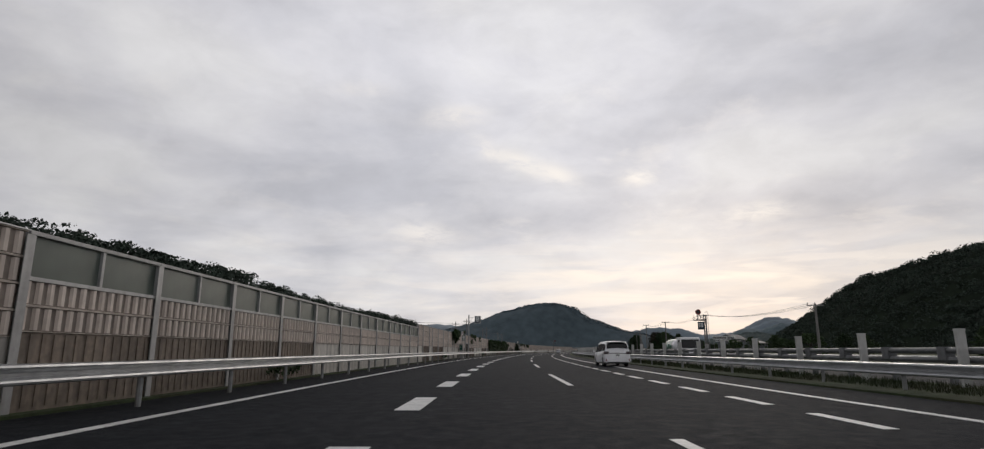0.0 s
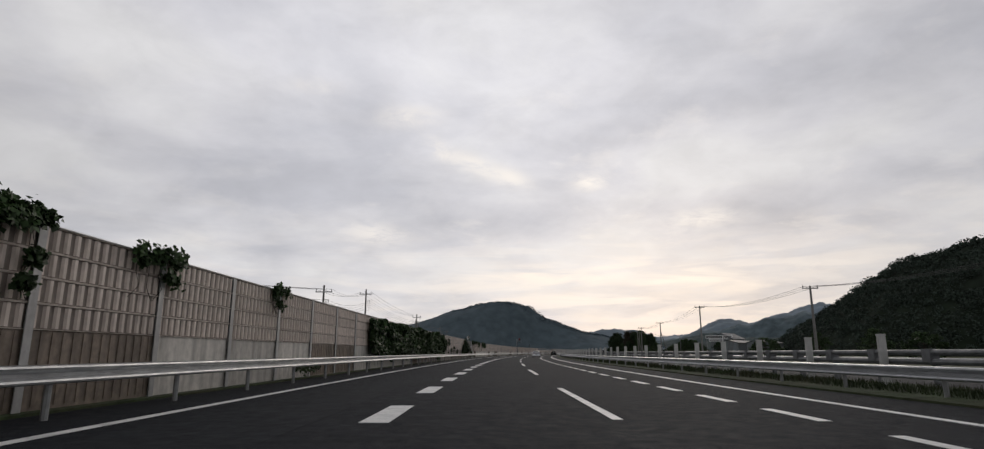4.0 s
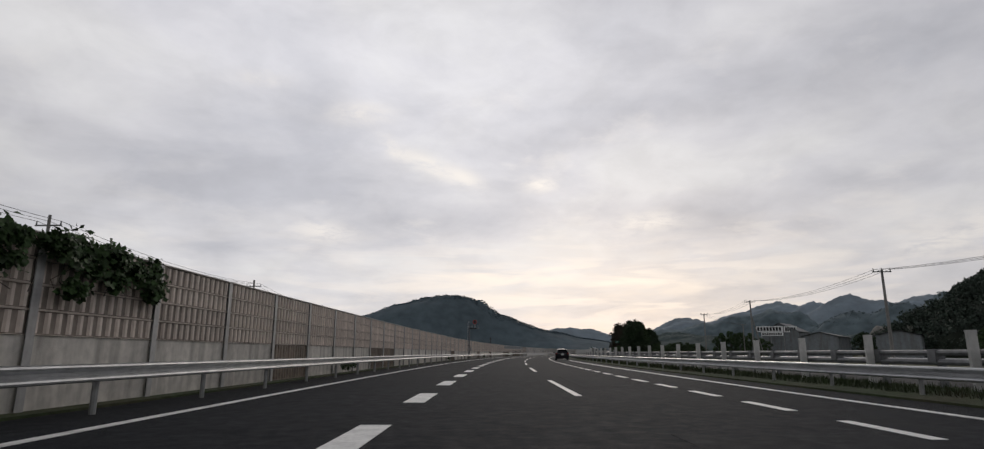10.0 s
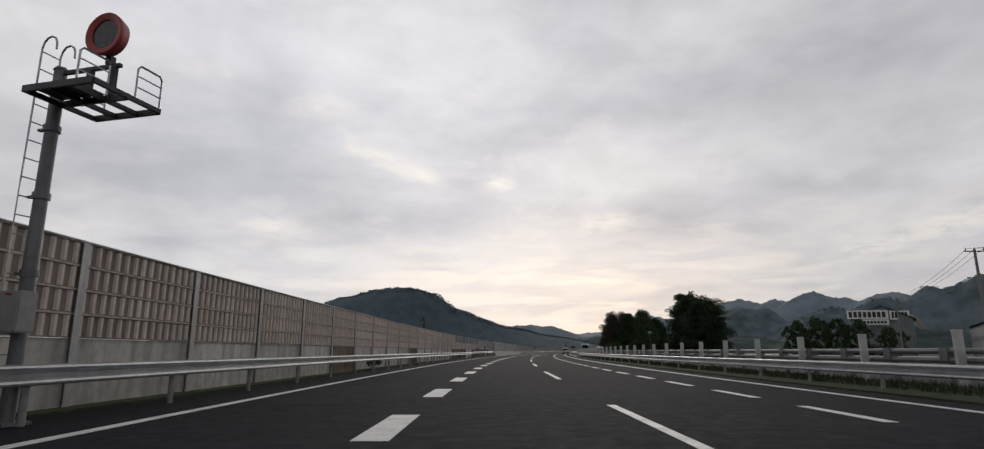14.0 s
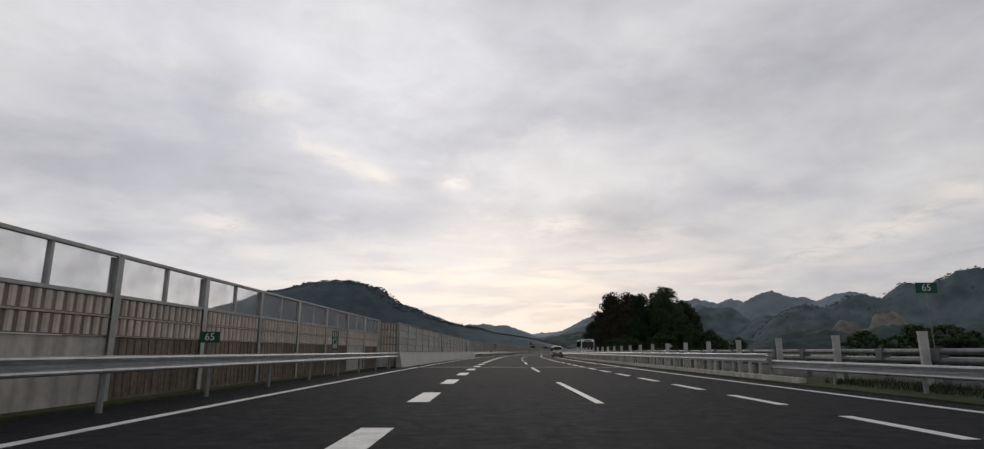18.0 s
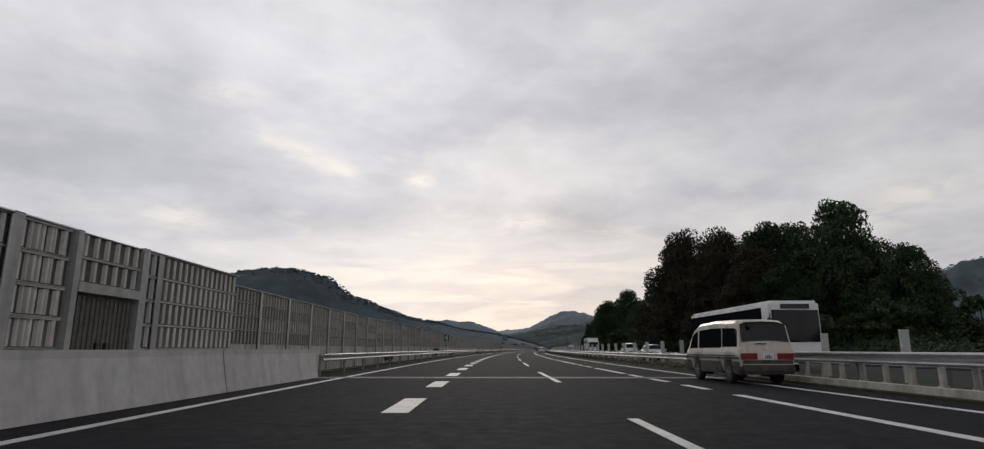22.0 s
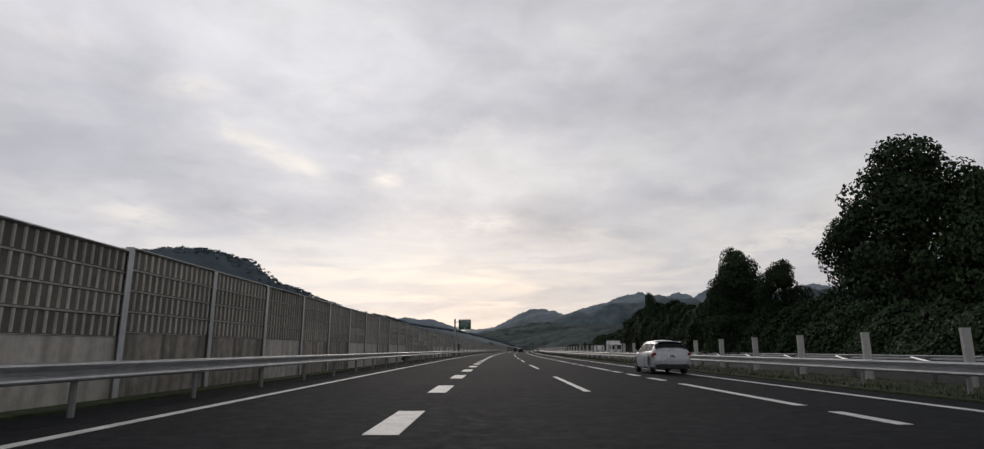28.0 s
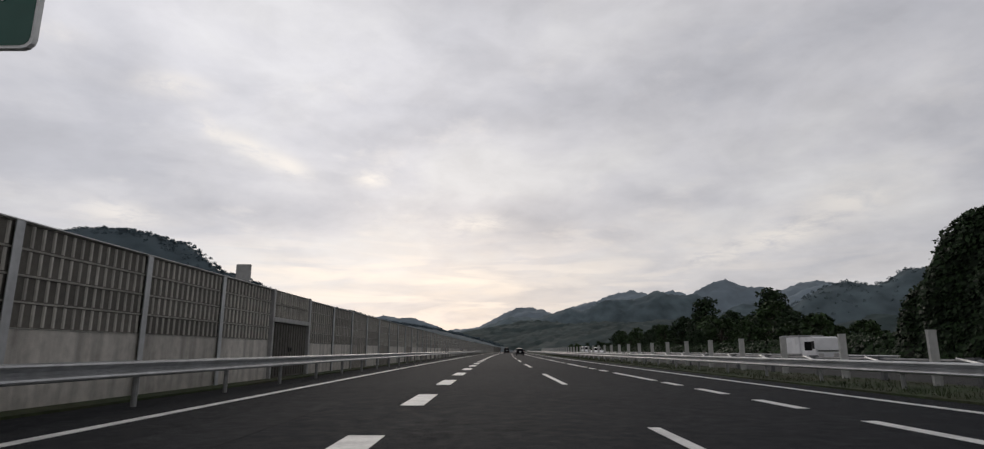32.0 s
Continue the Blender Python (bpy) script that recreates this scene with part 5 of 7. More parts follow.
def creeper(label, s0, s1, z0, z1, d, count, leaf, mat, seed, bulge=0.35, ragged=0.6, name="creeper", dome=0.28):
    """A creeper hanging over the barrier: leaves massed at the top and trailing below, with bare stems."""
    rg = np.random.default_rng(seed)
    if s0 < 200 and z1 > 2.6:
        z0, z1 = z0 + 0.15, z1 + 0.15
    u = rg.uniform(0, 1, count)
    s = s0 + (s1 - s0) * u
    hang = 0.5 + 0.5 * np.sin(u * 9 + seed) * np.sin(u * 23 + seed * 2)
    low = z0 + (z1 - z0) * ragged * (0.55 * hang + 0.45 * np.abs(2 * u - 1) ** 2)
    w = rg.beta(1.5, 1.0, count)
    rim_z = 0.55 * patchy(s / 1.9 + seed, s * 0) + 0.4 * patchy(s / 0.6 + seed, s * 0)
    top = z0 + (z1 - z0) * (1 - dome + dome * np.sin(np.pi * u) ** 0.6 + 0.10 * np.sin(u * 17 + seed * 3)) if s1 - s0 < 7 else z1 + 0.1 - 0.75 * rim_z
    if name == "shrub":
        top = z0 + (top - z0) * (0.62 + 0.7 * patchy(s / 1.1 + seed, s * 0) * patchy(s / 0.4, s * 0 + 3))
    z = low + np.maximum(top - low, 0.1) * w
    if s1 - s0 < 4 and name == "creeper":
        # a few uneven sprays, most lying along the top and one or two hanging down
        knots = 11
        ks, kz = rg.uniform(s0, s1, knots), z1 - 0.16 - (z1 - z0) * rg.uniform(0, 1, knots) ** 4 * 0.8
        kr = rg.uniform(0.06, 0.17, knots) * min(1.3, 0.6 + 0.3 * (s1 - s0))
        pick = rg.integers(0, knots, count)
        s = ks[pick] + rg.normal(0, 1, count) * kr[pick] * 0.95
        z = kz[pick] + rg.normal(0, 1, count) * kr[pick] * 0.6 - np.abs(rg.normal(0, 0.06, count))
        low = z - 0.3
        leaf *= 0.68
    lump = np.clip(0.15 + 1.5 * patchy(s / 1.5 + seed, z / 1.0) * patchy(s / 0.55 + 9, z / 0.5 + seed) + 0.35 * patchy(s / 3.1, z / 2.2), 0.05, 1.3)
    off = d + 0.06 + bulge * lump * rg.uniform(0.2, 1, count) * np.clip((z - low) / 0.4 + 0.3, 0, 1)
    th = bearing(s)
    x = np.interp(s, STATION, LINE_X) + off * np.cos(th)
    y = np.interp(s, STATION, LINE_Y) - off * np.sin(th)
    out_dir = np.stack([np.cos(th), -np.sin(th), np.full(count, 0.6)], 1)
    v, q = leaf_quads(np.stack([x, y, z], 1), out_dir, leaf, rg, 0.85)
    ob = thing(name, label, "creeper", group="creepers on the barrier")
    part("foliage", fast_mesh("foliage", v, q, mat), ob)
    for k in range(min(6, max(3, int((s1 - s0) * 1.2)))):
        ss = rg.uniform(s0, s1)
        pts = [spot(ss + rg.normal(0, 0.07) * i, d + 0.07, max(0.05, z1 - 0.1 - i * (z1 - z0) / 4)) for i in range(5)]
        part("stem", Build().chain(pts, 0.008, 5).mesh("stem", M_BARK), ob)
    return ob


W1 = WALL_A + 0.05
creeper("leafy green creeper hanging over the barrier", 77.8, 82.9, 1.6, 3.5, W1, 5600, 0.2, M_VINE, 51, 0.55, 0.9)
creeper("small creeper tuft hanging over the barrier", 98.6, 100.6, 1.9, 3.45, W1, 1500, 0.2, M_VINE, 52, 0.4, 0.5)
creeper("small creeper tuft on the barrier top", 103.5, 105.4, 2.2, 3.4, W1, 1100, 0.2, M_VINE, 53, 0.4, 0.6)
creeper("small creeper tuft on the barrier top", 112, 113.2, 2.4, 3.4, W1, 700, 0.2, M_VINE, 54, 0.4, 0.6)
creeper("thick dark creeper smothering the barrier", 128, 148, 0.2, 3.22, W1, 15000, 0.21, M_VINE, 55, 0.75, 0.25)
creeper("thick green creeper smothering the barrier", 146, 161, 0.3, 3.32, W1, 14000, 0.2, M_VINE, 56, 0.8, 0.3)
creeper("ragged creeper covering the barrier", 160, 168.5, 0.2, 3.35, W1, 7500, 0.19, M_VINE, 57, 0.6, 0.35)
for i, (s, z1) in enumerate(((171, 2.2), (174.6, 2.9), (178.4, 1.8), (181.5, 2.0), (185, 1.6))):
    creeper("thin creeper climbing the barrier", s, s + 1.0, 0.2, z1, W1, 420, 0.17, M_LEAF_DARK, 60 + i, 0.25, 0.9)
creeper("dark overgrown shrub against the barrier", 192.6, 199.4, 0.1, 2.75, W1, 7500, 0.16, M_LEAF_DARK, 66, 0.85, 0.4, "shrub", 0.7)
creeper("small shrub at the old door", 205.4, 208.2, 0.1, 1.7, W1, 1500, 0.17, M_VINE, 67, 0.4, 0.3, "shrub", 0.8)
creeper("creeper tuft on the barrier top", 210.2, 211.3, 2.6, 3.5, W1, 500, 0.18, M_VINE, 68, 0.3, 0.8)
for i, (s, w, z0, z1) in enumerate(((215.3, 1.3, 2.85, 3.36), (219.0, 1.8, 2.8, 3.36), (224.0, 2.6, 2.3, 3.3), (231.2, 2.8, 1.4, 3.26), (233.9, 3.6, 2.2, 3.26), (237.3, 2.6, 2.3, 3.2))):
    creeper("leafy creeper tuft hanging over the barrier", s, s + w, z0, z1, WALL_B + 0.05, int(620 * w), 0.2, M_VINE, 70 + i, 0.4, 0.7)
vb = Build()
rv = random.Random(3)
for k in range(9):
    s = 214.9 + rv.uniform(0, 2.0)
    vb.chain([spot(s + 0.5 * math.sin(i * 0.9 + k), WALL_B + 0.1, 3.05 - i * 0.22) for i in range(rv.randint(5, 10))], 0.012, 5)
thing("creeper", "bare dry creeper stems clinging to the barrier", "creeper", group="creepers on the barrier", data=vb.mesh("creeper", M_BARK))
creeper("low weeds at the foot of the barrier", 569.5, 573.5, 0.1, 1.1, WALL_C + 0.05, 900, 0.14, M_LEAF, 80, 0.3, 0.9, "weeds")
for i in range(16):
    s = 20 + i * 47
    if not 430 < s < 525:
        creeper("low weeds along the guard rail", s, s + 3.0, 0.05, 0.55, -7.55, 260, 0.12, M_LEAF, 90 + i, 0.35, 0.9, "weeds")


# grass tufts on the median
def tufts(label, s0, s1, d0, d1, count, height, seed, mat):
    rg = np.random.default_rng(seed)
    s, d = rg.uniform(s0, s1, count), rg.uniform(d0, d1, count)
    th = bearing(s)
    x = np.interp(s, STATION, LINE_X) + d * np.cos(th)
    y = np.interp(s, STATION, LINE_Y) - d * np.sin(th)
    h = height * rg.uniform(0.4, 1.3, count)
    w = rg.uniform(0, 6.28, count)
    lx, ly = 0.014 * np.cos(w), 0.014 * np.sin(w)
    bx, by = rg.normal(0, 0.06, count), rg.normal(0, 0.06, count)
    z = np.full(count, 0.03)
    v = np.stack([np.stack([x - lx, y - ly, z], 1), np.stack([x + lx, y + ly, z], 1), np.stack([x + lx * 0.3 + bx, y + ly * 0.3 + by, z + h], 1), np.stack([x - lx * 0.3 + bx, y - ly * 0.3 + by, z + h], 1)], 1).reshape(-1, 3)
    thing("grass", label, "grass", kind="stuff", data=fast_mesh("grass", v, np.arange(4 * count).reshape(count, 4), mat))


tufts("uncut green grass on the median", -30, 425, 10.45, 12.3, 110000, 0.2, 5, M_GRASS)
tufts("sparse dry weeds on the median soil", 520, 860, 9.7, 12.6, 50000, 0.13, 6, M_GRASS)


# ---------- signs ----------
def words(text, size, mat, parent, m, name="lettering"):
    c = bpy.data.curves.new(name, "FONT")
    c.body, c.size, c.align_x, c.align_y, c.extrude = text, size, "CENTER", "CENTER", 0.003
    ob0 = new(name, c)
    me = bpy.data.meshes.new_from_object(ob0.evaluated_get(bpy.context.evaluated_depsgraph_get()))
    bpy.data.objects.remove(ob0)
    me.materials.clear()
    me.materials.append(mat)
    return part(name, me, parent, m)


FACE = Matrix.Rotation(radians(90), 4, "X")


def plate(w, h, t=0.03, r=0.06):
    """A sign plate with rounded corners, facing back along the road."""
    pts = []
    for cx, cz, a0 in ((w / 2 - r, h / 2 - r, 0), (-w / 2 + r, h / 2 - r, 90), (-w / 2 + r, -h / 2 + r, 180), (w / 2 - r, -h / 2 + r, 270)):
        pts += [(cx + r * math.cos(radians(a0 + k * 30)), cz + r * math.sin(radians(a0 + k * 30))) for k in range(4)]
    b = Build()
    n = len(pts)
    b.v += [(x, 0, z) for x, z in pts] + [(x, t, z) for x, z in pts]
    b.f += [tuple(range(n)), tuple(range(2 * n - 1, n - 1, -1))] + [(i, (i + 1) % n + 0, n + (i + 1) % n, n + i) for i in range(n)]
    b.m += [0] * (n + 2)
    return b


def bar(parent, x0, x1, z0, z1, mat, name="bar"):
    part(name, Build().box(x0, x1, -0.008, -0.002, z0, z1).mesh(name, mat), parent)


# emergency telephone sign on a tall pole
ph = thing("telephone_sign", "tall grey pole with a dark emergency telephone sign", "road sign", at(92.0, -7.22))
part("pole", Build().tube((0, 0, 0), (0, 0, 6.25), 0.10, 0.085, 12).mesh("pole", M_POST), ph)
part("arm", Build().tube((0, 0, 5.9), (0.75, 0, 5.9), 0.035).tube((0, 0, 5.25), (0.75, 0, 5.25), 0.035).tube((0.38, 0, 5.25), (0.38, 0, 5.9), 0.02).mesh("arm", M_POST), ph)
sg = part("sign_board", plate(0.95, 1.12).mesh("sign_board", M_POST), ph, Matrix.Translation((1.35, -0.04, 5.6)))
part("face", plate(0.70, 0.96, 0.005).mesh("face", M_BLUE), sg, Matrix.Translation((0, -0.008, 0)))
part("square", plate(0.5, 0.54, 0.004, 0.02).mesh("square", M_WHITE), sg, Matrix.Translation((0, -0.014, 0.13)))
def handset(size, mat):
    """A telephone receiver: a bowed grip with two pads, leaning."""
    b = Build()
    pts = [(size * (0.5 - 0.62 * math.cos(radians(-62 + 15.5 * k))), 0, size * 1.05 * math.sin(radians(-62 + 15.5 * k))) for k in range(9)]
    b.chain(pts, size * 0.13, 6)
    for p in (pts[0], pts[-1]):
        b.box(p[0] - size * 0.12, p[0] + size * 0.3, -size * 0.14, size * 0.14, p[2] - size * 0.17, p[2] + size * 0.17)
    me = b.mesh("handset", mat)
    me.transform(Matrix.Diagonal((1, 0.08, 1, 1)) @ Matrix.Rotation(radians(-18), 4, "Y"))
    return me


part("handset", handset(0.2, M_LENS), sg, Matrix.Translation((0, -0.022, 0.13)))
for k in range(4):
    part("bar", Build().box(-0.25 + k * 0.13, -0.15 + k * 0.13, -0.018, -0.012, -0.36, -0.26).mesh("bar", M_WHITE), sg)
part("nest", Build().tube((0, 0, 6.25), (0, 0, 6.33), 0.09, 0.03, 8).mesh("nest", M_DARK_METAL), ph)

# small telephone plate on a thin post and the telephone cabinet
ps = thing("telephone_plate", "thin post with a small green telephone plate", "road sign", at(86.6, -7.3))
part("post", Build().tube((0, 0, 0), (0, 0, 3.1), 0.038, n=8).mesh("post", M_WHITE), ps)
p2 = part("plate", plate(0.46, 0.72, 0.02, 0.03).mesh("plate", M_GREEN), ps, Matrix.Translation((0, -0.05, 2.75)))
part("square", plate(0.34, 0.34, 0.004, 0.02).mesh("square", M_WHITE), p2, Matrix.Translation((0, -0.008, 0.12)))
part("handset", handset(0.11, M_LENS), p2, Matrix.Translation((0.05, -0.016, 0.12)))
for k in range(4):
    bar(p2, -0.17 + k * 0.09, -0.1 + k * 0.09, -0.2, -0.12, M_WHITE)
    bar(p2, -0.17 + k * 0.09, -0.1 + k * 0.09, -0.31, -0.24, M_WHITE)
tb = thing("telephone_box", "grey emergency telephone cabinet with a dark face", "telephone", at(83.4, -7.3))
part("cabinet", Build().box(-0.24, 0.24, 0, 0.42, 0, 1.85).box(-0.28, 0.28, -0.06, 0.46, 1.85, 1.92).mesh("cabinet", M_POST), tb)
part("door", Build().box(-0.19, 0.19, -0.02, 0, 1.1, 1.75).mesh("door", M_GREEN), tb)
part("handset_mark", handset(0.12, M_WHITE), tb, Matrix.Translation((-0.03, -0.03, 1.5)))


def slot_sign(s, d, z, label, red=True):
    ob = thing("square_sign", label, "road sign", at(s, d))
    part("post", Build().tube((0, 0.03, 2.6), (0, 0.03, z + 0.2), 0.03, n=8).mesh("post", M_POST), ob)
    pl = part("plate", plate(0.5, 0.55, 0.03, 0.03).mesh("plate", M_WHITE if red else M_POST), ob, Matrix.Translation((0, -0.02, z)))
    if red:
        part("triangle", Build().face([(-0.13, -0.006, 0.13), (0, -0.006, -0.12), (0.13, -0.006, 0.13)]).mesh("triangle", M_RED), pl)
    return ob


slot_sign(91.4, WALL_A - 0.1, 3.55, "small weathered square sign above the barrier")
creeper("creeper tuft round the small sign", 90.8, 92.2, 3.0, 3.85, WALL_A - 0.1, 420, 0.18, M_VINE, 111, 0.3, 0.3)
slot_sign(205.9, WALL_A - 0.1, 3.75, "small square sign with a red triangle above the wall")
creeper("creeper tuft round the small sign", 205.2, 206.5, 3.1, 4.1, WALL_A - 0.1, 420, 0.18, M_VINE, 112, 0.3, 0.3)
slot_sign(740.0, WALL_C - 0.1, 3.6, "small grey square sign above the barrier", False)


# ---------- lamp signals on cantilever poles ----------
def signal_gantry(s, d, side, label, plate_below=False, turn=0.0):
    """A slim pole with a ladder, a half-decked platform, a bracket arm and a round red-rimmed signal; side is +1 where it reaches to the right."""
    ob = thing("signal_gantry", label, "road signal", at(s, d, 0, turn))

    def box(name, x0, x1, y0, y1, z0, z1, mat, parent=ob):
        return part(name, Build().box(min(side * x0, side * x1), max(side * x0, side * x1), y0, y1, z0, z1).mesh(name, mat), parent)

    # mast and platform steel is darkened: their shadow is put into the colour
    part("pole", Build().tube((0, 0, 0), (0, 0, 5.5), 0.105, 0.095, 16).tube((0, 0, 5.5), (0, 0, 5.55), 0.11, 0.08, 16).mesh("pole", M_RAIL_DARK), ob)
    part("foot_plate", Build().box(-0.22, 0.22, -0.22, 0.22, 0, 0.05).mesh("foot_plate", M_RAIL_DARK), ob)
    lx = -side * 0.26
    for y in (-0.16, 0.16):
        part("ladder_stile", Build().chain([(lx, y, 0.9), (lx, y, 5.85), (lx + side * 0.03, y, 5.95), (lx + side * 0.09, y, 6.02), (lx + side * 0.17, y, 6.04), (lx + side * 0.25, y, 6.0), (lx + side * 0.29, y, 5.92), (lx + side * 0.3, y, 5.8)], 0.017, 6).mesh("ladder_stile", M_STEEL), ob)
    for k in range(17):
        part("rung", Build().tube((lx, -0.16, 1.0 + k * 0.3), (lx, 0.16, 1.0 + k * 0.3), 0.011, n=5).mesh("rung", M_STEEL), ob)
    for z in (2.2, 3.4, 4.5):
        part("ladder_clamp", Build().box(min(lx, 0), max(lx, 0), -0.03, 0.03, z - 0.02, z + 0.02).tube((0, 0, z - 0.05), (0, 0, z + 0.05), 0.125, n=14).mesh("ladder_clamp", M_RAIL_DARK), ob)
    # platform frame, cross beams and the half deck
    for y in (-0.62, 0.0, 0.62):
        box("beam", 0.12, 1.42, y - 0.025, y + 0.025, 4.85, 4.95, M_DARK_METAL)
    for x in (0.12, 0.55, 0.98, 1.42):
        box("cross_beam", x - 0.03, x + 0.03, -0.62, 0.62, 4.86, 4.93, M_DARK_METAL)
    for k in range(6):
        box("deck_plank", 0.15 + k * 0.14, 0.28 + k * 0.14, -0.6, -0.04, 4.952, 4.975, M_DARK_METAL)
    for x, y0, y1 in ((1.08, -0.6, -0.08), (1.42, 0.12, 0.6), (0.3, 0.2, 0.6)):
        hoop = part("railing", Build().chain([(side * x, y0, 4.93), (side * x, y0, 5.42), (side * x, y0 + 0.05, 5.48), (side * x, y1 - 0.05, 5.48), (side * x, y1, 5.42), (side * x, y1, 4.93)], 0.017, 6).mesh("railing", M_STEEL), ob)
        for z in (5.12, 5.3):
            part("mid_rail", Build().tube((side * x, y0, z), (side * x, y1, z), 0.012, n=5).mesh("mid_rail", M_STEEL), hoop)
    # thin arm from the pole head, and the signal standing on it
    box("arm", 0.0, 1.2, -0.03, 0.03, 5.42, 5.48, M_DARK_METAL)
    for x in (0.62, 1.08):
        box("arm_column", x - 0.04, x + 0.04, -0.04, 0.04, 4.95, 5.42, M_DARK_METAL)
    cx, cz = side * 0.98, 5.93
    sig = part("signal", Build().tube((cx, -0.14, cz), (cx, 0.0, cz), 0.35, 0.31, 32).mesh("signal", M_RED), ob)
    ring = Build()
    n = 32
    ring.sweep([[(cx + r * math.cos(2 * math.pi * k / n), y, cz + r * math.sin(2 * math.pi * k / n)) for k in range(n)] for r, y in ((0.35, -0.14), (0.355, -0.19), (0.335, -0.2), (0.245, -0.17), (0.24, -0.14))])
    part("rim", ring.mesh("rim", M_RED), sig)
    part("display", Build().tube((cx, -0.152, cz), (cx, -0.143, cz), 0.243, 0.243, 24).mesh("display", M_LENS), sig)
    part("bracket", Build().box(cx - 0.05, cx + 0.05, -0.05, 0.05, 5.48, 5.62).mesh("bracket", M_DARK_METAL), ob)
    cb = part("control_box", soft_box("control_box", -0.02 if side > 0 else -0.4, 0.4 if side > 0 else 0.02, -0.4, -0.11, 1.3, 1.9, M_POST, 0.02), ob)
    part("label", Build().box(side * 0.2 - 0.06, side * 0.2 + 0.06, -0.405, -0.399, 1.83, 1.86).mesh("label", M_RED), cb)
    if plate_below:
        pl = part("sign_board", plate(0.8, 1.0).mesh("sign_board", M_BLUE), ob, Matrix.Translation((side * 0.7, -0.1, 4.2)))
        part("square", plate(0.5, 0.55, 0.004, 0.02).mesh("square", M_WHITE), pl, Matrix.Translation((0, -0.008, 0.08)))
        bar(pl, -0.1, 0.06, -0.12, 0.25, M_BLUE)
    return ob


signal_gantry(324.0, -7.05, 1, "grey signal mast with a railed platform and red-rimmed round signal", turn=-14)
signal_gantry(81.0, 25.0, -1, "far signal mast with platform, round signal and a telephone sign", True)

# green direction sign
bs = thing("direction_sign", "large green lane sign with white lettering on a grey mast", "road sign", at(725.8, -7.2))
part("mast", Build().tube((0, 0, 0), (0, 0, 5.7), 0.13, 0.12, 14).tube((0, 0, 5.7), (0, 0, 5.76), 0.14, 0.1, 14).mesh("mast", M_POST), bs)
for z in (4.5, 5.3):
    part("clamp", Build().box(-0.2, 0.62, -0.06, 0.06, z - 0.05, z + 0.05).mesh("clamp", M_STEEL_DARK), bs)
fb = part("board", plate(1.95, 1.6, 0.06, 0.12).mesh("board", M_WHITE), bs, Matrix.Translation((1.55, -0.1, 4.9)))
part("face", plate(1.88, 1.53, 0.004, 0.1).mesh("face", M_GREEN), fb, Matrix.Translation((0, -0.006, 0)))
for text, size, z in (("登坂車線", 0.4, 0.5), ("SLOWER TRAFFIC", 0.205, 0.15), ("あと 2km", 0.31, -0.17)):
    words(text, size, M_WHITE, fb, Matrix.Translation((0, -0.014, z)) @ FACE)
part("arrow", Build().box(-0.04, 0.04, -0.012, -0.007, -0.56, -0.4).face([(-0.17, -0.01, -0.52), (0, -0.01, -0.68), (0.17, -0.01, -0.52), (0, -0.01, -0.57)]).mesh("arrow", M_WHITE), fb)


def small_plate(s, d, z, w, h, label, face, text=None, size=0.2, tall=None, ink=M_WHITE, foot=0.0):
    ob = thing("small_sign", label, "road sign", at(s, d))
    part("post", Build().tube((0, 0.04, foot), (0, 0.04, z), 0.025, n=8).mesh("post", M_STEEL_DARK), ob)
    pl = part("plate", plate(w, h, 0.02, 0.02).mesh("plate", face), ob, Matrix.Translation((0, 0, z)))
    for i, tx in enumerate(text or ()):
        words(tx, size, ink, pl, Matrix.Translation((0, -0.008, (len(text) - 1) * size * 0.52 - i * size * 1.04)) @ FACE)
    return pl


small_plate(421.0, -7.35, 1.42, 0.52, 0.28, "small green distance plate with white numerals", M_GREEN, ("65",), 0.27)
small_plate(433.2, -7.35, 1.55, 0.30, 0.86, "narrow green bridge name plate with white characters", M_GREEN, ("田", "代", "橋"), 0.26)
small_plate(691.7, -7.35, 1.4, 0.46, 0.2, "small white distance plate with dark numerals", M_WHITE, ("653",), 0.22, ink=M_LENS)
gs = small_plate(578.2, -7.35, 2.5, 0.62, 1.0, "green lay-by sign with a white figure", M_GREEN)
part("figure", Build().box(-0.02, 0.1, -0.01, -0.004, -0.32, 0.4).box(-0.14, -0.04, -0.01, -0.004, -0.1, 0.24).box(-0.2, -0.12, -0.01, -0.004, -0.04, 0.14).mesh("figure", M_WHITE), gs)
for k in range(3):
    bar(gs, 0.02, 0.07, -0.22 + k * 0.22, -0.13 + k * 0.22, M_GREEN)
for k in range(5):
    bar(gs, -0.24 + k * 0.1, -0.17 + k * 0.1, -0.45, -0.39, M_WHITE)
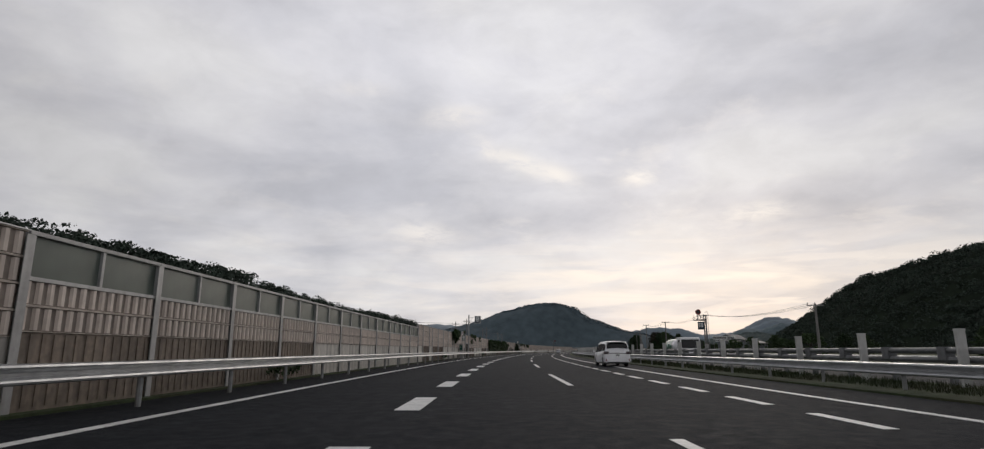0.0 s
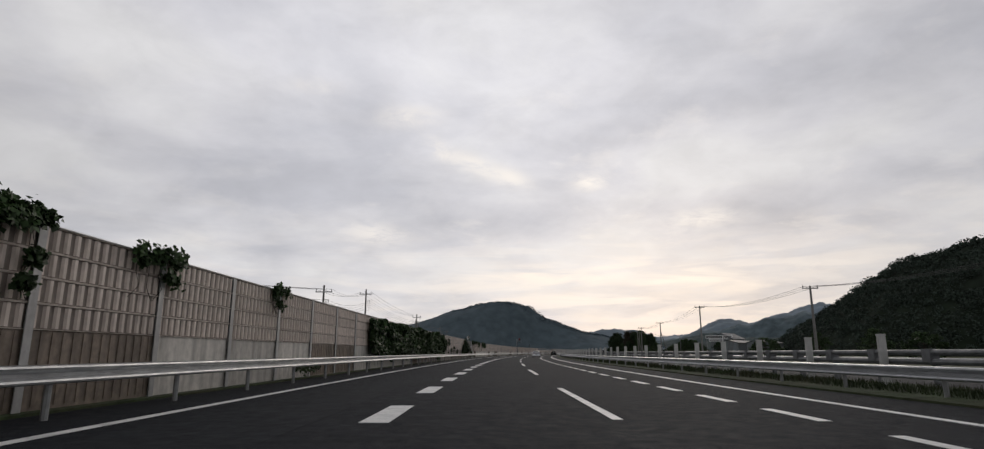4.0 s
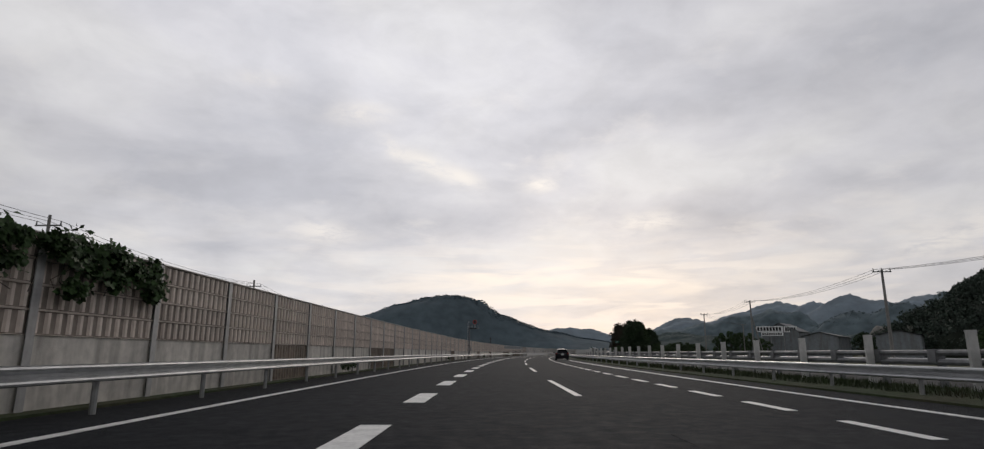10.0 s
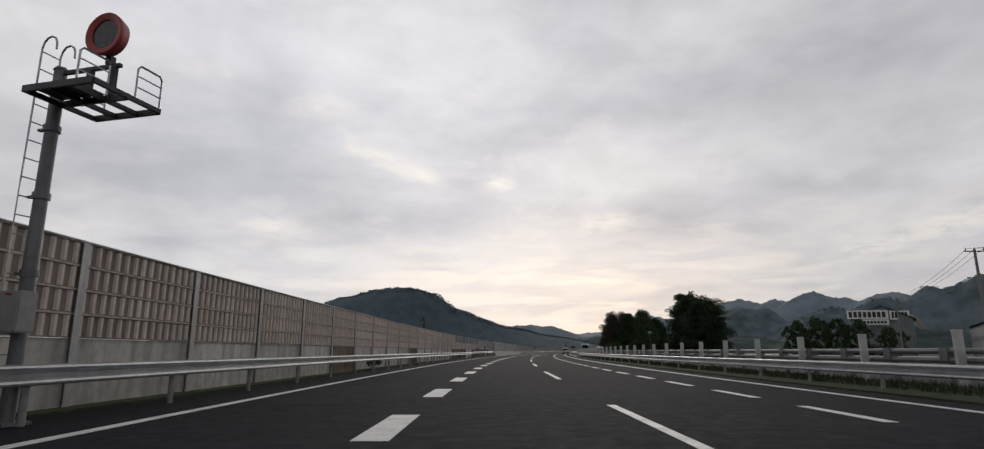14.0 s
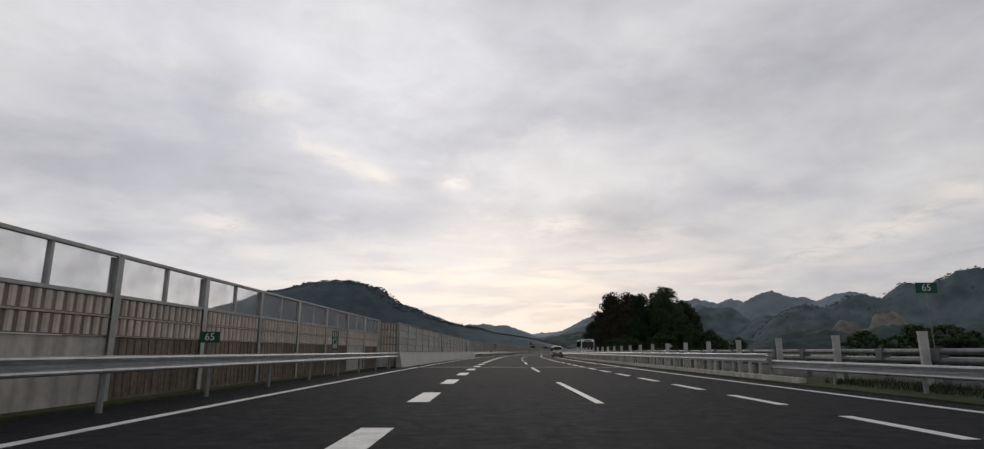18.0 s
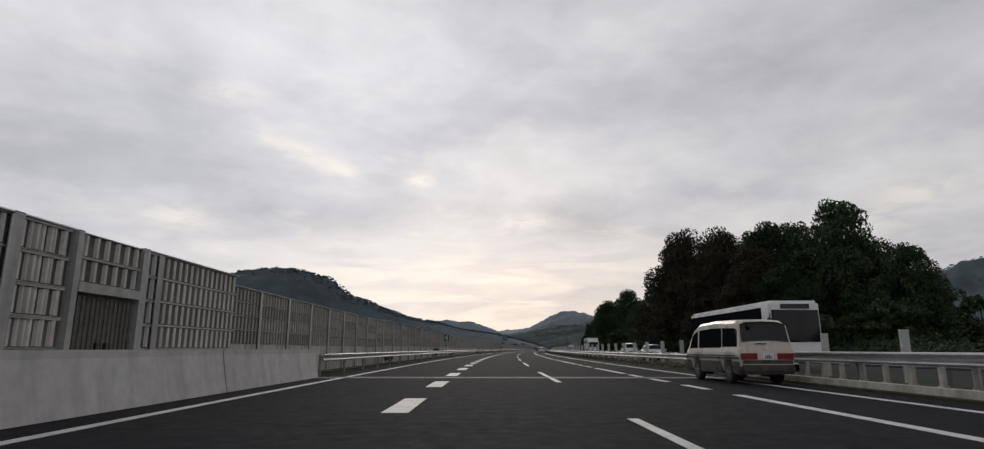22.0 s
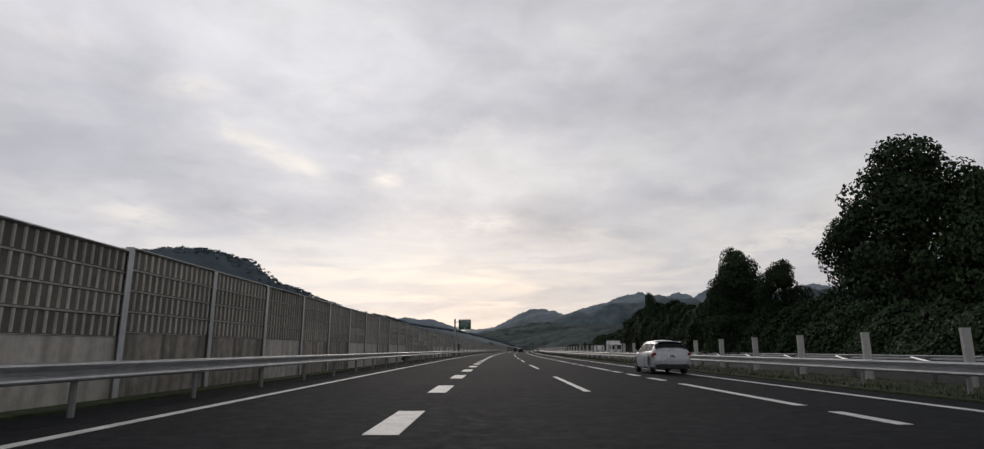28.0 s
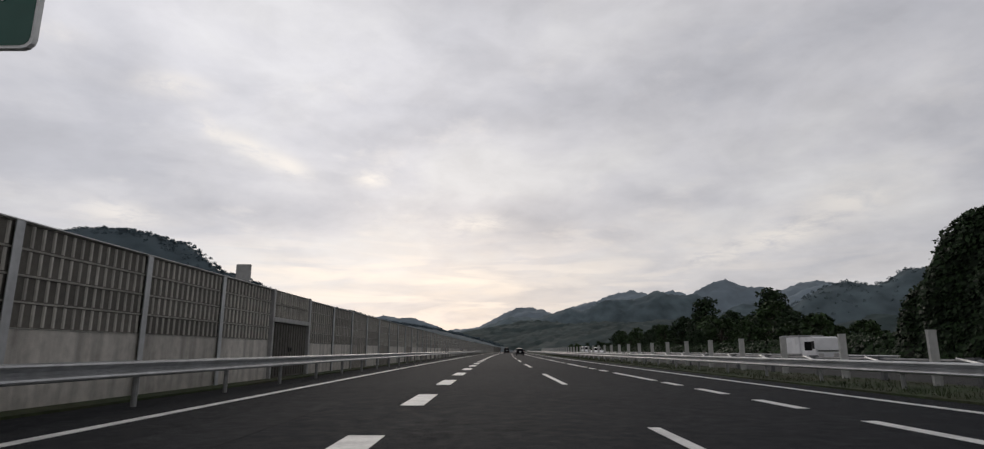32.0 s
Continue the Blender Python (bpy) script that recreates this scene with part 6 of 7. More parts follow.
# matching plates across the median
for s, z, tx in ((440.8, 4.7, ("65",)),):
    small_plate(s, 25.2, z, 1.25, 0.62, "green distance sign beyond the opposite carriageway", M_GREEN, tx, 0.55)
ow = thing("warning_sign", "small pale diamond sign on a post at the far rail", "road sign", at(500, 24.8))
part("post", Build().tube((0, 0, 0), (0, 0, 1.9), 0.03, n=8).mesh("post", M_POST), ow)
part("diamond", Build().box(-0.27, 0.27, -0.02, 0.0, -0.27, 0.27, m=Matrix.Translation((0, 0, 1.9)) @ Matrix.Rotation(radians(45), 4, "Y")).mesh("diamond", M_POST), ow)


# ---------- power lines ----------
def utility_pole(s, d, h, label, stay=False, arms=((0.25, 1.9),), frame_box=False, group="power line poles"):
    ob = thing("utility_pole", label, "utility pole", at(s, d), group=group)
    part("pole", Build().tube((0, 0, -0.4), (0, 0, h), 0.17, 0.1, 12).mesh("pole", M_POLE), ob)
    for drop, w in arms:
        arm = part("crossarm", Build().box(-w / 2, w / 2, -0.05, 0.05, h - drop - 0.1, h - drop).mesh("crossarm", M_STEEL_DARK), ob)
        for k in range(3):
            x = -w / 2 + 0.08 + k * (w - 0.16) / 2
            part("insulator", Build().tube((x, 0, h - drop), (x, 0, h - drop + 0.28), 0.05, 0.03, 8).mesh("insulator", M_LENS), arm)
    if frame_box:
        part("bracket_frame", Build().chain([(0, 0, h - 1.6), (0.55, 0, h - 1.6), (0.55, 0, h - 3.1), (0, 0, h - 3.1)], 0.04, 6).tube((0.3, 0, h - 1.75), (0.3, 0, h - 1.9), 0.05).tube((0.3, 0, h - 2.3), (0.3, 0, h - 2.45), 0.05).mesh("bracket_frame", M_STEEL_DARK), ob)
    if stay:
        part("stay", Build().tube((0, 0, h * 0.75), (1.8, 0.3, -0.3), 0.09, 0.09, 8).mesh("stay", M_POLE), ob)
    return ob


LEFT_POLES = [(156.5, -19.6, 8.4), (178, -20.4, 10.2), (226.5, -22.2, 9.6), (265.3, -31.3, 10.5), (297.5, -31.0, 9.8), (345, -40, 10.5)]
for s, d, h in LEFT_POLES:
    utility_pole(s, d, h, "concrete utility pole with crossarms and wires", arms=((0.7, 1.9),), frame_box=True, stay=(s == 225.5))
RIGHT_POLES = [(66, 32.3, 5.9), (115, 33.4, 7.5), (156, 33.4, 8.0), (199, 33.6, 9.0), (243, 34.9, 8.3), (282, 35.3, 8.6), (325, 38.0, 9.2), (369, 41.0, 9.8), (420, 62, 9.6)]
for i, (s, d, h) in enumerate(RIGHT_POLES):
    utility_pole(s, d, h, "slim utility pole beyond the opposite carriageway", stay=(i in (4, 6)), arms=((0.15, 1.7),), group="power line poles across the road")


def wires(label, poles, lines, sag):
    ob = thing("power_lines", label, "power lines")
    for (s0, d0, h0), (s1, d1, h1) in zip(poles[:-1], poles[1:]):
        for dx, drop in lines:
            a, b = Vector(spot(s0, d0 + dx, h0 - drop)), Vector(spot(s1, d1 + dx, h1 - drop))
            pts = []
            for k in range(13):
                u = k / 12
                p = a.lerp(b, u)
                p.z -= sag * 4 * u * (1 - u)
                pts.append(p)
            part("wire", Build().chain(pts, 0.016, 5).mesh("wire", M_WIRE), ob)


wires("black overhead wires sagging between poles", [(118, -62, 10)] + LEFT_POLES, ((-0.85, 0.45), (0.0, 0.45), (0.85, 0.45), (0.5, 1.65), (0.5, 1.95), (0.5, 2.25), (0.5, 2.6)), 0.7)
wires("thin overhead wires across the valley side", RIGHT_POLES, ((-0.7, 0.0), (0.0, 0.0), (0.7, 0.0)), 0.8)
st = thing("bare_pole", "old service pole with rungs behind the barrier", "utility pole", at(386.5, -10.5))
part("pole", Build().tube((0, 0, 0), (0.25, 0, 4.9), 0.12, 0.1, 10).mesh("pole", M_DARK_METAL), st)
part("rungs", Build().box(-0.35, 0.4, -0.04, 0.04, 4.5, 4.58).box(-0.3, 0.35, -0.04, 0.04, 4.1, 4.16).box(-0.4, 0.1, -0.04, 0.04, 4.75, 4.8).box(0.05, 0.3, -0.15, 0.15, 4.6, 4.95).mesh("rungs", M_DARK_METAL), st)

# ---------- works buildings across the valley ----------
M_SHED = material("grey_shed_metal", (0.16, 0.18, 0.19), 0.6, vary=0.15, grain=1.5, stain=0.5, stain_colour=(0.09, 0.08, 0.07), stain_scale=0.4, streak=True)
M_ROOF = material("dark_roof", (0.07, 0.075, 0.08), 0.6, vary=0.2, grain=2)


def shed(s, d, turn, w, l, h, rise, label, name="works_shed", bays=6):
    ob = thing(name, label, "building", at(s, d, -0.35, turn))
    wl_ = Build().box(-w / 2, w / 2, -l / 2, l / 2, 0, h)
    for y in (-l / 2, l / 2):
        wl_.face([(-w / 2, y, h), (w / 2, y, h), (0, y, h + rise)])
    part("wall", wl_.mesh("wall", M_SHED), ob)
    e = 0.5
    rf = Build()
    for sx in (-1, 1):
        rf.face([(0, -l / 2 - e, h + rise + 0.12), (0, l / 2 + e, h + rise + 0.12), (sx * (w / 2 + e), l / 2 + e, h - 0.1), (sx * (w / 2 + e), -l / 2 - e, h - 0.1)])
        rf.face([(0, -l / 2 - e, h + rise - 0.02), (0, l / 2 + e, h + rise - 0.02), (sx * (w / 2 + e), l / 2 + e, h - 0.24), (sx * (w / 2 + e), -l / 2 - e, h - 0.24)])
    part("roof", rf.mesh("roof", M_ROOF), ob)
    for k in range(bays):
        y = -l / 2 + (k + 0.5) * l / bays
        wd = part("window", Build().box(-w / 2 - 0.06, -w / 2, y - 0.8, y + 0.8, h * 0.5, h * 0.5 + 1.0).mesh("window", M_POST), ob)
        part("pane", Build().box(-w / 2 - 0.075, -w / 2 - 0.062, y - 0.7, y + 0.7, h * 0.5 + 0.1, h * 0.5 + 0.9).mesh("pane", M_LENS), wd)
    return ob


shed(487, 92, -28, 13, 18, 9.4, 3.2, "grey gabled works building with a white lettered board")
shed(440, 92, -28, 10, 26, 6.4, 1.2, "long low grey works shed")
shed(408, 100, -28, 10, 22, 6.0, 1.1, "low grey corrugated shed")
bd = thing("roof_board", "white board with dark lettering bars on posts before the works", "signboard", at(476.8, 86.2))
for x0, x1, z0, z1, bars, inset in ((-7.3, 2.3, 8.9, 11.0, 8, 0.35), (-5.6, 2.3, 7.4, 8.75, 9, 0.3), (2.7, 7.3, 8.7, 10.9, 5, 0.4)):
    pn = part("panel", Build().box(x0, x1, 0, 0.15, z0, z1).mesh("panel", M_WHITE), bd)
    step = (x1 - x0 - 2 * inset) / bars
    for k in range(bars):
        part("bar", Build().box(x0 + inset + k * step, x0 + inset + (k + 0.72) * step, -0.04, -0.01, z0 + 0.35, z1 - 0.35).mesh("bar", M_LENS), pn)
for x in (-6.8, -2.2, 2.5, 6.9):
    part("leg", Build().tube((x, 0.3, -0.4), (x, 0.3, 10.6), 0.12).mesh("leg", M_STEEL_DARK), bd)
# ---------- vehicles ----------
def car_paint(name, colour, metal=0.0, rough=0.28):
    return material(name, colour, rough, metal, vary=0.05, grain=2.5, coat=0.12, spec=0.3, stain=0.15, stain_colour=tuple(c * 0.7 for c in colour), stain_scale=1.5)


P_WHITE = car_paint("white_paint", (0.85, 0.85, 0.86))
P_PEARL = car_paint("pearl_white_paint", (0.83, 0.84, 0.86))
P_BLACK = material("black_paint", (0.008, 0.008, 0.010), 0.18, vary=0.05, grain=2.5, spec=0.09)
P_SILVER = car_paint("silver_paint", (0.5, 0.52, 0.56), 0.3)
P_BEIGE = car_paint("champagne_paint", (0.52, 0.48, 0.43), 0.15)
P_LOWER = car_paint("dark_two_tone_paint", (0.085, 0.078, 0.073), 0.2)
P_BLUE = car_paint("blue_paint", (0.03, 0.075, 0.30))
P_TEAL = car_paint("teal_paint", (0.03, 0.24, 0.34))
P_GREEN = car_paint("green_tank_paint", (0.01, 0.13, 0.075))
M_CARGLASS = bpy.data.materials.new("tinted_glass")
M_CARGLASS.use_nodes = True
gn, gl = M_CARGLASS.node_tree.nodes, M_CARGLASS.node_tree.links
gn.remove(gn["Principled BSDF"])
tint, sheen, blend = gn.new("ShaderNodeBsdfDiffuse"), gn.new("ShaderNodeBsdfGlossy"), gn.new("ShaderNodeMixShader")
tint.inputs[0].default_value, sheen.inputs["Roughness"].default_value, blend.inputs[0].default_value = (0.006, 0.007, 0.008, 1), 0.06, 0.035
gl.new(tint.outputs[0], blend.inputs[1])
gl.new(sheen.outputs[0], blend.inputs[2])
gl.new(blend.outputs[0], gn["Material Output"].inputs[0])
M_RUBBER = material("tyre_rubber", (0.02, 0.02, 0.02), 0.85, vary=0.15, grain=20)
M_RIM = material("alloy_rim", (0.17, 0.17, 0.18), 0.4, 0.3, vary=0.08, grain=10)
M_TRIM = material("black_plastic", (0.02, 0.02, 0.021), 0.55, vary=0.1, grain=12)
M_TAIL = material("red_lamp_lens", (0.22, 0.012, 0.012), 0.15, vary=0.05, grain=20, coat=0.5)
M_CLEAR = material("clear_lamp_lens", (0.6, 0.58, 0.57), 0.12, vary=0.06, grain=20, coat=0.5)
M_SMOKED = material("smoked_lamp_lens", (0.05, 0.035, 0.038), 0.12, vary=0.05, grain=20, coat=0.4)
M_CHROME = material("chrome", (0.6, 0.6, 0.6), 0.12, 1.0, vary=0.03, grain=10)


class Shell:
    """A car body lofted through stations (y, underside, belt, roof, half width, roof half width), rear first."""

    def __init__(self, rows, axles, wheel, crown=0.03):
        self.rows, self.crown, self.axles, self.wheel, self.arch = np.array(rows, dtype=float), crown, axles, wheel, wheel * 1.13

    def half(self, u):
        i = min(int(u), len(self.rows) - 2)
        f = u - i
        y, zb, zl, zr, w, wr = self.rows[i] * (1 - f) + self.rows[i + 1] * f
        zb *= 0.98
        for yw in self.axles:
            if abs(y - yw) < self.arch:
                zb = max(zb, self.wheel + math.sqrt(self.arch ** 2 - (y - yw) ** 2))
        edge = zl + (zr - zl) * 0.88
        return [(0, y, zb), (w * 0.82, y, zb), (w * 0.96, y, zb + 0.08), (w, y, zb + (zl - zb) * 0.45), (w * 0.985, y, zl - 0.05), (w * 0.965, y, zl),
                (wr + (w - wr) * 0.06, y, edge), (wr * 0.88, y, zr - 0.012), (wr * 0.45, y, zr + self.crown * 0.7), (0, y, zr + self.crown)]

    def ring(self, u):
        h = self.half(u)
        return h + [(-x, y, z) for x, y, z in reversed(h[1:-1])]

    def body(self, mat):
        b = Build()
        us = np.linspace(0, len(self.rows) - 1, (len(self.rows) - 1) * 6 + 1)
        ends = [yw + side * (self.arch + gap) for yw in self.axles for side in (-1, 1) for gap in (-0.004, 0.004)]
        round_ys = [yw + self.arch * math.cos(math.pi * k / 14) for yw in self.axles for k in range(1, 14)]
        us = sorted(set(us.tolist()) | set(np.interp(ends + round_ys, self.rows[:, 0], np.arange(len(self.rows))).tolist()))
        rings = [self.ring(u) for u in us]
        b.sweep(rings)
        n = len(rings[0])
        b.f += [tuple(range(n)), tuple(range(len(b.v) - n, len(b.v)))]
        b.m += [0, 0]
        me = fix_normals(b.mesh("body", mat, smooth=True))
        me.set_sharp_from_angle(angle=radians(32))
        return me

    def side_pt(self, u, f, side, off=0.012):
        h = self.half(u)
        a, b = Vector(h[5]), Vector(h[6])
        p = a.lerp(b, f)
        p.x = (p.x + off) * side
        p.z += off * 0.3
        return p

    def side_glass(self, u0, u1, side, lo=0.06, hi=0.9, rake0=0.0, rake1=0.0, mat=None):
        b = Build()
        n = 8
        rows = []
        for k in range(n + 1):
            f = k / n
            rows.append([self.side_pt(u0 + rake0 * g + (u1 - rake1 * g - u0 - rake0 * g) * f, lo + (hi - lo) * g, side) for g in (0, 0.5, 1)])
        b.sweep(rows, closed=False)
        me = b.mesh("side_window", mat or M_CARGLASS)
        return me

    def top_pt(self, u, x, off=0.012):
        h = self.half(u)
        pts = [h[6], h[7], h[8], h[9]]
        xs = [p[0] for p in pts][::-1]
        zs = [p[2] for p in pts][::-1]
        ax = abs(x) * xs[-1]
        return Vector((math.copysign(ax, x), h[0][1], float(np.interp(ax, xs, zs))))

    def end_glass(self, u0, u1, w=0.9, lift=(0, 0, 0.0), name="rear_window", mat=None):
        b = Build()
        rows = []
        for k in range(7):
            u = u0 + (u1 - u0) * k / 6
            rows.append([self.top_pt(u, x) + Vector(lift) for x in np.linspace(-w, w, 9)])
        b.sweep(rows, closed=False)
        me = b.mesh(name, mat or M_CARGLASS, smooth=True)
        return me


def wheel_meshes(r, width):
    t = Build()
    prof = [(0, r * 0.62), (0.0, r * 0.93), (width * 0.12, r), (width * 0.88, r), (width, r * 0.93), (width, r * 0.62)]
    n = 28
    rings = []
    for k in range(n + 1):
        a = 2 * math.pi * k / n
        rings.append([(x, q * math.cos(a), q * math.sin(a)) for x, q in prof])
    t.sweep(rings, closed=False)
    rim = Build()
    rim.tube((width - 0.024, 0, 0), (width - 0.014, 0, 0), r * 0.63, r * 0.63, 28, 1)
    for k in range(5):
        m = Matrix.Rotation(2 * math.pi * k / 5, 4, "X")
        rim.box(width - 0.014, width + 0.006, -0.04, 0.04, 0.0, r * 0.62, m=m)
    rings = []
    for k in range(29):
        a = 2 * math.pi * k / 28
        rings.append([(x, q * math.cos(a), q * math.sin(a)) for x, q in ((width - 0.014, r * 0.64), (width + 0.008, r * 0.64), (width + 0.008, r * 0.585), (width - 0.014, r * 0.585))])
    rim.sweep(rings)
    rim.tube((width - 0.014, 0, 0), (width + 0.01, 0, 0), 0.06, 0.05, 12)
    return fix_normals(t.mesh("tyre", M_RUBBER, smooth=True)), fix_normals(rim.mesh("rim", M_RIM, M_TRIM))


def add_wheels(ob, half_w, ys, r, width=0.2, cut=False):
    """Four wheels; cut: the body has open arches, which get dark liners behind the wheels."""
    ty, rm = wheel_meshes(r, width)
    if cut:
        half_w -= 0.035
    # dark disc stands in for the shaded opening of an uncut arch
    disc = Build().tube((0, 0, 0), (0.004, 0, 0), r * 1.14, r * 1.14, 24).mesh("arch", M_TRIM)
    for y in ys:
        for side in (-1, 1):
            m = Matrix.Translation((side * (half_w - width - 0.005), y, r)) @ (Matrix.Identity(4) if side > 0 else Matrix.Rotation(math.pi, 4, "Z"))
            t = part("wheel", ty, ob, m)
            part("rim", rm, t)
            if cut:
                part("arch_liner", Build().box(min(side * 0.4, side * (half_w - width)), max(side * 0.4, side * (half_w - width)), y - r * 1.2, y + r * 1.2, 0.2, r * 2.14).mesh("arch_liner", M_TRIM), ob)
                continue
            part("wheel_arch", disc, ob, Matrix.Translation((side * (half_w + 0.004) - (0.004 if side < 0 else 0), y, r + 0.02)))


def number_plate(ob, y, z, face=-1):
    pl = part("number_plate", Build().box(-0.165, 0.165, y - 0.012, y + 0.012, z - 0.083, z + 0.083).mesh("number_plate", M_WHITE), ob)
    yy = y + face * 0.014
    for k in range(4):
        part("bar", Build().box(-0.09 + k * 0.06, -0.05 + k * 0.06, min(yy, yy + 0.002), max(yy, yy + 0.002), z - 0.055, z + 0.02).mesh("bar", M_LENS), pl)
    part("bar", Build().box(-0.08, 0.08, min(yy, yy + 0.002), max(yy, yy + 0.002), z + 0.035, z + 0.06).mesh("bar", M_LENS), pl)


def mirrors(ob, y, x, z, mat):
    for side in (-1, 1):
        b = Build().box(side * x if side > 0 else -x - 0.2, x + 0.2 if side > 0 else -x, y - 0.07, y + 0.07, z - 0.06, z + 0.09)
        me = b.mesh("wing_mirror", mat)
        bm = bmesh.new()
        bm.from_mesh(me)
        bmesh.ops.bevel(bm, geom=bm.edges[:], offset=0.03, segments=2, affect="EDGES")
        bm.to_mesh(me)
        bm.free()
        part("wing_mirror", me, ob)


def hatchback(label, m, name="hatchback_car"):
    """A sleek five-door hatchback with a split rear window and upright tail lamps."""
    ob = thing(name, label, "car", m)
    sh = Shell([(0.0, 0.36, 0.58, 0.6, 0.70, 0.66), (0.03, 0.30, 0.72, 0.74, 0.80, 0.74), (0.10, 0.26, 0.92, 0.96, 0.83, 0.74), (0.16, 0.25, 0.98, 1.14, 0.845, 0.68), (0.42, 0.23, 0.99, 1.25, 0.86, 0.62), (0.95, 0.21, 0.96, 1.38, 0.87, 0.60),
                (1.6, 0.2, 0.94, 1.46, 0.87, 0.59), (2.2, 0.2, 0.92, 1.47, 0.87, 0.58), (2.75, 0.2, 0.92, 1.38, 0.87, 0.60), (3.3, 0.2, 0.94, 1.15, 0.865, 0.66), (3.65, 0.21, 0.90, 0.96, 0.85, 0.72), (4.1, 0.23, 0.78, 0.82, 0.80, 0.66), (4.4, 0.28, 0.58, 0.62, 0.70, 0.55), (4.46, 0.32, 0.5, 0.52, 0.6, 0.5)], (0.92, 3.62), 0.31)
    part("body", sh.body(P_PEARL), ob)
    for side in (-1, 1):
        part("side_window", sh.side_glass(4.7, 6.35, side, 0.1, 0.86, 0.5, 0.1), ob)
        part("side_window", sh.side_glass(6.45, 8.7, side, 0.08, 0.86, 0.0, 0.55), ob)
        part("tail_lamp", soft_box("tail_lamp", side * 0.765 - 0.095, side * 0.765 + 0.095, 0.03, 0.36, 0.66, 1.03, M_CLEAR), ob)
        part("lamp_strip", soft_box("lamp_strip", side * 0.735 - 0.03, side * 0.735 + 0.03, 0.018, 0.2, 0.71, 1.0, M_TAIL, 0.01), ob)
        part("reflector", Build().box(side * 0.62 - 0.08, side * 0.62 + 0.08, 0.0, 0.02, 0.42, 0.46).mesh("reflector", M_TAIL), ob)
    part("rear_window", sh.end_glass(3.55, 4.95, 0.84, (0, 0.0, 0.02)), ob)
    part("lower_rear_window", Build().prism([(0.035, 0.90), (0.15, 1.11), (0.19, 1.11), (0.16, 0.90)], -0.64, 0.64).mesh("lower_rear_window", M_CARGLASS), ob)
    part("spoiler", soft_box("spoiler", -0.66, 0.66, 0.1, 0.34, 1.115, 1.16, M_TRIM, 0.015), ob)
    part("windscreen", sh.end_glass(8.1, 9.9, 0.9, (0, 0.0, 0.02), "windscreen"), ob)
    part("trim_strip", Build().box(-0.4, 0.4, 0.03, 0.06, 0.80, 0.825).mesh("trim_strip", M_CHROME), ob)
    part("badge", Build().tube((0, 0.03, 0.85), (0, 0.06, 0.85), 0.05, 0.05, 16).mesh("badge", M_CHROME), ob)
    part("bumper", soft_box("bumper", -0.845, 0.845, -0.03, 0.42, 0.36, 0.66, P_PEARL, 0.09), ob)
    part("lower_trim", soft_box("lower_trim", -0.7, 0.7, -0.005, 0.3, 0.24, 0.39, M_TRIM, 0.03), ob)
    part("aerial", Build().tube((0, 1.1, 1.42), (0, 0.98, 1.52), 0.03, 0.01, 8).mesh("aerial", M_TRIM), ob)
    part("wiper", Build().box(-0.3, 0.1, 0.5, 0.53, 1.3, 1.32).mesh("wiper", M_TRIM), ob)
    number_plate(ob, 0.015, 0.70)
    mirrors(ob, 3.0, 0.86, 0.98, P_PEARL)
    add_wheels(ob, 0.872, (0.92, 3.62), 0.31, cut=True)
    return ob


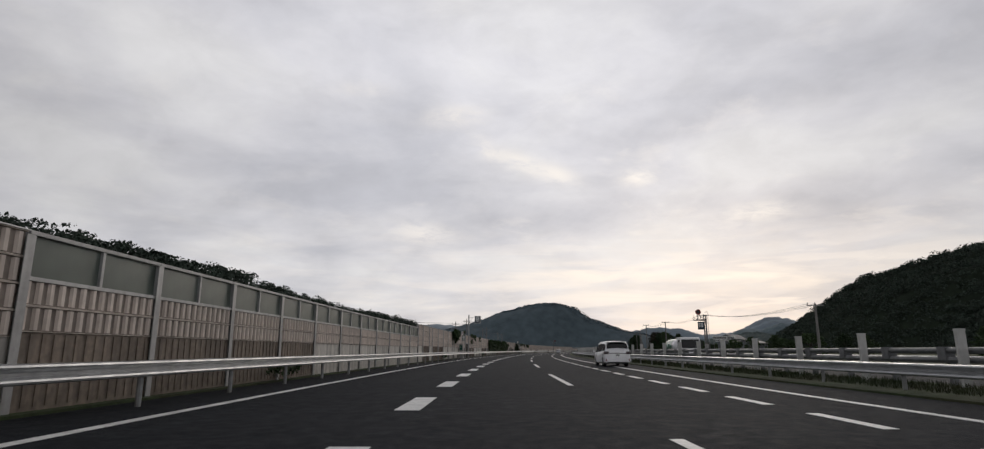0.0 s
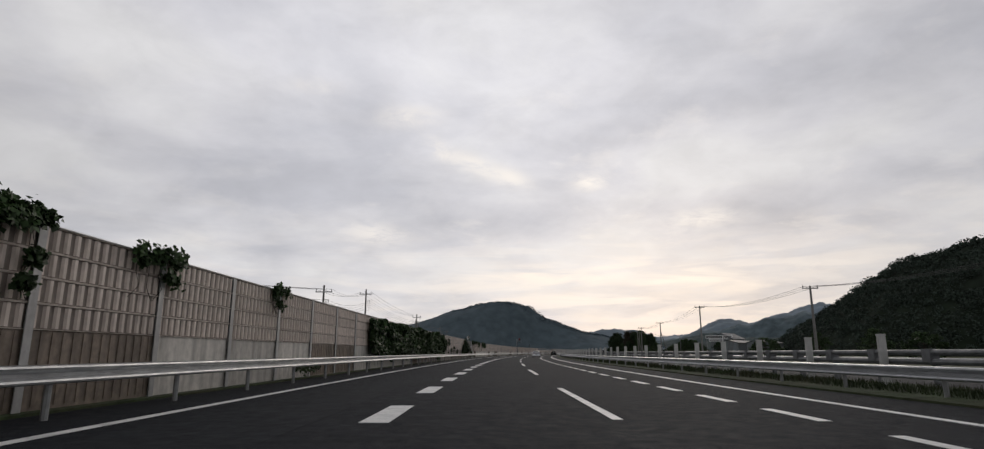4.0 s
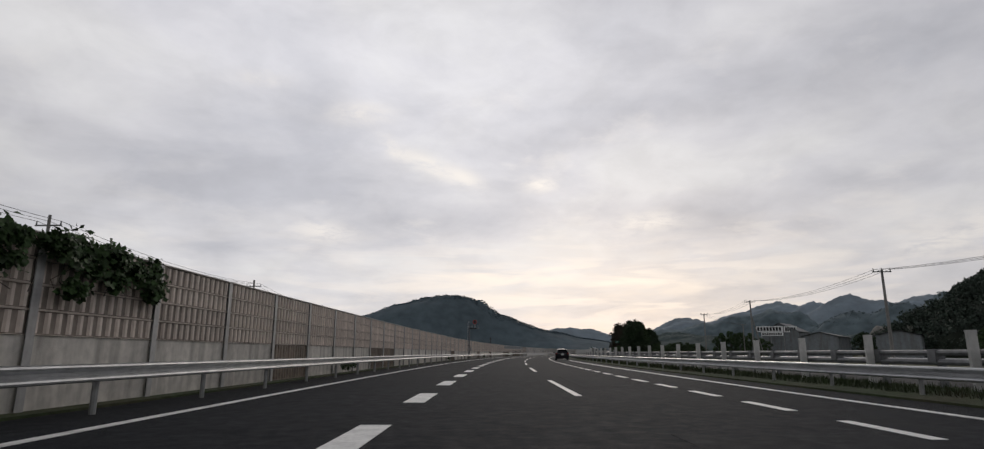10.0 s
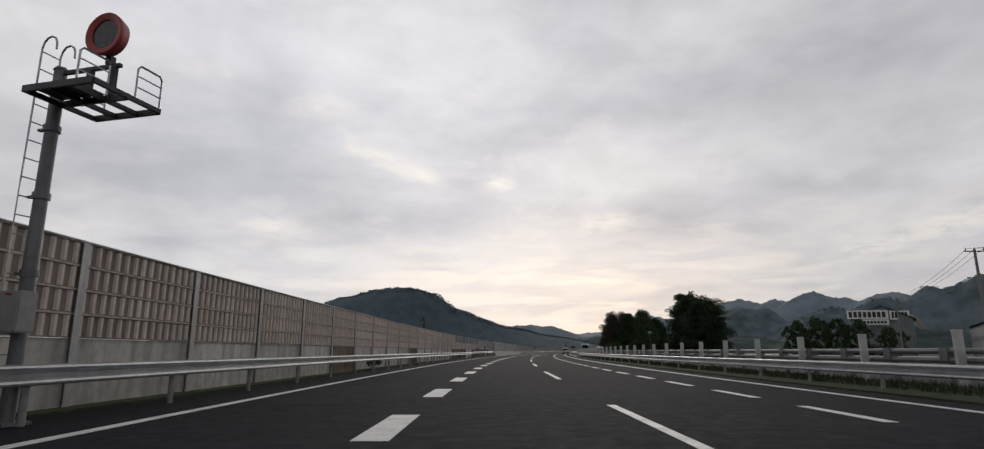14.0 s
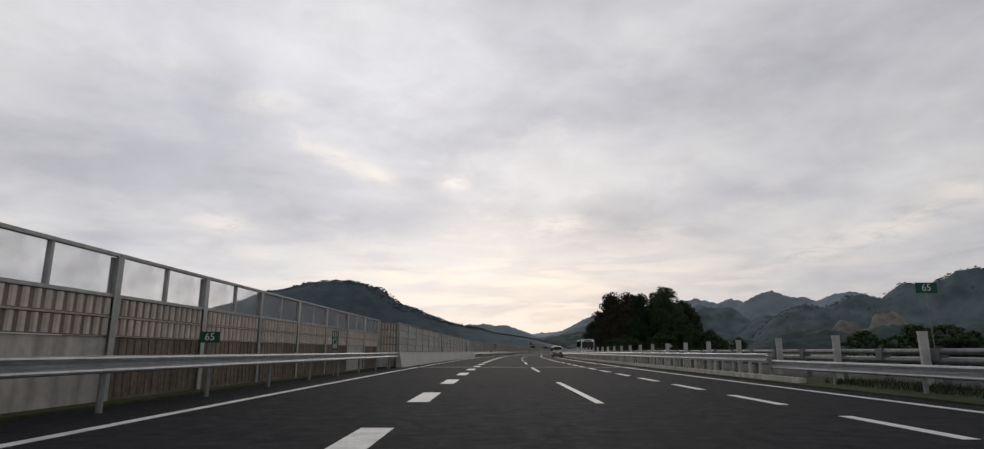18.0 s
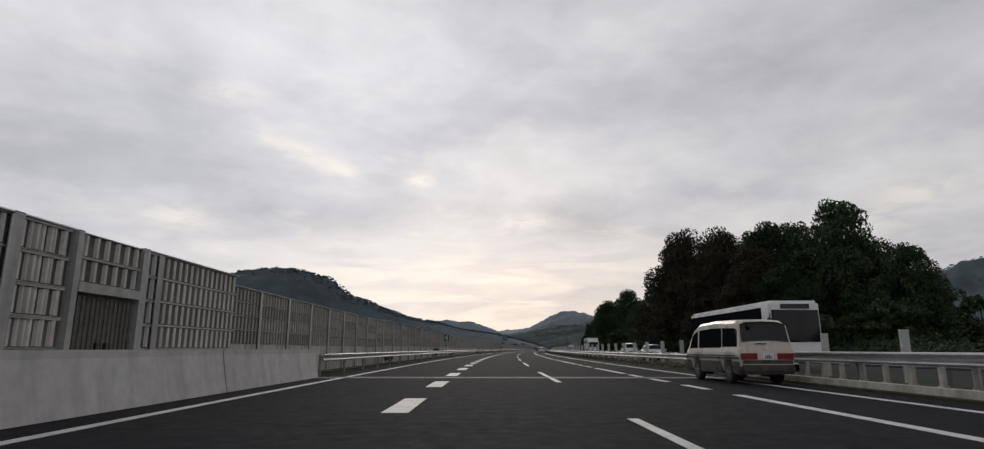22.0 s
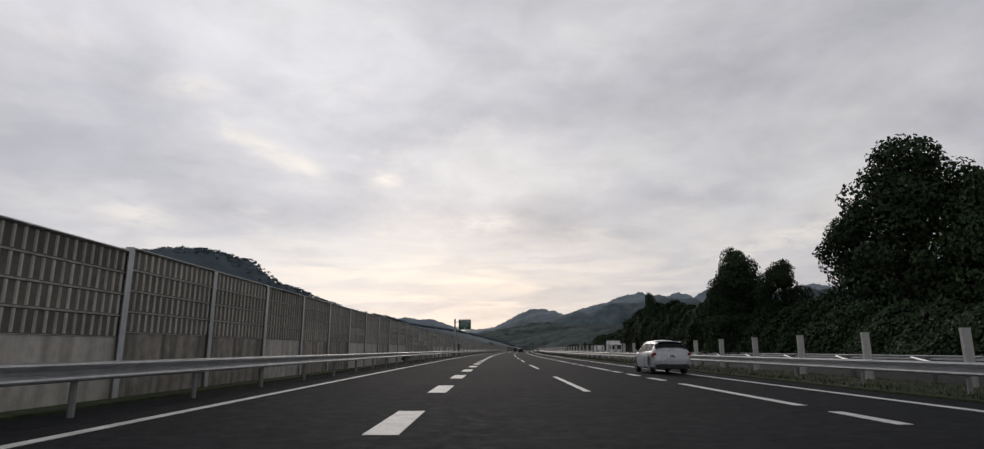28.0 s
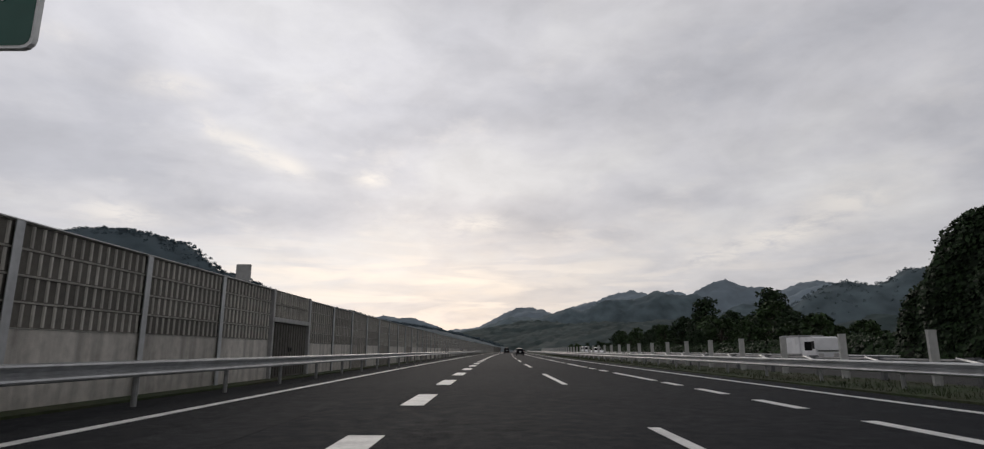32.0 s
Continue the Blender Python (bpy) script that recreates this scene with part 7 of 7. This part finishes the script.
def small_hatch(label, m, paint, name="small_car"):
    """A short rounded five-door car."""
    ob = thing(name, label, "car", m)
    sh = Shell([(0.0, 0.36, 0.6, 0.62, 0.68, 0.64), (0.04, 0.28, 0.84, 0.87, 0.80, 0.72), (0.12, 0.25, 0.94, 1.05, 0.83, 0.68), (0.3, 0.23, 0.96, 1.33, 0.845, 0.58), (0.6, 0.22, 0.95, 1.41, 0.85, 0.57), (1.6, 0.2, 0.92, 1.46, 0.85, 0.57), (2.1, 0.2, 0.91, 1.44, 0.85, 0.57),
                (2.6, 0.2, 0.91, 1.30, 0.85, 0.6), (3.05, 0.2, 0.92, 1.05, 0.84, 0.66), (3.35, 0.22, 0.86, 0.92, 0.82, 0.68), (3.8, 0.25, 0.7, 0.74, 0.74, 0.6), (4.0, 0.3, 0.5, 0.54, 0.6, 0.5)], (0.78, 3.3), 0.295)
    part("body", sh.body(paint), ob)
    for side in (-1, 1):
        part("side_window", sh.side_glass(3.4, 4.75, side, 0.12, 0.86, 0.35, 0.05), ob)
        part("side_window", sh.side_glass(4.85, 7.6, side, 0.08, 0.86, 0.0, 0.7), ob)
        part("tail_lamp", soft_box("tail_lamp", side * 0.755 - 0.09, side * 0.755 + 0.09, 0.02, 0.34, 0.70, 0.92, M_TAIL), ob)
        part("lamp_strip", soft_box("lamp_strip", side * 0.75 - 0.07, side * 0.75 + 0.07, 0.008, 0.2, 0.74, 0.80, M_CLEAR, 0.01), ob)
        part("window_surround", soft_box("window_surround", side * 0.62 - 0.05, side * 0.62 + 0.05, 0.14, 0.32, 0.98, 1.3, M_TRIM, 0.02), ob)
    part("rear_window", sh.end_glass(2.2, 3.1, 0.88, (0, -0.02, 0.02)), ob)
    part("windscreen", sh.end_glass(6.6, 8.3, 0.9, (0, 0, 0.02), "windscreen"), ob)
    part("spoiler", soft_box("spoiler", -0.55, 0.55, 0.2, 0.5, 1.385, 1.42, paint, 0.012), ob)
    part("bumper", soft_box("bumper", -0.82, 0.82, -0.03, 0.34, 0.37, 0.62, paint, 0.07), ob)
    part("lower_trim", soft_box("lower_trim", -0.72, 0.72, -0.035, 0.2, 0.25, 0.42, M_TRIM, 0.03), ob)
    number_plate(ob, 0.015, 0.76)
    mirrors(ob, 2.75, 0.84, 0.96, paint)
    add_wheels(ob, 0.852, (0.78, 3.3), 0.295, cut=True)
    return ob


def people_carrier(label, m, paint, name="minivan"):
    """A tall luxury people carrier with wraparound tail lamps."""
    ob = thing(name, label, "minivan", m)
    sh = Shell([(0.0, 0.36, 0.7, 0.72, 0.8, 0.76), (0.03, 0.3, 0.98, 1.0, 0.88, 0.82), (0.07, 0.27, 1.10, 1.30, 0.905, 0.80), (0.2, 0.25, 1.12, 1.78, 0.92, 0.74), (0.45, 0.24, 1.12, 1.88, 0.925, 0.74), (1.4, 0.22, 1.10, 1.93, 0.925, 0.74), (2.6, 0.22, 1.08, 1.93, 0.925, 0.74), (3.3, 0.22, 1.06, 1.82, 0.925, 0.73),
                (3.8, 0.22, 1.05, 1.48, 0.92, 0.75), (4.15, 0.23, 1.03, 1.14, 0.905, 0.8), (4.6, 0.25, 0.95, 1.0, 0.87, 0.78), (4.88, 0.3, 0.72, 0.78, 0.78, 0.68), (4.93, 0.36, 0.6, 0.62, 0.7, 0.6)], (0.95, 3.95), 0.35)
    part("body", sh.body(paint), ob)
    for side in (-1, 1):
        part("side_window", sh.side_glass(3.25, 4.6, side, 0.08, 0.86, 0.12, 0.0), ob)
        part("side_window", sh.side_glass(4.65, 6.3, side, 0.05, 0.86), ob)
        part("side_window", sh.side_glass(6.4, 8.6, side, 0.05, 0.84, 0.0, 0.75), ob)
        part("tail_lamp", soft_box("tail_lamp", side * 0.76 - 0.17, side * 0.76 + 0.17, -0.01, 0.42, 0.90, 1.14, M_SMOKED, 0.04), ob)
        for zz in (0.965, 1.03):
            part("lamp_strip", soft_box("lamp_strip", side * 0.72 - 0.17, side * 0.72 + 0.17, -0.018, 0.1, zz, zz + 0.022, M_CLEAR, 0.008), ob)
        part("pillar_trim", sh.side_glass(2.45, 3.3, side, 0.1, 0.88), ob)
        part("reflector", Build().box(side * 0.8 - 0.03, side * 0.8 + 0.03, -0.045, -0.02, 0.42, 0.58).mesh("reflector", M_TAIL), ob)
    part("rear_window", sh.end_glass(2.15, 3.3, 0.92, (0, -0.025, 0.0)), ob)
    part("windscreen", sh.end_glass(7.2, 8.9, 0.92, (0, 0, 0.02), "windscreen"), ob)
    part("spoiler", soft_box("spoiler", -0.66, 0.66, 0.02, 0.42, 1.84, 1.9, paint, 0.02), ob)
    part("trim_strip", Build().box(-0.6, 0.6, -0.012, 0.06, 0.98, 1.04).mesh("trim_strip", M_CHROME), ob)
    part("bumper", soft_box("bumper", -0.91, 0.91, -0.04, 0.45, 0.30, 0.70, paint, 0.08), ob)
    part("lower_trim", soft_box("lower_trim", -0.74, 0.74, -0.02, 0.2, 0.23, 0.34, M_TRIM, 0.03), ob)
    number_plate(ob, -0.01, 0.86)
    mirrors(ob, 3.75, 0.92, 1.14, paint)
    add_wheels(ob, 0.927, (0.95, 3.95), 0.35, 0.23, cut=True)
    return ob


def suv(label, m):
    """A large black crossover with roof rails."""
    ob = thing("suv", label, "car", m)
    sh = Shell([(0.0, 0.42, 0.72, 0.74, 0.78, 0.72), (0.04, 0.36, 0.98, 1.02, 0.88, 0.78), (0.14, 0.32, 1.10, 1.2, 0.92, 0.74), (0.5, 0.3, 1.12, 1.52, 0.94, 0.62), (0.85, 0.28, 1.10, 1.62, 0.945, 0.62), (1.8, 0.26, 1.06, 1.68, 0.945, 0.62), (2.5, 0.26, 1.04, 1.66, 0.945, 0.62), (3.0, 0.26, 1.04, 1.50, 0.945, 0.64),
                (3.5, 0.27, 1.05, 1.2, 0.94, 0.7), (3.85, 0.28, 1.02, 1.08, 0.92, 0.76), (4.5, 0.3, 0.92, 0.96, 0.86, 0.7), (4.82, 0.36, 0.68, 0.72, 0.74, 0.6), (4.89, 0.42, 0.6, 0.62, 0.68, 0.55)], (0.98, 3.78), 0.37)
    part("body", sh.body(P_BLACK), ob)
    for side in (-1, 1):
        part("side_window", sh.side_glass(3.3, 5.0, side, 0.1, 0.84, 0.4, 0.05), ob)
        part("side_window", sh.side_glass(5.1, 7.9, side, 0.08, 0.84, 0.0, 0.7), ob)
        part("tail_lamp", soft_box("tail_lamp", side * 0.78 - 0.12, side * 0.78 + 0.12, 0.02, 0.34, 0.92, 1.08, M_TAIL, 0.04), ob)
        part("lamp_strip", soft_box("lamp_strip", side * 0.6 - 0.12, side * 0.6 + 0.12, 0.02, 0.2, 0.95, 1.02, M_CLEAR, 0.03), ob)
        part("roof_rail", Build().chain([(side * 0.6, 0.9, 1.64), (side * 0.6, 1.1, 1.72), (side * 0.6, 2.4, 1.73), (side * 0.6, 2.7, 1.62)], 0.018, 6).mesh("roof_rail", M_TRIM), ob)
        part("window_trim", Build().chain([sh.side_pt(3.2 + 0.45 * k, 0.0, side, 0.016) for k in range(11)], 0.012, 5).mesh("window_trim", M_CHROME), ob)
    part("rear_window", sh.end_glass(2.25, 3.1, 0.9, (0, -0.03, 0.02)), ob)
    part("windscreen", sh.end_glass(6.9, 8.6, 0.9, (0, 0, 0.02), "windscreen"), ob)
    part("spoiler", soft_box("spoiler", -0.58, 0.58, 0.3, 0.72, 1.575, 1.62, P_BLACK, 0.015), ob)
    part("trim_strip", Build().box(-0.5, 0.5, 0.0, 0.06, 0.96, 0.99).mesh("trim_strip", M_CHROME), ob)
    part("badge", Build().tube((0, 0.02, 1.06), (0, 0.08, 1.06), 0.06, 0.06, 16).mesh("badge", M_CHROME), ob)
    part("bumper", soft_box("bumper", -0.90, 0.90, -0.04, 0.45, 0.24, 0.74, P_BLACK, 0.08), ob)
    number_plate(ob, 0.0, 0.86)
    mirrors(ob, 3.25, 0.94, 1.1, P_BLACK)
    add_wheels(ob, 0.947, (0.98, 3.78), 0.37, 0.24, cut=True)
    return ob


def box_van(label, m):
    """A boxy forward-control passenger van in two colours."""
    ob = thing("van", label, "van", m)
    sh = Shell([(0.0, 0.45, 0.78, 0.8, 0.78, 0.75), (0.03, 0.36, 1.0, 1.02, 0.82, 0.78), (0.06, 0.34, 1.06, 1.14, 0.838, 0.80), (0.2, 0.33, 1.06, 1.84, 0.845, 0.75), (0.42, 0.32, 1.06, 1.93, 0.845, 0.75), (2.0, 0.3, 1.05, 1.98, 0.845, 0.75), (3.4, 0.3, 1.05, 1.93, 0.845, 0.74), (3.85, 0.3, 1.05, 1.74, 0.845, 0.74), (4.25, 0.3, 1.05, 1.28, 0.84, 0.76), (4.5, 0.32, 0.98, 1.04, 0.82, 0.74), (4.68, 0.4, 0.7, 0.74, 0.76, 0.68), (4.7, 0.45, 0.6, 0.62, 0.7, 0.6)], (0.95, 3.55), 0.33)
    part("body", sh.body(P_BEIGE), ob)
    for y0, y1 in ((0.06, 0.56), (1.34, 3.16), (3.94, 4.55)):
        part("lower_body", soft_box("lower_body", -0.858, 0.858, y0, y1, 0.30, 0.72, P_LOWER, 0.04), ob)
    part("lower_band", soft_box("lower_band", -0.858, 0.858, 0.06, 4.55, 0.715, 0.84, P_LOWER, 0.03), ob)
    for side in (-1, 1):
        part("side_window", sh.side_glass(3.2, 4.55, side, 0.08, 0.82, 0.05), ob)
        part("side_window", sh.side_glass(4.6, 5.9, side, 0.05, 0.82), ob)
        part("side_window", sh.side_glass(6.0, 7.9, side, 0.05, 0.82, 0.0, 0.65), ob)
        part("tail_lamp", soft_box("tail_lamp", side * 0.55 - 0.26, side * 0.55 + 0.26, -0.01, 0.12, 0.72, 0.93, M_TAIL, 0.02), ob)
        part("side_strip", Build().box(side * 0.866 - 0.008, side * 0.866 + 0.008, 0.3, 4.3, 0.84, 0.87).mesh("side_strip", M_TRIM), ob)
    part("rear_window", sh.end_glass(2.2, 3.2, 0.93, (0, -0.025, 0.0)), ob)
    part("windscreen", sh.end_glass(6.7, 8.6, 0.92, (0, 0, 0.02), "windscreen"), ob)
    part("bumper", soft_box("bumper", -0.84, 0.84, -0.06, 0.2, 0.36, 0.58, P_LOWER, 0.05), ob)
    part("tail_panel", soft_box("tail_panel", -0.78, 0.78, -0.005, 0.08, 0.6, 0.74, P_LOWER, 0.015), ob)
    part("wiper", Build().box(-0.32, 0.02, 0.02, 0.045, 1.2, 1.225).mesh("wiper", M_TRIM), ob)
    part("under_mirror", soft_box("under_mirror", -0.5, -0.36, 0.0, 0.1, 1.66, 1.82, M_TRIM), ob)
    number_plate(ob, -0.02, 0.82)
    mirrors(ob, 4.1, 0.845, 1.2, M_TRIM)
    add_wheels(ob, 0.855, (0.95, 3.55), 0.33, 0.2, cut=True)
    return ob


hatchback("pearl white five-door hatchback standing in the third lane", at(220.0, 4.82, 0, 1.5) @ Matrix.Diagonal((1, 1, 0.93, 1)))
people_carrier("white tall minivan standing in the fast lane", at(41.2, 7.6, 0, 1.5) @ Matrix.Diagonal((0.95, 1, 0.86, 1)), P_WHITE)
suv("black crossover standing in the fast lane", at(311.0, 7.35) @ Matrix.Diagonal((1, 1, 0.94, 1)))
box_van("champagne and brown passenger van in the fast lane", at(513.6, 8.45, 0, 2.5))
small_hatch("silver compact hatchback in the fast lane", at(656.9, 7.65, 0, 0.7), P_SILVER)
small_hatch("dark compact car far ahead in the third lane", at(846, 3.9), P_BLACK)
small_hatch("white compact car far ahead in the third lane", at(900, 3.9), P_WHITE)
people_carrier("dark tall minivan far ahead in the second lane", at(930, 0.4), P_BLACK)
people_carrier("white minivan coming along the opposite carriageway", at(592, 19.3, 0.02, 180), P_WHITE)
small_hatch("silver compact car on the opposite carriageway", at(556, 15.0, 0.02, 180), P_SILVER)
small_hatch("white compact car far along the opposite carriageway", at(820, 15.5, 0.02, 180), P_WHITE)
people_carrier("white minivan far along the opposite carriageway", at(868, 19.5, 0.02, 180), P_WHITE)


def coach(label, m):
    """A white touring coach with blue lower panels; local y points to its tail."""
    ob = thing("coach", label, "bus", m)
    part("body", soft_box("body", -1.23, 1.23, 0, 12, 0.32, 3.35, P_WHITE, 0.14), ob)
    for side in (-1, 1):
        part("lower_panel", Build().box(side * 1.235 - 0.01, side * 1.235 + 0.01, 0.5, 11.95, 0.36, 1.22).mesh("lower_panel", P_BLUE), ob)
        part("stripe", Build().prism([(0.6, 1.9), (9.5, 1.9), (11.5, 1.83), (6.0, 1.45), (0.6, 1.4)], side * 1.235 - 0.009, side * 1.235 + 0.009).mesh("stripe", P_TEAL), ob)
        for k in range(6):
            y0 = 0.9 + k * 1.83
            part("side_window", soft_box("side_window", side * 1.235 - 0.015, side * 1.235 + 0.015, y0, y0 + 1.8, 1.95, 3.05, M_CARGLASS, 0.012), ob)
        part("side_mirror", soft_box("side_mirror", side * 1.45 - 0.1, side * 1.45 + 0.1, -0.5, -0.38, 2.0, 2.5, M_TRIM), ob)
        part("mirror_arm", Build().tube((side * 1.2, 0.05, 2.7), (side * 1.45, -0.44, 2.5), 0.025, n=6).mesh("mirror_arm", M_TRIM), ob)
        part("headlamp", soft_box("headlamp", side * 0.9 - 0.2, side * 0.9 + 0.2, -0.03, 0.06, 0.7, 0.92, M_CLEAR), ob)
    part("windscreen", soft_box("windscreen", -1.12, 1.12, -0.02, 0.06, 1.35, 2.9, M_CARGLASS, 0.02), ob)
    part("destination_panel", Build().box(-0.7, 0.7, -0.028, -0.02, 2.95, 3.18).mesh("destination_panel", M_LENS), ob)
    part("rear_window", soft_box("rear_window", -1.0, 1.0, 11.94, 12.02, 2.0, 3.0, M_CARGLASS, 0.02), ob)
    part("grille", Build().box(1.228, 1.25, 9.6, 10.6, 0.5, 1.0).box(-1.25, -1.228, 9.6, 10.6, 0.5, 1.0).mesh("grille", M_TRIM), ob)
    add_wheels(ob, 1.235, (2.6, 8.9), 0.5, 0.3)
    return ob


BACKWARD = Matrix.Rotation(math.pi, 4, "Z")
coach("white touring coach with blue and teal panels", at(524.5, 14.75, 0.02))


def lorry(label, m, l, h, cab_h, width=2.4, base=1.0, marks=True, cab_mat=None, box_mat=None):
    """A box lorry; local y points to its tail."""
    ob = thing("lorry", label, "lorry", m)
    w = width / 2
    cab = Build().prism([(0.0, 0.5), (0.0, 1.1), (0.18, cab_h - 0.1), (0.4, cab_h), (1.75, cab_h), (1.75, 0.5)], -w + 0.05, w - 0.05).mesh("cab", cab_mat or P_WHITE)
    part("cab", fix_normals(cab), ob)
    part("windscreen", Build().prism([(-0.015, cab_h * 0.52), (0.14, cab_h - 0.25), (0.2, cab_h - 0.25), (0.05, cab_h * 0.52)], -w + 0.16, w - 0.16).mesh("windscreen", M_CARGLASS), ob)
    for side in (-1, 1):
        part("side_window", Build().box(side * (w - 0.045) - 0.01, side * (w - 0.045) + 0.01, 0.4, 1.3, cab_h * 0.55, cab_h - 0.3).mesh("side_window", M_CARGLASS), ob)
        part("headlamp", soft_box("headlamp", side * (w - 0.35) - 0.16, side * (w - 0.35) + 0.16, -0.03, 0.05, 0.65, 0.85, M_CLEAR, 0.02), ob)
        part("side_mirror", soft_box("side_mirror", side * (w + 0.12) - 0.07, side * (w + 0.12) + 0.07, -0.1, 0.0, cab_h * 0.6, cab_h * 0.85, M_TRIM, 0.02), ob)
    part("bumper", soft_box("bumper", -w + 0.05, w - 0.05, -0.08, 0.2, 0.35, 0.62, M_TRIM, 0.03), ob)
    part("chassis", Build().box(-w * 0.6, w * 0.6, 1.0, l - 0.1, 0.55, base - 0.02).mesh("chassis", M_TRIM), ob)
    bx = part("cargo_box", soft_box("cargo_box", -w, w, 1.85, l, base, h, box_mat or P_WHITE, 0.04), ob)
    part("box_rail", Build().box(-w - 0.012, w + 0.012, 1.83, l + 0.01, base + 0.02, base + 0.12).box(-w - 0.012, w + 0.012, 1.83, l + 0.01, h - 0.1, h - 0.02).mesh("box_rail", M_STEEL), bx)
    if marks:
        n, y0 = 5, l - 0.9
        for k in range(5):
            part("mark", Build().box(-w - 0.016, -w - 0.004, y0 - k * 0.42 - 0.3, y0 - k * 0.42, h - 1.3, h - 0.6).mesh("mark", M_RED), bx)
        for k in range(10):
            part("mark", Build().box(-w - 0.016, -w - 0.004, y0 - 2.5 - k * 0.46 - 0.34, y0 - 2.5 - k * 0.46, h - 1.3, h - 0.6).mesh("mark", M_LENS), bx)
    add_wheels(ob, w, (1.0, l - 1.6), 0.42 if h > 2.6 else 0.32, 0.26)
    return ob


lorry("long white box lorry with red and black lettering bars", at(638.5, 19.4, 0.02), 12.0, 3.65, 2.9)
lorry("small white refrigerated lorry", at(734.5, 19.5, 0.02), 5.2, 2.6, 2.05, 1.85, 0.8, False)
lorry("small white delivery lorry on the far lane", at(757.0, 20.0, 0.02), 4.4, 1.95, 1.85, 1.6, 0.7, False)

tk = lorry("tank lorry with a green and white tank", at(68.0, 19.6, 0.02), 2.9, 1.3, 2.45, 2.2, 0.9, False)
tank = Build()
for y0, y1 in ((2.1, 4.6),):
    n = 24
    tank.sweep([[(1.0 * math.cos(2 * math.pi * k / n) * q, y, 1.55 + 0.82 * math.sin(2 * math.pi * k / n) * q) for k in range(n)] for y, q in ((y0 - 0.12, 0.6), (y0, 1), (y1, 1))])
part("tank_front", fix_normals(tank.mesh("tank_front", P_WHITE, smooth=True)), tk)
tank = Build()
tank.sweep([[(1.0 * math.cos(2 * math.pi * k / 24) * q, y, 1.55 + 0.82 * math.sin(2 * math.pi * k / 24) * q) for k in range(24)] for y, q in ((4.6, 1), (8.2, 1), (8.4, 0.7), (8.42, 0.05))])
part("tank_rear", fix_normals(tank.mesh("tank_rear", P_GREEN, smooth=True)), tk)
part("frame", Build().box(-0.7, 0.7, 2.6, 8.2, 0.55, 0.8).mesh("frame", M_TRIM), tk)
add_wheels(tk, 1.05, (5.6, 6.8), 0.45, 0.26)
